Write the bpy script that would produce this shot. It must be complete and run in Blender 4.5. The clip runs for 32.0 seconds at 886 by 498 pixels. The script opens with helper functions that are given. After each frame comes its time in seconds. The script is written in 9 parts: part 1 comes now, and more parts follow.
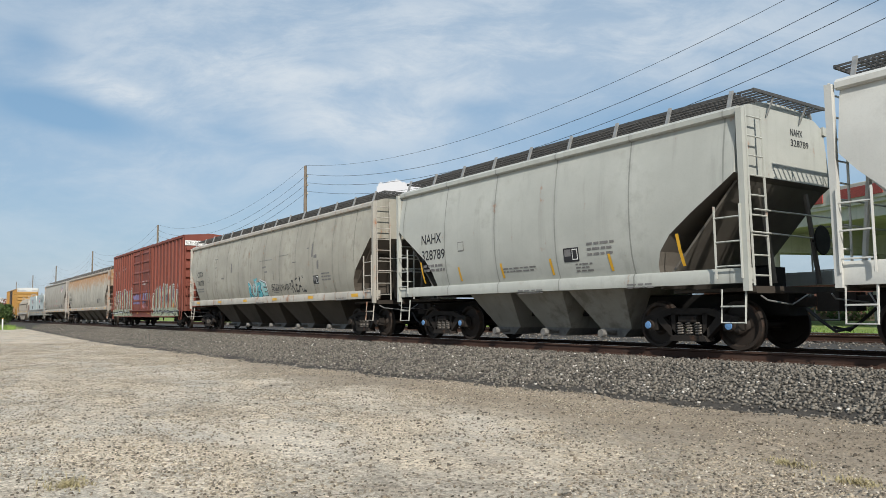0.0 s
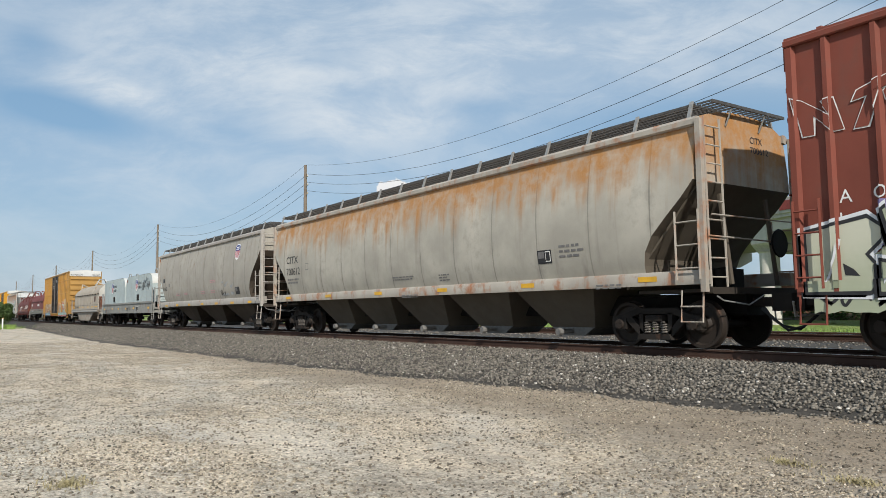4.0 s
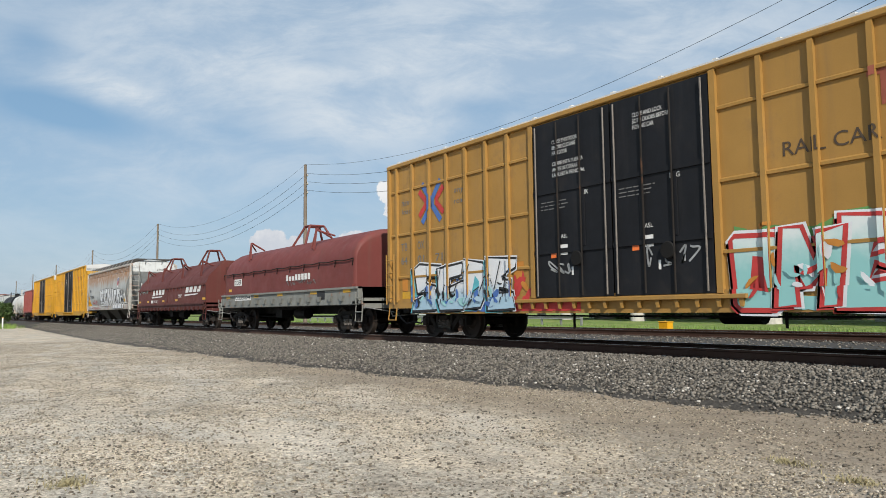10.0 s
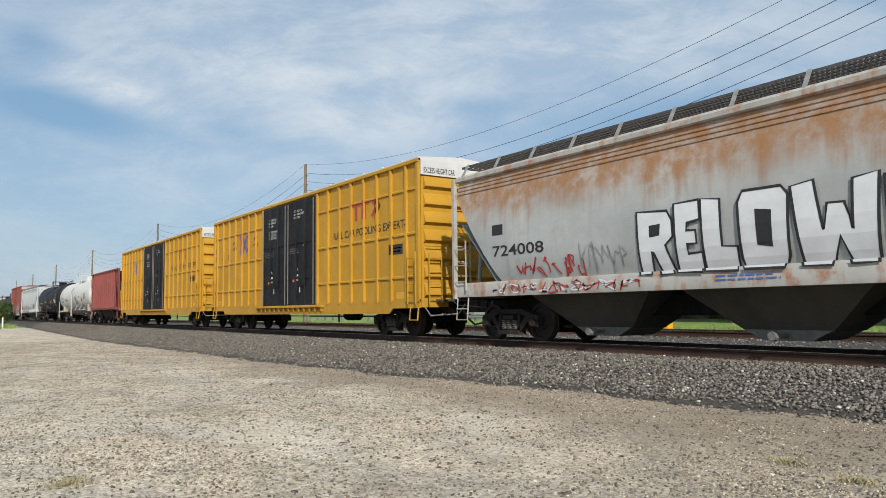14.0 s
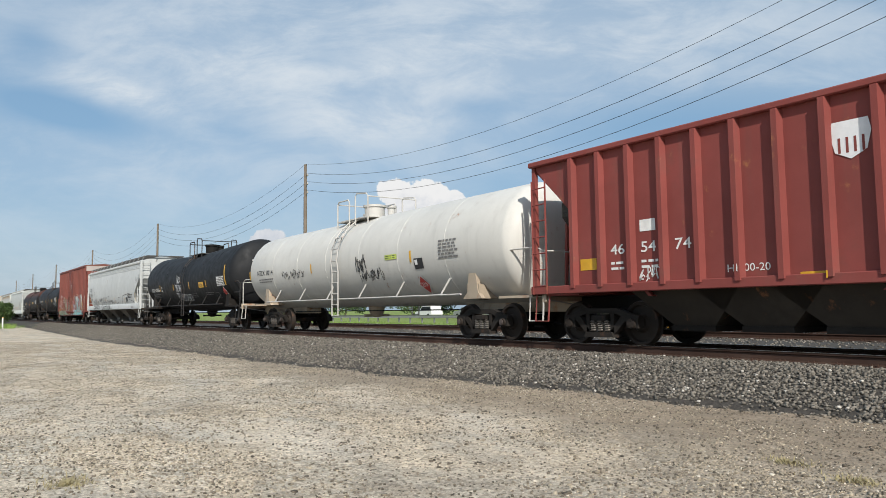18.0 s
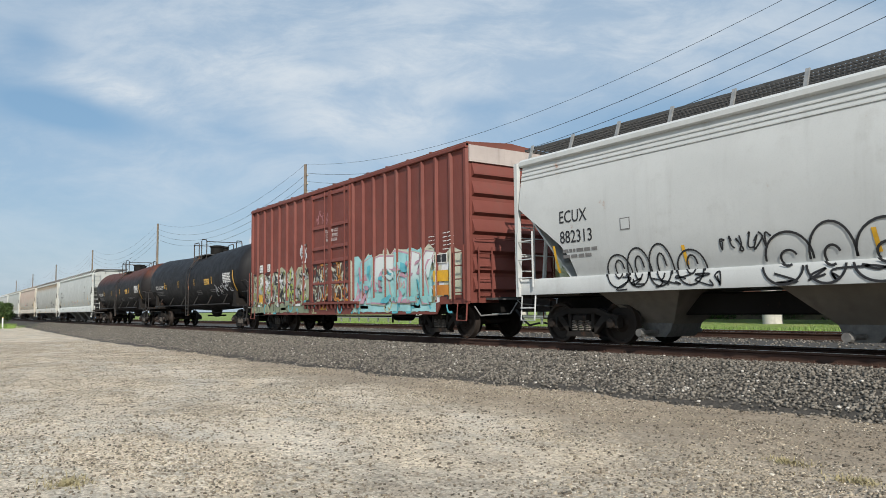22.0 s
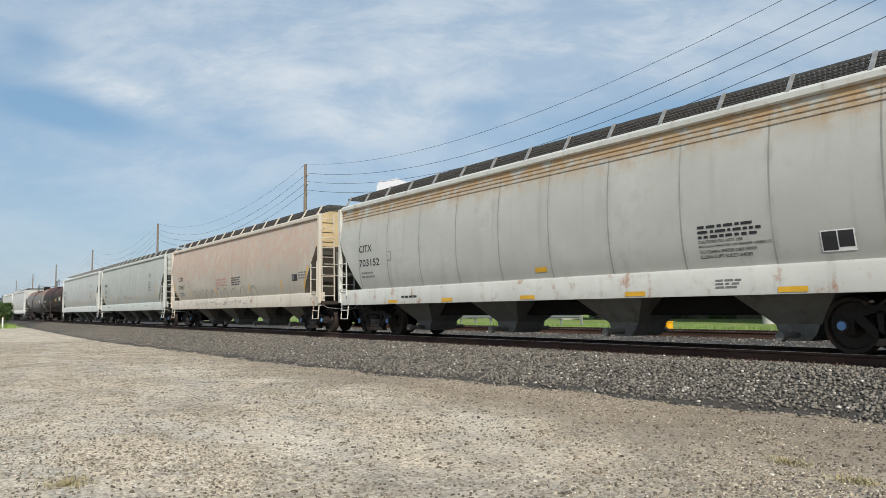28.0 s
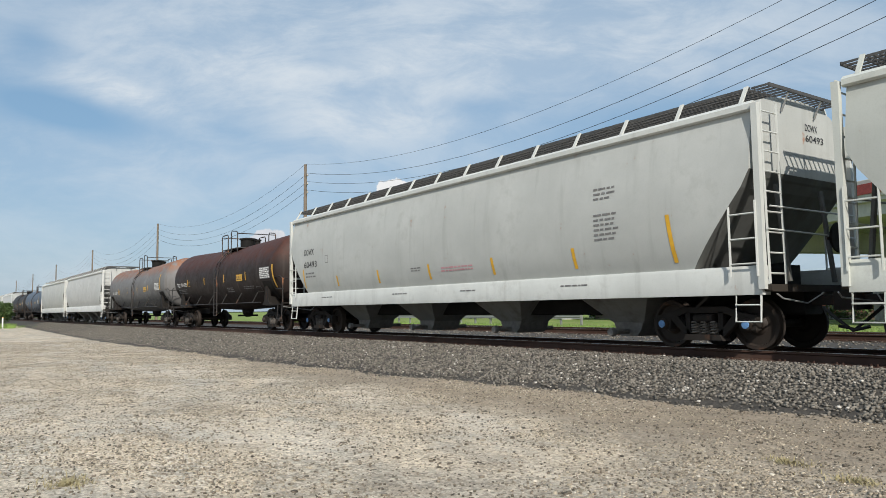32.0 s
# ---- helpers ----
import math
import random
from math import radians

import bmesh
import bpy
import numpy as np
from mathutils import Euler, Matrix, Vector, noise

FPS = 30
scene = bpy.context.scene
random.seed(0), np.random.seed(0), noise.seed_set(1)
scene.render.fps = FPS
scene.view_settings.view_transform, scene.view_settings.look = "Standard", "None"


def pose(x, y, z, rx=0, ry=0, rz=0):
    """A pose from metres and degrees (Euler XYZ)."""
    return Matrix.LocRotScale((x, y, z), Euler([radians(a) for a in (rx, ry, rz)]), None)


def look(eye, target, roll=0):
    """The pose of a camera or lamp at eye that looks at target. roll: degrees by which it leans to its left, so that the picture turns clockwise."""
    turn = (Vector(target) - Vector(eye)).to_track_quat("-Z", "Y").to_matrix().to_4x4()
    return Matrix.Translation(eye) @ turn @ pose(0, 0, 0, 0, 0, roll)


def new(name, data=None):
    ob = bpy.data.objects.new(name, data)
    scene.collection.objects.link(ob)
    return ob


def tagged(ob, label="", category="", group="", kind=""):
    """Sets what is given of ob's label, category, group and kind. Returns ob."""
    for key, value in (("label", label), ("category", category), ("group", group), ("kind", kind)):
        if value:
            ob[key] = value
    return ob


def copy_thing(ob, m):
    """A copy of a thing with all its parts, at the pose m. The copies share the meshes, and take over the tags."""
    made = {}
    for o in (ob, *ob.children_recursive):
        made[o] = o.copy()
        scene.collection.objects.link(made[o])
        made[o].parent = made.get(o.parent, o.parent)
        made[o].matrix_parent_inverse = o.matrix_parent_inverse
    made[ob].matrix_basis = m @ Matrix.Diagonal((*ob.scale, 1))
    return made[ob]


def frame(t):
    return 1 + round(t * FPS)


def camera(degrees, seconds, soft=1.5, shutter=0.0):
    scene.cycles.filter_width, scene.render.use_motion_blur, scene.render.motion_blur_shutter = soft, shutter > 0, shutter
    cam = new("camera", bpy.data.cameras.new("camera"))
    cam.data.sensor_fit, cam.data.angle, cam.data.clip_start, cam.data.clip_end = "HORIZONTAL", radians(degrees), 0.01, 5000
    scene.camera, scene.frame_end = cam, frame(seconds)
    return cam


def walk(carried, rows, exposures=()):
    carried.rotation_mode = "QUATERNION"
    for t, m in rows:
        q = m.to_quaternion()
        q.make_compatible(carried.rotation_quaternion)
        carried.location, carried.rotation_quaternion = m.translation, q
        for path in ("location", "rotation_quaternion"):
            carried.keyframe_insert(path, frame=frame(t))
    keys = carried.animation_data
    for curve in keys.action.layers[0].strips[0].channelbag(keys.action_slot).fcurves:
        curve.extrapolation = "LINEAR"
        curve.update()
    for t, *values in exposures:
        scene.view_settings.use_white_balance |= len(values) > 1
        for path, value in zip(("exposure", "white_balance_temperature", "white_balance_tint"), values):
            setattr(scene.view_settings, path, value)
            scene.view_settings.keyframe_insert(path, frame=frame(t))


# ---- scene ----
import itertools

SECONDS = 32.0
cam = camera(62.5, SECONDS, soft=0.65)
EYE = Vector((0.0, -12.82, 0.794))
VIEW = Euler((radians(90 + 4.82), 0, radians(54.9))).to_matrix().to_4x4()
walk(cam, [(0, Matrix.Translation(EYE) @ VIEW @ pose(0, 0, 0, 0, 0, -0.73)),
           (12, Matrix.Translation(EYE) @ VIEW @ pose(0, 0, 0, -0.09, 0, -0.73)),
           (32, Matrix.Translation(EYE) @ VIEW @ pose(0, 0, 0, -0.10, 0, -0.73))])

# how far the train has run, every two seconds
RUN = [0.0, 26.51, 53.09, 79.8, 106.66, 133.66, 160.75, 188.14, 216.03, 244.23, 272.57, 300.98, 329.39, 357.82, 386.28, 415.25, 444.5]


def run(t):
    return float(np.interp(t, np.arange(0, 33, 2.0), RUN))


# ---- light ----
SUN_TO = Vector((0.75, -0.37, 0.58)).normalized()
SUN_EL = math.asin(SUN_TO.z)
SUN_AZ = math.atan2(SUN_TO.x, SUN_TO.y)
sun = new("sun", bpy.data.lights.new("sun", "SUN"))
sun.data.energy, sun.data.angle, sun.data.color = 4.8, radians(0.6), (1.0, 0.95, 0.875)
sun.matrix_world = look(SUN_TO * 100, (0, 0, 0))


class Nodes:
    """Short hand for a node tree."""

    def __init__(self, tree):
        self.tree = tree
        tree.nodes.clear()

    def add(self, kind, inputs=None, **props):
        node = self.tree.nodes.new(kind)
        for key, value in props.items():
            setattr(node, key, value)
        for key, value in (inputs or {}).items():
            if isinstance(value, bpy.types.NodeSocket):
                self.tree.links.new(value, node.inputs[key])
            else:
                node.inputs[key].default_value = value
        return node

    def math(self, op, a, b=0.0, clamp=False):
        return self.add("ShaderNodeMath", {0: a, 1: b}, operation=op, use_clamp=clamp).outputs[0]

    def ramp(self, fac, lo, hi, to_lo=0.0, to_hi=1.0):
        return self.add("ShaderNodeMapRange", {"Value": fac, "From Min": lo, "From Max": hi, "To Min": to_lo, "To Max": to_hi},
                        interpolation_type="SMOOTHSTEP").outputs[0]

    def mix(self, fac, a, b, blend="MIX"):
        n = self.add("ShaderNodeMix", data_type="RGBA", blend_type=blend)
        for key, value in ((0, fac), (6, a), (7, b)):
            if isinstance(value, bpy.types.NodeSocket):
                self.tree.links.new(value, n.inputs[key])
            else:
                n.inputs[key].default_value = value if key == 0 or len(value) == 4 else (*value, 1)
        return n.outputs[2]

    def noise(self, vec, scale, detail=3.0, rough=0.55, stretch=None, distort=0.0):
        if stretch:
            vec = self.add("ShaderNodeMapping", {"Vector": vec, "Scale": stretch}).outputs[0]
        return self.add("ShaderNodeTexNoise", {"Vector": vec, "Scale": scale, "Detail": detail, "Roughness": rough, "Distortion": distort}).outputs["Fac"]


world = bpy.data.worlds.new("world")
scene.world = world
world.use_nodes = True
w = Nodes(world.node_tree)
sky = w.add("ShaderNodeTexSky", sky_type="NISHITA", sun_disc=False, sun_elevation=SUN_EL, sun_rotation=SUN_AZ,
            altitude=0.0, air_density=1.0, dust_density=1.6, ozone_density=1.4)
toward = w.add("ShaderNodeTexCoord").outputs["Generated"]
# bearings in the sky: right (u) and up (h) of the south-west, as slopes
side = w.add("ShaderNodeVectorMath", {0: toward, 1: (0.575, 0.818, 0.0)}, operation="DOT_PRODUCT").outputs["Value"]
ahead = w.add("ShaderNodeVectorMath", {0: toward, 1: (-0.818, 0.575, 0.0)}, operation="DOT_PRODUCT").outputs["Value"]
ahead = w.math("MAXIMUM", ahead, 0.15)
split = w.add("ShaderNodeSeparateXYZ", {0: toward}).outputs
U = w.math("DIVIDE", side, ahead)
H = w.math("DIVIDE", split[2], ahead)
plane = w.add("ShaderNodeCombineXYZ", {0: U, 1: H, 2: 0.0}).outputs[0]


def puff(u, h, ru, rh, tilt=0.0):
    """A soft round patch of the sky about the bearing (u, h)."""
    m = w.add("ShaderNodeMapping", {"Vector": plane, "Location": (u, h, 0), "Rotation": (0, 0, radians(tilt)), "Scale": (ru, rh, 1)}, vector_type="TEXTURE").outputs[0]
    d = w.add("ShaderNodeVectorMath", {0: m}, operation="LENGTH").outputs["Value"]
    return w.ramp(d, 0.0, 1.0, 1.0, 0.0)


warp = w.add("ShaderNodeTexNoise", {"Vector": plane, "Scale": 3.0, "Detail": 3.0}).outputs["Color"]
bent = w.add("ShaderNodeVectorMath", {0: plane, 1: w.add("ShaderNodeVectorMath", {0: warp, 1: (0.16, 0.10, 0.0)}, operation="MULTIPLY").outputs[0]}, operation="ADD").outputs[0]
thin = w.noise(bent, 2.2, 8.0, 0.62, (1.0, 2.4, 1.0), 0.3)
fine = w.noise(bent, 6.0, 8.0, 0.66, (1.0, 2.8, 1.0), 0.4)
veil = w.ramp(w.math("ADD", w.math("MULTIPLY", thin, 0.58), w.math("MULTIPLY", fine, 0.42)), 0.385, 0.635)
cover = 0.36
for u, h, ru, rh, tilt, k in ((-0.07, 0.34, 0.44, 0.19, 0, 0.52), (-0.375, 0.38, 0.32, 0.14, 0, 0.32), (0.28, 0.39, 0.38, 0.15, 0, 0.42), (-0.433, 0.30, 0.20, 0.035, -24, 0.50),
                              (-0.10, 0.262, 0.16, 0.042, 2, 0.50), (-0.37, 0.20, 0.32, 0.07, -4, 0.22), (0.75, 0.34, 0.4, 0.2, 0, 0.2), (-0.2, 0.04, 0.7, 0.05, 0, 0.25), (0.40, 0.20, 0.12, 0.02, 4, 0.25)):
    cover = w.math("ADD", cover, w.math("MULTIPLY", puff(u, h, ru, rh, tilt), k))
for u, h, ru, rh, tilt, k in ((-0.158, 0.36, 0.10, 0.035, -6, 0.42), (0.05, 0.283, 0.12, 0.032, 4, 0.42), (-0.537, 0.285, 0.19, 0.045, -16, 0.55), (0.36, 0.245, 0.42, 0.075, 0, 0.42), (-0.57, 0.38, 0.08, 0.045, -20, 0.35), (-0.32, 0.255, 0.10, 0.02, -14, 0.2), (0.24, 0.15, 0.42, 0.075, 0, 0.34)):
    cover = w.math("SUBTRACT", cover, w.math("MULTIPLY", puff(u, h, ru, rh, tilt), k))
veil = w.math("MULTIPLY", w.math("ADD", w.math("MULTIPLY", veil, 0.74), 0.41), cover, True)
heap = w.noise(plane, 30.0, 8.0, 0.66)
lump = None
for u, h, r in ((-0.066, 0.163, 0.032), (-0.02, 0.155, 0.04), (0.015, 0.148, 0.026), (-0.055, 0.14, 0.034), (0.02, 0.125, 0.04), (-0.03, 0.12, 0.05),
                (-0.24, 0.092, 0.035), (-0.20, 0.085, 0.03), (-0.12, 0.09, 0.03)):
    one = puff(u, h, r * 1.35, r * 1.1)
    lump = one if lump is None else w.math("MAXIMUM", lump, one)
cumulus = w.ramp(w.math("ADD", lump, w.math("MULTIPLY", w.math("SUBTRACT", heap, 0.5), 1.25)), 0.34, 0.44)
shade = w.ramp(w.math("ADD", w.math("SUBTRACT", H, 0.10), w.math("MULTIPLY", w.math("SUBTRACT", heap, 0.5), 0.16)), -0.02, 0.07)
blue = w.mix(0.5, sky.outputs[0], (3.0, 5.55, 8.3))
air = w.mix(veil, blue, (7.6, 8.3, 8.95))
air = w.mix(cumulus, air, w.mix(shade, (6.6, 7.0, 7.7), (9.6, 9.6, 9.6)))
back = w.add("ShaderNodeBackground", {"Color": air, "Strength": 0.092})
w.tree.links.new(back.outputs[0], w.add("ShaderNodeOutputWorld").inputs[0])
scene.view_settings.exposure = -0.03


# ---- materials ----
def material(name, build):
    m = bpy.data.materials.new(name)
    m.use_nodes = True
    n = Nodes(m.node_tree)
    bsdf = n.add("ShaderNodeBsdfPrincipled")
    n.tree.links.new(bsdf.outputs[0], n.add("ShaderNodeOutputMaterial").inputs[0])
    for key, value in build(n).items():
        if isinstance(value, bpy.types.NodeSocket):
            n.tree.links.new(value, bsdf.inputs[key])
        else:
            bsdf.inputs[key].default_value = (*value, 1) if isinstance(value, tuple) and len(value) == 3 else value
    return m


def bump(n, height, strength, distance=0.02):
    return n.add("ShaderNodeBump", {"Height": height, "Strength": strength, "Distance": distance}).outputs[0]


def paint(name, colour, rough=0.5, vary=0.18, grime=0.35, streak=0.3, rust=0.0, band=None, soot=(0.10, 0.085, 0.07), metal=0.0, chalk=0.0,
          rust_colour=(0.24, 0.10, 0.045), seams=0.0, rust_mix=0.9, even=False):
    """Weathered paint: fading, vertical dirt streaks, blotches of grime, rust; band: heights between which the rust lies thick."""
    colour = tuple(v * 0.86 for v in colour)

    def build(n):
        at = n.add("ShaderNodeTexCoord").outputs["Object"]
        big = n.noise(at, 0.55, 4, 0.6)
        mid = n.noise(at, 2.6, 5, 0.65)
        fine = n.noise(at, 38.0, 3, 0.6)
        run_ = n.noise(at, 1.0, 4, 0.6, (3.2, 3.2, 0.22))
        low = tuple(c * (1 - vary) for c in colour)
        high = tuple(min(1, c * (1 + vary * 0.45)) for c in colour)
        c = n.mix(n.ramp(big, 0.3, 0.7), low, high)
        if chalk:
            c = n.mix(n.math("MULTIPLY", n.ramp(mid, 0.45, 0.75), chalk), c, (0.62, 0.60, 0.56))
        c = n.mix(n.math("MULTIPLY", n.ramp(run_, 0.50, 0.78), streak), c, soot)
        c = n.mix(n.math("MULTIPLY", n.ramp(n.math("MULTIPLY", mid, big), 0.26, 0.42), grime), c, soot)
        z = n.add("ShaderNodeSeparateXYZ", {0: at}).outputs
        if seams:
            line = n.math("MULTIPLY", n.math("ABSOLUTE", n.math("SUBTRACT", n.math("FRACT", n.math("DIVIDE", z[0], seams)), 0.5)), seams)
            dirt = n.math("MULTIPLY", n.ramp(line, 0.0, 0.13, 1.0, 0.0), n.ramp(mid, 0.3, 0.7))
            c = n.mix(n.math("MULTIPLY", dirt, 0.26), c, tuple(v * 0.4 for v in colour))
            c = n.mix(n.math("MULTIPLY", n.ramp(line, 0.012, 0.022, 1.0, 0.0), n.ramp(big, 0.2, 0.6, 0.12, 0.55)), c, tuple(v * 0.25 for v in colour))
        if rust:
            spots = n.ramp(n.math("ADD", n.math("MULTIPLY", mid, 0.6), n.math("MULTIPLY", run_, 0.4)), 0.62 - 0.2 * rust, 0.72 - 0.1 * rust)
            rusty = n.mix(fine, rust_colour, tuple(v * 1.9 for v in rust_colour))
            if band:
                height = n.math("ADD", z[2], n.math("MULTIPLY", n.math("SUBTRACT", run_, 0.5), band[2]))
                patchy = n.ramp(mid, 0.30, 0.60, 0.42, 1.0) if even else n.math("MAXIMUM", spots, n.ramp(mid, 0.34, 0.55))
                spots = n.math("MULTIPLY", patchy, n.ramp(height, band[0], band[1]))
            c = n.mix(n.math("MULTIPLY", spots, rust_mix), c, rusty)
        c = n.mix(n.math("MULTIPLY", n.math("SUBTRACT", fine, 0.5), 0.25), c, (0.02, 0.02, 0.02))
        return {"Base Color": c, "Roughness": n.ramp(mid, 0.2, 0.8, rough - 0.1, rough + 0.14), "Metallic": metal, "Specular IOR Level": 0.22,
                "Normal": bump(n, n.math("ADD", n.math("MULTIPLY", big, 1.4), n.math("MULTIPLY", fine, 0.12)), 0.12, 0.05)}
    return material(name, build)


def plain(name, colour, rough=0.6, metal=0.0, vary=0.25, scale=9.0):
    def build(n):
        at = n.add("ShaderNodeTexCoord").outputs["Object"]
        a = n.noise(at, scale, 4, 0.6)
        return {"Base Color": n.mix(n.ramp(a, 0.25, 0.75), tuple(c * (1 - vary) for c in colour), tuple(min(1, c * (1 + vary)) for c in colour)),
                "Roughness": n.ramp(a, 0.2, 0.8, rough - 0.08, rough + 0.1), "Metallic": metal, "Normal": bump(n, a, 0.15, 0.01)}
    return material(name, build)


def ground_look(n):
    at = n.add("ShaderNodeTexCoord").outputs["Object"]
    z = n.add("ShaderNodeSeparateXYZ", {0: at}).outputs
    big = n.noise(at, 0.11, 5, 0.6)
    mid = n.noise(at, 0.55, 5, 0.65, None, 0.8)
    tracks = n.noise(at, 0.5, 4, 0.6, (0.35, 1.5, 1.0), 0.5)
    fine = n.noise(at, 7.0, 6, 0.7)
    grit = n.add("ShaderNodeTexVoronoi", {"Vector": at, "Scale": 32.0, "Randomness": 1.0})
    pebble = n.add("ShaderNodeTexVoronoi", {"Vector": at, "Scale": 75.0, "Randomness": 1.0})
    sand = n.mix(n.ramp(tracks, 0.35, 0.65), (0.48, 0.405, 0.31), (0.69, 0.61, 0.50))
    grey = n.mix(n.ramp(fine, 0.3, 0.7), (0.32, 0.29, 0.24), (0.58, 0.535, 0.455))
    c = n.mix(n.ramp(mid, 0.42, 0.62), sand, grey)
    c = n.mix(n.math("MULTIPLY", n.ramp(big, 0.45, 0.7), 0.35), c, (0.29, 0.235, 0.17))
    # smooth tan soil between the patches of grey gravel
    bare = n.noise(at, 0.42, 6, 0.68, (0.75, 1.5, 1.0), 1.2)
    c = n.mix(n.ramp(bare, 0.49, 0.56, 0.0, 0.85), c, n.mix(fine, (0.49, 0.405, 0.30), (0.70, 0.605, 0.475)))
    damp = n.noise(at, 0.9, 6, 0.7, (0.6, 1.3, 1.0), 0.9)
    c = n.mix(n.ramp(damp, 0.52, 0.62, 0.0, 0.62), c, n.mix(fine, (0.24, 0.20, 0.15), (0.44, 0.375, 0.295)))
    stone = n.add("ShaderNodeSeparateColor", {0: grit.outputs["Color"]}).outputs
    c = n.mix(n.math("MULTIPLY", n.ramp(grit.outputs["Distance"], 0.10, 0.34, 1.0, 0.0), n.ramp(stone[0], 0.55, 0.6, 0.0, 0.75)), c, (0.66, 0.62, 0.55))
    c = n.mix(n.math("MULTIPLY", n.ramp(grit.outputs["Distance"], 0.10, 0.36, 1.0, 0.0), n.ramp(stone[1], 0.62, 0.66, 0.0, 0.8)), c, (0.13, 0.12, 0.105))
    tiny = n.add("ShaderNodeSeparateColor", {0: pebble.outputs["Color"]}).outputs
    c = n.mix(n.math("MULTIPLY", n.ramp(tiny[2], 0.2, 0.9), 0.30), c, (0.12, 0.095, 0.065))
    c = n.mix(n.math("MULTIPLY", n.ramp(tiny[1], 0.6, 0.9), 0.35), c, (0.62, 0.56, 0.47))
    c = n.mix(1.0, c, n.mix(stone[2], (0.66, 0.65, 0.63), (1.42, 1.40, 1.36)), "MULTIPLY")
    # brown dirt along the foot of the ballast, pale scuffed ground farther from it
    brown = n.math("MULTIPLY", n.ramp(n.math("ADD", z[1], n.math("MULTIPLY", n.math("SUBTRACT", mid, 0.5), 5.0)), -7.6, -5.2), n.ramp(z[0], -34.0, -14.0))
    c = n.mix(n.math("MULTIPLY", brown, 0.72), c, n.mix(fine, (0.15, 0.115, 0.08), (0.34, 0.275, 0.20)))
    pale = n.math("MULTIPLY", n.ramp(n.noise(at, 0.35, 4, 0.6, (1.0, 1.6, 1.0)), 0.52, 0.66), n.ramp(z[1], -5.5, -7.0))
    c = n.mix(n.math("MULTIPLY", pale, 0.35), c, (0.62, 0.57, 0.49))
    near = n.math("MULTIPLY", n.ramp(n.math("ADD", z[0], n.math("MULTIPLY", mid, 3.0)), -6.0, -0.5), 0.45)
    c = n.mix(near, c, n.mix(fine, (0.13, 0.10, 0.072), (0.30, 0.25, 0.19)))
    lawn = n.mix(fine, (0.10, 0.17, 0.03), (0.22, 0.30, 0.075))
    lawn = n.mix(n.ramp(mid, 0.4, 0.7), lawn, (0.27, 0.29, 0.10))
    c = n.mix(n.ramp(n.math("ADD", z[1], n.math("MULTIPLY", mid, 1.2)), 10.4, 11.0), c, lawn)
    relief = n.math("ADD", n.math("MULTIPLY", fine, 0.7), n.math("ADD", n.math("MULTIPLY", n.ramp(grit.outputs["Distance"], 0, 0.5, 1, 0), 0.55), n.math("MULTIPLY", tiny[0], 0.25)))
    return {"Base Color": c, "Roughness": 0.92, "Specular IOR Level": 0.25, "Normal": bump(n, relief, 0.9, 0.025)}


def stone_look(dark, pale, share, warm=0.0):
    def build(n):
        k = n.add("ShaderNodeNewGeometry").outputs["Random Per Island"]
        at = n.add("ShaderNodeTexCoord").outputs["Object"]
        f = n.noise(at, 30.0, 3, 0.6)
        c = n.mix(k, tuple(v * 0.55 for v in dark), tuple(v * 2.9 for v in dark))
        c = n.mix(n.math("MULTIPLY", n.ramp(f, 0.4, 0.8), 0.45), c, tuple(v * 2.4 for v in dark))
        c = n.mix(n.ramp(n.math("FRACT", n.math("MULTIPLY", k, 37.0)), 1 - share - 0.002, 1 - share), c, pale)
        return {"Base Color": c, "Roughness": 0.85, "Normal": bump(n, f, 0.3, 0.01)}
    return build


M_GROUND = material("packed_gravel_dirt", ground_look)
M_BALLAST = material("grey_ballast_stone", stone_look((0.086, 0.077, 0.064), (0.50, 0.47, 0.42), 0.016))
M_PEBBLE = material("limestone_pebble", stone_look((0.175, 0.148, 0.110), (0.60, 0.54, 0.45), 0.07))
M_CLOD = material("dark_clod", stone_look((0.085, 0.070, 0.052), (0.34, 0.30, 0.24), 0.06))
# darker than the ballast stones, to put shade into the gaps between them
M_BED = plain("ballast_bed", (0.045, 0.040, 0.034), 0.95, 0, 0.5, 22.0)
M_RAIL = paint("rusty_rail_steel", (0.080, 0.045, 0.033), 0.75, 0.3, 0.3, 0.2)
M_RAILTOP = plain("polished_rail_steel", (0.42, 0.40, 0.38), 0.28, 0.9, 0.15)
M_TIE = paint("creosoted_timber", (0.055, 0.042, 0.033), 0.9, 0.35, 0.3, 0.2)
M_TRUCK = paint("grimy_truck_steel", (0.026, 0.022, 0.019), 0.85, 0.35, 0.4, 0.2, 0.25, soot=(0.02, 0.018, 0.016), rust_colour=(0.07, 0.035, 0.02))
M_WHEEL = paint("wheel_steel", (0.034, 0.026, 0.021), 0.65, 0.3, 0.35, 0.0, 0.3, soot=(0.02, 0.018, 0.016), rust_colour=(0.08, 0.04, 0.024))
M_TREAD = plain("bright_wheel_tread", (0.45, 0.44, 0.42), 0.3, 0.85)
M_SPRING = plain("spring_steel", (0.17, 0.15, 0.13), 0.6, 0.4)
M_BLACK = paint("black_frame_paint", (0.012, 0.011, 0.010), 0.75, 0.3, 0.3, 0.2, 0.1, soot=(0.02, 0.018, 0.016), rust_colour=(0.05, 0.025, 0.015))
M_GRATE = plain("galvanised_grating", (0.085, 0.083, 0.08), 0.6, 0.4)
M_GALV = plain("galvanised_steel", (0.30, 0.30, 0.29), 0.5, 0.4, 0.15)
M_BROWNTXT = plain("brown_lettering", (0.07, 0.045, 0.025), 0.6)
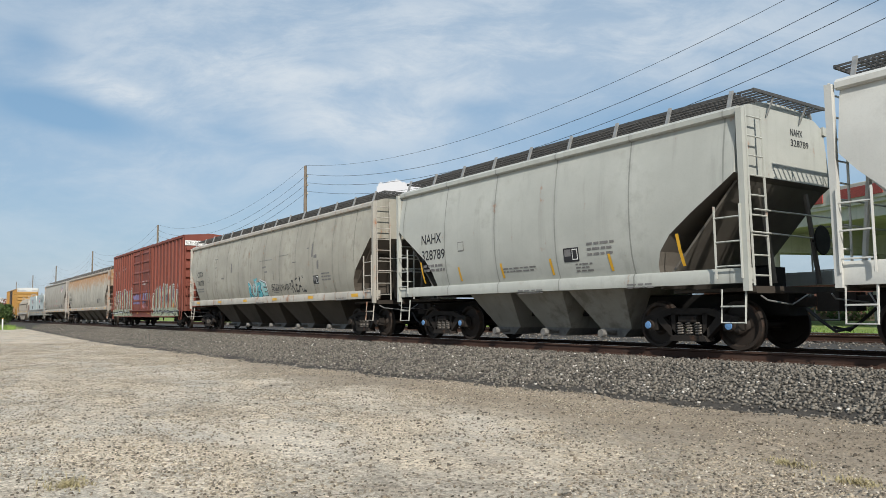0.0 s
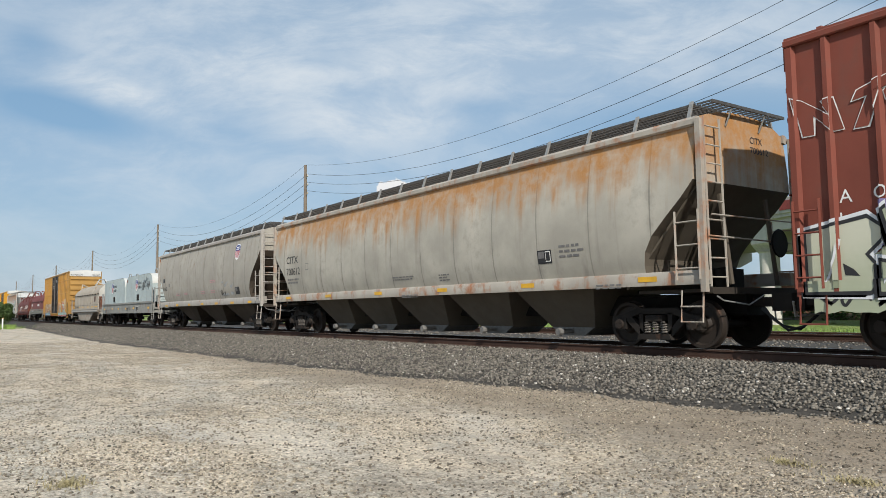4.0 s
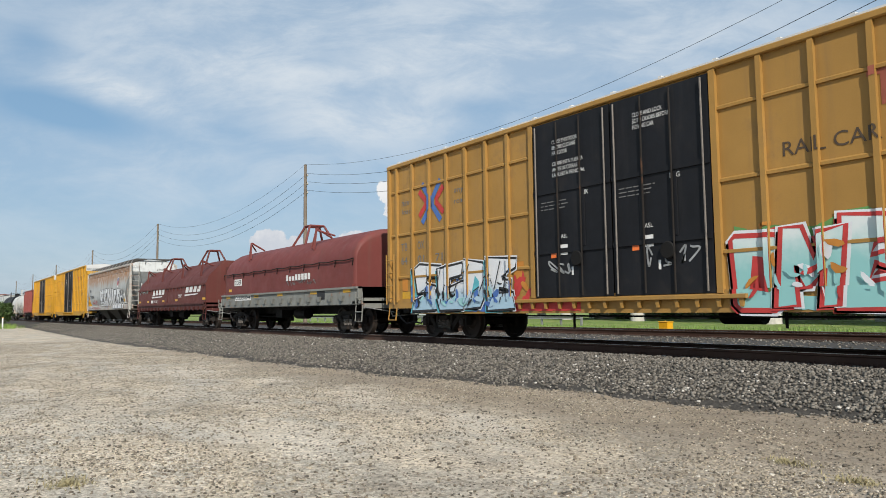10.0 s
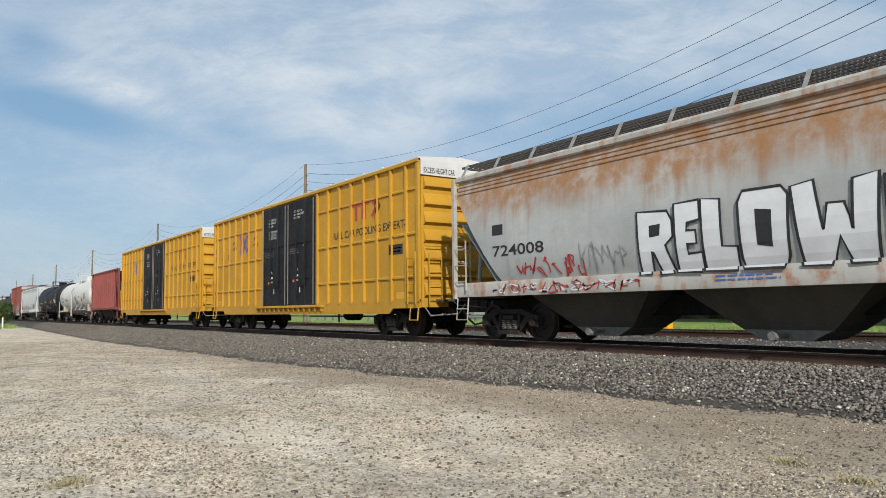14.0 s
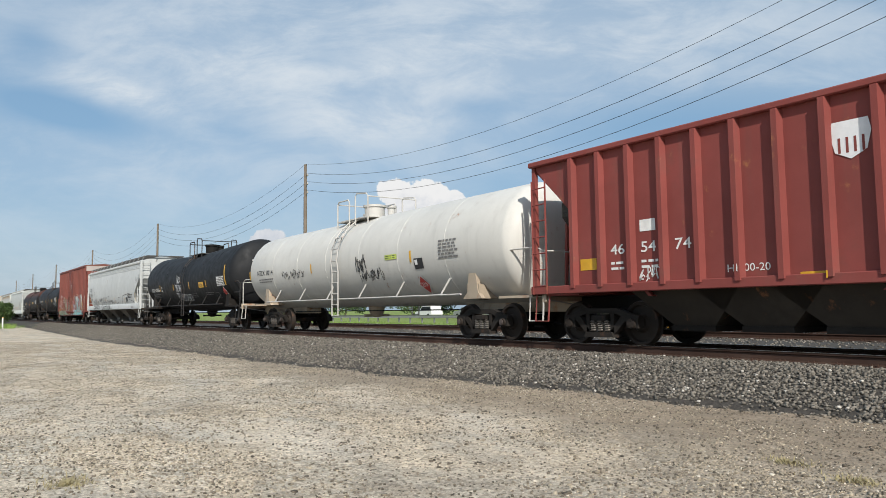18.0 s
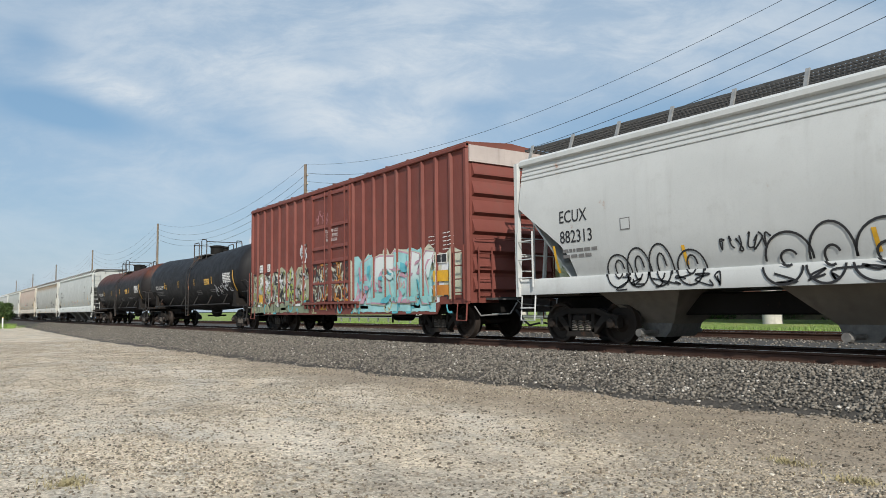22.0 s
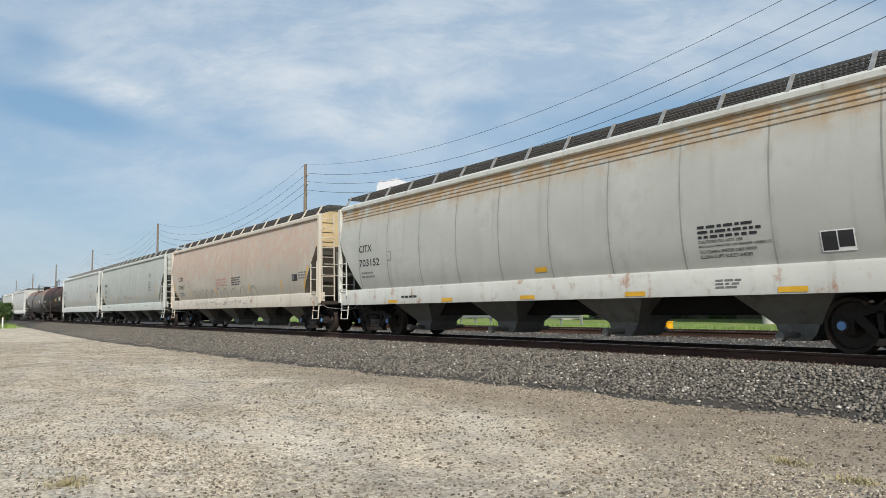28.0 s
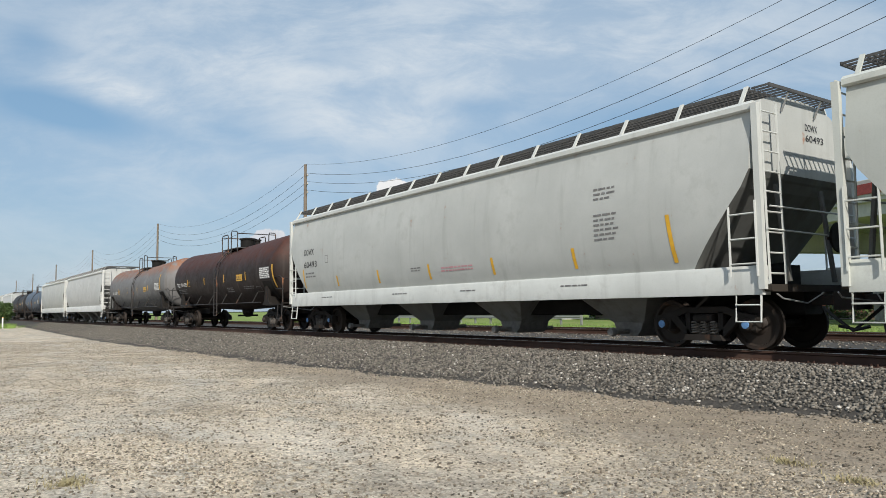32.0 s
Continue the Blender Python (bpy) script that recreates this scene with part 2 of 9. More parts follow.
M_UNDER = paint("dark_brown_underside_coat", (0.055, 0.045, 0.036), 0.85, 0.3, 0.4, 0.3, 0.2, soot=(0.03, 0.026, 0.022))
M_YEL = plain("reflective_yellow", (0.62, 0.34, 0.02), 0.45, 0, 0.15, 3.0)
M_DKTXT = plain("black_lettering", (0.018, 0.018, 0.020), 0.6)
M_WHTXT = plain("white_lettering", (0.72, 0.71, 0.68), 0.6, 0, 0.1)
M_GRTXT = plain("faded_grey_lettering", (0.16, 0.155, 0.15), 0.7)
M_WOOD = paint("weathered_pole_timber", (0.25, 0.20, 0.155), 0.9, 0.3, 0.2, 0.5)
M_WIRE = plain("overhead_wire", (0.035, 0.035, 0.04), 0.6, 0.3)
M_CONC = paint("overpass_concrete", (0.62, 0.59, 0.53), 0.85, 0.15, 0.2, 0.25)
M_REDPANEL = plain("red_parapet_panel", (0.30, 0.055, 0.045), 0.7)
M_LEAF = plain("leaf_green", (0.055, 0.095, 0.022), 0.7, 0, 0.5, 3.0)
M_GRASS = plain("grass_blade", (0.17, 0.26, 0.055), 0.8, 0, 0.45, 0.8)
M_STRAW = plain("dry_grass_blade", (0.33, 0.28, 0.15), 0.85, 0, 0.3, 6.0)
M_BRICK = plain("brick_building_wall", (0.22, 0.10, 0.075), 0.85, 0, 0.25, 4.0)
M_GLASS = plain("dark_window_glass", (0.02, 0.025, 0.03), 0.08, 0, 0.1)
M_CARW = plain("white_car_paint", (0.72, 0.72, 0.72), 0.3, 0, 0.04)
M_CARS = plain("silver_car_paint", (0.38, 0.39, 0.40), 0.3, 0.5, 0.05)
M_RUBBER = plain("black_rubber", (0.02, 0.02, 0.02), 0.8)
M_YBOX = plain("yellow_enamel", (0.72, 0.36, 0.008), 0.45, 0, 0.12, 3.0)


# ---- mesh building ----
class Shape:
    """Collects the faces of one part."""

    def __init__(self):
        self.v, self.f = [], []

    def add(self, verts, faces):
        b = len(self.v)
        self.v += [tuple(p) for p in verts]
        self.f += [tuple(i + b for i in q) for q in faces]
        return self

    def box(self, x0, x1, y0, y1, z0, z1, e=0.0):
        """A box; e: how much its long edges are chamfered, seen along x."""
        if e:
            return self.prism([(y0 + e, z0), (y1 - e, z0), (y1, z0 + e), (y1, z1 - e), (y1 - e, z1), (y0 + e, z1), (y0, z1 - e), (y0, z0 + e)], "x", x0, x1)
        return self.add([(x0, y0, z0), (x1, y0, z0), (x1, y1, z0), (x0, y1, z0), (x0, y0, z1), (x1, y0, z1), (x1, y1, z1), (x0, y1, z1)],
                        [(0, 3, 2, 1), (4, 5, 6, 7), (0, 1, 5, 4), (1, 2, 6, 5), (2, 3, 7, 6), (3, 0, 4, 7)])

    def prism(self, poly, axis, a0, a1):
        """A polygon pushed along an axis: (y, z) along x, (x, z) along y, (x, y) along z."""
        put = {"x": lambda p, a: (a, p[0], p[1]), "y": lambda p, a: (p[0], a, p[1]), "z": lambda p, a: (p[0], p[1], a)}[axis]
        n = len(poly)
        area = sum(poly[i][0] * poly[(i + 1) % n][1] - poly[(i + 1) % n][0] * poly[i][1] for i in range(n))
        if (area > 0) == (axis == "y"):
            poly = poly[::-1]
        if a1 < a0:
            a0, a1 = a1, a0
        vs = [put(p, a0) for p in poly] + [put(p, a1) for p in poly]
        return self.add(vs, [tuple(range(n))[::-1], tuple(range(n, 2 * n))] + [(i, (i + 1) % n, n + (i + 1) % n, n + i) for i in range(n)])

    def tube(self, points, r, n=6, closed=False):
        """A round bar along points."""
        pts = [Vector(p) for p in points]
        rings = []
        for i, p in enumerate(pts):
            a, b = pts[max(i - 1, 0)], pts[min(i + 1, len(pts) - 1)]
            d = (b - a).normalized()
            side = d.cross(Vector((0, 0, 1)) if abs(d.z) < 0.9 else Vector((0, 1, 0))).normalized()
            up = side.cross(d)
            rings.append([p + r * (math.cos(2 * math.pi * k / n) * side + math.sin(2 * math.pi * k / n) * up) for k in range(n)])
        faces = [(i * n + k, i * n + (k + 1) % n, (i + 1) * n + (k + 1) % n, (i + 1) * n + k) for i in range(len(pts) - 1) for k in range(n)]
        faces += [tuple(range(n))[::-1], tuple((len(pts) - 1) * n + k for k in range(n))]
        return self.add([p for ring in rings for p in ring], faces)

    def lathe(self, profile, n=24, centre=(0, 0, 0), axis="x"):
        """A profile of (along, radius) turned about an axis."""
        vs = []
        for a, r in profile:
            for k in range(n):
                c, s = r * math.cos(2 * math.pi * k / n), r * math.sin(2 * math.pi * k / n)
                p = {"x": (a, c, s), "y": (s, a, c), "z": (c, s, a)}[axis]
                vs.append(tuple(p[i] + centre[i] for i in range(3)))
        fs = [(i * n + k, (i + 1) * n + k, (i + 1) * n + (k + 1) % n, i * n + (k + 1) % n) for i in range(len(profile) - 1) for k in range(n)]
        fs += [tuple(range(n)), tuple((len(profile) - 1) * n + k for k in range(n))[::-1]]
        return self.add(vs, fs)

    def sheet(self, rows):
        n = len(rows[0])
        return self.add([p for r in rows for p in r], [(i * n + j, i * n + j + 1, (i + 1) * n + j + 1, (i + 1) * n + j) for i in range(len(rows) - 1) for j in range(n - 1)])

    def mesh(self, name, mat):
        m = bpy.data.meshes.new(name)
        m.from_pydata(self.v, [], self.f)
        m.validate()
        m.update()
        bm = bmesh.new()
        bm.from_mesh(m)
        bmesh.ops.recalc_face_normals(bm, faces=bm.faces)
        bm.to_mesh(m)
        bm.free()
        m.polygons.foreach_set("use_smooth", [True] * len(m.polygons))
        m.set_sharp_from_angle(angle=radians(34))
        m.materials.append(mat)
        return m


def part(name, shape, mat, parent, label="", at=None):
    """One mesh object under a thing or a part."""
    ob = new(name, shape if isinstance(shape, bpy.types.Mesh) else shape.mesh(name, mat))
    ob.parent = parent
    if at is not None:
        ob.matrix_basis = at
    return tagged(ob, label)


def thing(name, label, category, group="", at=None, kind=""):
    ob = new(name)
    ob.empty_display_size = 0.3
    if at is not None:
        ob.matrix_basis = at
    return tagged(ob, label, category, group, kind)


def solid(name, shape, mat, label, category, group="", kind="", at=None):
    ob = new(name, shape.mesh(name, mat))
    if at is not None:
        ob.matrix_basis = at
    return tagged(ob, label, category, group, kind)


def quick_mesh(name, verts, quads, mat, smooth=False):
    """A large mesh from arrays."""
    m = bpy.data.meshes.new(name)
    m.vertices.add(len(verts))
    m.vertices.foreach_set("co", np.asarray(verts, dtype=np.float32).ravel())
    m.loops.add(quads.size)
    m.loops.foreach_set("vertex_index", quads.astype(np.int32).ravel())
    m.polygons.add(len(quads))
    k = quads.shape[1]
    m.polygons.foreach_set("loop_start", np.arange(0, quads.size, k, dtype=np.int32))
    m.polygons.foreach_set("loop_total", np.full(len(quads), k, dtype=np.int32))
    m.update(calc_edges=True)
    m.validate()
    m.materials.append(mat)
    return m


# ---- the ground and the two tracks ----
TRACK_2 = 8.2


def toe(x):
    """Where the ballast runs out on the dirt."""
    return float(np.interp(x, [-400, -95, -60, -40, -30, -19, -14, -9.4, -6.2, -4.3, 10], [-3.4, -3.6, -4.9, -5.5, -5.05, -4.8, -4.35, -3.65, -3.5, -3.2, -3.1])) + 0.09 * math.sin(x * 1.9) + 0.06 * math.sin(x * 4.7)


def ground_height(x, y):
    z = -0.64 + 0.035 * noise.noise((x * 0.35, y * 0.35, 0)) + 0.02 * noise.noise((x * 1.3, y * 1.3, 5))
    if -22 < x < 2 and -14 < y < -3:
        z += 0.012 * noise.noise((x * 4.1, y * 4.1, 3)) + 0.010 * noise.noise((x * 9, y * 9, 8))
    if y > 9.5:
        z += min(1.0, (y - 9.5) / 4) * 0.22
    return z


def build_ground():
    far = [2000, 1200, 700, 420, 260, 170, 120, 90]
    xs = [-v for v in far] + [-70 + 0.7 * i for i in range(70)] + [-21 + 0.14 * i for i in range(150)] + [0.6 * i for i in range(17)] + [v for v in far[::-1]]
    ys = [-v for v in far] + [-60, -40, -28, -20] + [-18, -16, -14.5] + [-13.6 + 0.12 * i for i in range(88)] + [-3.0, -2.0, -1.0] + [0, 3, 6, 8, 9.5] + [10 + 0.7 * i for i in range(22)] + [30, 45, 65] + far[::-1]
    s = Shape().sheet([[(x, y, ground_height(x, y) if abs(x) < 100 and abs(y) < 60 else -0.6) for x in xs] for y in ys])
    solid("ground", s, M_GROUND, "pale packed dirt and gravel lot with grass beyond the rails", "ground", kind="structure")


def bed_height(x, y):
    t = toe(x)
    return float(np.interp(y, [t - 0.25, t, -1.75, -1.45, 1.5, 2.6, 5.2, 6.5, 9.9, 11.6], [-0.75, -0.60, -0.235, -0.205, -0.205, -0.33, -0.33, -0.205, -0.205, -0.70]))


def build_bed():
    xs = [-900, -500, -300, -200, -150, -110] + [-90 + 0.5 * i for i in range(205)] + [30, 60, 150, 400, 900]
    fr = [-0.1, 0, 0.15, 0.3, 0.45, 0.6, 0.75, 0.88, 1]
    rows = []
    for x in xs:
        t = toe(x)
        ys = [t + f * (-1.75 - t) for f in fr] + [-1.45, 0, 1.5, 2.6, 3.9, 5.2, 6.5, 8.2, 9.9, 10.8, 11.6]
        rows.append([(x, y, bed_height(x, y)) for y in ys])
    solid("ballast_bed", Shape().sheet(rows), M_BED, "dark grey crushed-stone bed under both tracks", "railway bed", kind="structure")


CUBE = np.array([(-1, -1, -1), (1, -1, -1), (1, 1, -1), (-1, 1, -1), (-1, -1, 1), (1, -1, 1), (1, 1, 1), (-1, 1, 1)], float)
CUBE_Q = np.array([(0, 3, 2, 1), (4, 5, 6, 7), (0, 1, 5, 4), (1, 2, 6, 5), (2, 3, 7, 6), (3, 0, 4, 7)])


def stones(name, places, sizes, mat, label, category, rng, flat=0.75):
    """Broken stones: a warped lump at each place."""
    n = len(places)
    lump = CUBE[None] * rng.uniform(0.45, 1.0, (n, 8, 3)) * np.array([1.0, 0.8, flat])
    a, b = rng.uniform(0, 2 * np.pi, n), rng.normal(0, 0.5, n)
    ca, sa, cb, sb = np.cos(a), np.sin(a), np.cos(b), np.sin(b)
    x, y, z = lump[..., 0], lump[..., 1], lump[..., 2]
    y, z = y * cb[:, None] - z * sb[:, None], y * sb[:, None] + z * cb[:, None]
    x, y = x * ca[:, None] - y * sa[:, None], x * sa[:, None] + y * ca[:, None]
    v = np.stack([x, y, z], -1) * sizes[:, None, None] + places[:, None, :]
    q = CUBE_Q[None] + (np.arange(n) * 8)[:, None, None]
    ob = new(name, quick_mesh(name, v.reshape(-1, 3), q.reshape(-1, 4), mat))
    tagged(ob, label, category, kind="stuff")


def build_stones():
    rng = np.random.default_rng(4)
    out = []
    for x0, x1, per in ((-2.0, 2.0, 300), (-14, -2.0, 640), (-30, -14, 430), (-60, -30, 210), (-100, -60, 80)):
        n = int((x1 - x0) * 4.2 * per)
        for x, y in zip(rng.uniform(x0, x1, n), rng.uniform(-5.6, -0.85, n)):
            t = toe(x)
            edge = (y - t) / 0.5
            if edge > rng.uniform(-0.7, 1.0) and edge > -0.7:
                out.append((x, y, max(bed_height(x, y), ground_height(x, y)) + rng.uniform(-0.012, 0.03)))
    p = np.array(out)
    stones("ballast_stones", p, rng.uniform(0.013, 0.032, len(p)), M_BALLAST, "loose dark grey ballast stones with scattered white ones", "ballast", rng)
    n = 9000
    p = np.stack([rng.uniform(-45, 2, n), rng.uniform(0.8, 7.3, n), np.zeros(n)], -1)
    p[:, 2] = [bed_height(a, b) + 0.005 for a, b, _ in p]
    stones("ballast_stones", p, rng.uniform(0.02, 0.04, n), M_BALLAST, "dark grey ballast stones between the two tracks", "ballast", rng)
    out = []
    while len(out) < 70000:
        x, y = -1.5 - 42 * rng.random() ** 1.5, rng.uniform(-13.2, -3.0)
        k = noise.noise((x * 0.45, y * 0.8, 2)) + 0.5 * noise.noise((x * 1.6, y * 1.6, 7))
        if y < toe(x) + 0.1 and k > rng.uniform(-0.25, 0.55):
            out.append((x, y, ground_height(x, y) + 0.003))
    p = np.array(out)
    stones("gravel", p, rng.uniform(0.005, 0.013, len(p)) * (1 + 0.9 * (rng.random(len(p)) > 0.95)), M_PEBBLE, "loose limestone gravel strewn over the dirt lot", "gravel", rng, 0.6)
    n = 30000
    p = np.stack([-2 - 42 * rng.random(n) ** 1.6, rng.uniform(-13, -3.4, n), np.zeros(n)], -1)
    p[:, 2] = [ground_height(a, b) + 0.004 for a, b, _ in p]
    stones("gravel", p, rng.uniform(0.006, 0.015, n) * (1 + 0.8 * (rng.random(n) > 0.93)), M_CLOD, "stray dark stones lying on the dirt lot", "gravel", rng, 0.6)


def build_track(y, label):
    t = thing("railway_track", label, "railway track", "tracks", pose(0, y, 0), "structure")
    head = [(-0.036, 0), (0.036, 0), (0.036, -0.035), (0.009, -0.05), (0.009, -0.15), (0.07, -0.168), (0.07, -0.18), (-0.07, -0.18), (-0.07, -0.168), (-0.009, -0.15), (-0.009, -0.05), (-0.036, -0.035)]
    for side in (-1, 1):
        rail = part("rail", Shape().prism([(side * 0.753 + a, b - 0.004) for a, b in head], "x", -900, 900), M_RAIL, t, "rust-brown steel rail")
        part("running_surface", Shape().box(-900, 900, side * 0.753 - 0.03, side * 0.753 + 0.03, -0.004, 0.0), M_RAILTOP, rail, "polished top of the rail")
    tie = Shape().box(-0.115, 0.115, -1.3, 1.3, -0.36, -0.186, 0.012).mesh("tie", M_TIE)
    plate = Shape()
    for side in (-0.753, 0.753):
        plate.box(-0.09, 0.09, side - 0.17, side + 0.17, -0.188, -0.176)
        for dx, dy in ((-0.05, -0.09), (0.05, 0.09), (0.05, -0.1), (-0.05, 0.1)):
            plate.box(dx - 0.011, dx + 0.011, side + dy - 0.012, side + dy + 0.012, -0.176, -0.135)
    plate = plate.mesh("tie_plate", M_RAIL)
    for i in range(110):
        k = part("tie", tie, M_TIE, t, at=pose(-48 + 0.5 * i, 0.02 * math.sin(i * 2.3), 0, 0, 0, 0.6 * math.sin(i * 1.7)))
        part("tie_plate", plate, M_RAIL, k)


def blades(name, spots, mat, label, category, rng, height, spread):
    """Grass: bent three-sided blades about each spot."""
    v, q = [], []
    for x, y, z in spots:
        a = rng.uniform(0, 2 * math.pi)
        h, wd, lean = height * rng.uniform(0.5, 1.2), 0.002 + 0.004 * rng.random() + height * 0.03, spread * rng.uniform(0.2, 1)
        c, s = math.cos(a), math.sin(a)
        b = len(v)
        v += [(x - s * wd, y + c * wd, z), (x + s * wd, y - c * wd, z), (x + c * lean * 0.4 + s * wd * 0.7, y + s * lean * 0.4 - c * wd * 0.7, z + h * 0.6),
              (x + c * lean * 0.4 - s * wd * 0.7, y + s * lean * 0.4 + c * wd * 0.7, z + h * 0.6), (x + c * lean + s * 0.001, y + s * lean, z + h), (x + c * lean - s * 0.001, y + s * lean, z + h)]
        q += [(b, b + 1, b + 2, b + 3), (b + 3, b + 2, b + 4, b + 5)]
    ob = new(name, quick_mesh(name, np.array(v), np.array(q), mat))
    tagged(ob, label, category, kind="stuff")


def build_grass():
    rng = np.random.default_rng(9)
    spots = []
    while len(spots) < 26000:
        x, y = rng.uniform(-75, 2), 10.8 + 9 * rng.random() ** 1.7
        if noise.noise((x * 0.25, y * 0.4, 1)) > rng.uniform(-0.8, 0.5):
            spots.append((x, y, ground_height(x, y) - 0.02))
    blades("grass", spots, M_GRASS, "rough green grass verge beyond the second track", "grass", rng, 0.30, 0.16)
    spots = []
    for x, y, r, n in ((-7.05, -11.8, 0.28, 420), (-3.8, -6.32, 0.24, 200), (-3.05, -6.6, 0.24, 200)):
        for _ in range(n):
            a, d = rng.uniform(0, 2 * math.pi), r * abs(rng.normal(0, 0.5))
            spots.append((x + d * math.cos(a) * 1.3, y + d * math.sin(a) * 0.8, -0.65))
    blades("dry_grass", spots, M_STRAW, "small dry yellow grass tufts in the dirt lot", "grass", rng, 0.036, 0.07)
    spots = []
    for _ in range(1500):
        x, y = rng.uniform(-104, -88), -6.6 + rng.normal(0, 1.0)
        spots.append((x, y, -0.65))
    blades("weeds", spots, M_GRASS, "green weeds under the bush beside the line", "weeds", rng, 0.5, 0.25)


def leaf_cloud(rng, centres, count, size):
    """Many small leaves on clumps of (x, y, z, radius)."""
    v, q = [], []
    for _ in range(count):
        cx, cy, cz, r = centres[rng.integers(len(centres))]
        d = rng.normal(0, 1, 3)
        d = d / np.linalg.norm(d) * r * rng.uniform(0.55, 1.05)
        p = np.array((cx, cy, cz)) + d * np.array((1, 1, 0.85))
        a, b = rng.normal(0, 1, 3), rng.normal(0, 1, 3)
        a = a / np.linalg.norm(a) * size * rng.uniform(0.6, 1.3)
        b = np.cross(a, b)
        b = b / np.linalg.norm(b) * size * 0.55
        k = len(v)
        v += [p - a, p + b, p + a, p - b]
        q.append((k, k + 1, k + 2, k + 3))
    return np.array(v), np.array(q)


def build_tree(name, x, y, height, width, rng, label, leaves=2600, size=0.16, trunk=0.14):
    t = thing(name, label, "tree" if "tree" in name else "bush", at=pose(x, y, -0.62))
    s = Shape()
    s.tube([(0, 0, -0.1), (0.05, 0, height * 0.3), (-0.04, 0.03, height * 0.62)], trunk, 8)
    centres = []
    for i in range(9):
        a, h = i * 2.4 + rng.uniform(0, 0.8), height * rng.uniform(0.3, 0.85)
        end = (math.cos(a) * width * rng.uniform(0.25, 0.5), math.sin(a) * width * rng.uniform(0.25, 0.5), h)
        s.tube([(0, 0, height * 0.25), (end[0] * 0.5, end[1] * 0.5, h * 0.7), end], trunk * 0.35, 5)
        centres.append((*end, width * rng.uniform(0.16, 0.30)))
    part("trunk", s, M_WOOD, t)
    v, q = leaf_cloud(rng, centres, leaves, size)
    part("crown", quick_mesh("crown", v, q, M_LEAF), M_LEAF, t, "uneven green foliage with gaps")


# ---- beyond the tracks ----
def build_poles():
    rng = np.random.default_rng(2)
    first = None
    for i, x in enumerate((-7.9, -57.4, -107.0, -157.5, -208.0, -259.0, -312.0)):
        if first is None:
            first = thing("utility_pole", "tall weathered wooden utility pole with side insulators", "utility pole", "poles along the line", pose(x, 13.2, -0.5))
            part("pole", Shape().lathe([(-0.6, 0.19), (0, 0.185), (7, 0.155), (13.85, 0.12)], 10, axis="z"), M_WOOD, first)
            for z in (12.75, 12.0, 11.25):
                arm = part("bracket", Shape().tube([(0.1, 0, z), (0.42, 0, z + 0.06)], 0.03), M_GALV, first)
                part("insulator", Shape().lathe([(z + 0.06, 0.05), (z + 0.1, 0.075), (z + 0.14, 0.05), (z + 0.18, 0.07), (z + 0.22, 0.03)], 8, (0.44, 0, 0), "z"), M_CONC, arm)
            part("ground_wire", Shape().box(-0.01, 0.01, -0.2, -0.185, 0.2, 11), M_WIRE, first)
        else:
            copy_thing(first, pose(x, 13.2, -0.5, 0, rng.uniform(-0.4, 0.5), 0))
    xs = (42, -7.9, -57.4, -107.0, -157.5, -208.0, -259.0, -312.0)
    for k, z in enumerate((13.38, 12.52, 11.80, 11.07)):
        pts = []
        for a, b in zip(xs, xs[1:]):
            for i in range(20):
                u = i / 20
                pts.append((a + (b - a) * u + (0.44 if k else 0), 13.2, z - 4 * (2.33, 2.55, 2.52, 2.47)[k] * u * (1 - u)))
        solid("overhead_wire", Shape().tube(pts, 0.010 + (0.003 if k else 0), 5), M_WIRE, "thin dark overhead wire sagging between the poles", "wire", "overhead wires")


def build_overpass():
    o = thing("overpass", "pale concrete road overpass with red parapet panels on round piers", "bridge", at=pose(-26.04, 37.4, -0.85, 0, 0, 162.1))
    part("deck", Shape().prism([(-6, 6.4), (6, 6.4), (6, 7.1), (6.25, 7.15), (6.25, 7.35), (-6.25, 7.35), (-6.25, 7.15), (-6, 7.1)], "x", -60, 75), M_CONC, o)
    for side in (-1, 1):
        rail = part("parapet", Shape().box(-60, 75, side * 6.2 - 0.14, side * 6.2 + 0.14, 7.35, 8.35, 0.03), M_CONC, o)
        panel = Shape().box(-1.7, 1.7, -0.04, 0.04, 7.55, 8.12).mesh("panel", M_REDPANEL)
        for i in range(33):
            part("panel", panel, M_REDPANEL, rail, "dark red parapet panel", pose(-57 + 4.0 * i, side * 6.36, 0))
    for k in (-30, -15, -0.9, 15.1, 28.5, 39.9, 55):
        pier = part("pier", Shape().lathe([(-0.8, 0.62), (5.1, 0.62), (5.2, 0.7)], 20, (k, 5.2, 0), "z"), M_CONC, o)
        part("pier", Shape().lathe([(-0.8, 0.62), (5.1, 0.62), (5.2, 0.7)], 20, (k + (6.4 if k == 15.1 else 0), -4.2, 0), "z"), M_CONC, o)
        part("cap_beam", Shape().prism([(-6.3, 6.4), (6.0, 6.4), (6.0, 5.7), (5.4, 5.1), (-5.0, 5.1), (-6.3, 5.7)], "x", k - 0.75, k + 0.75), M_CONC, pier)


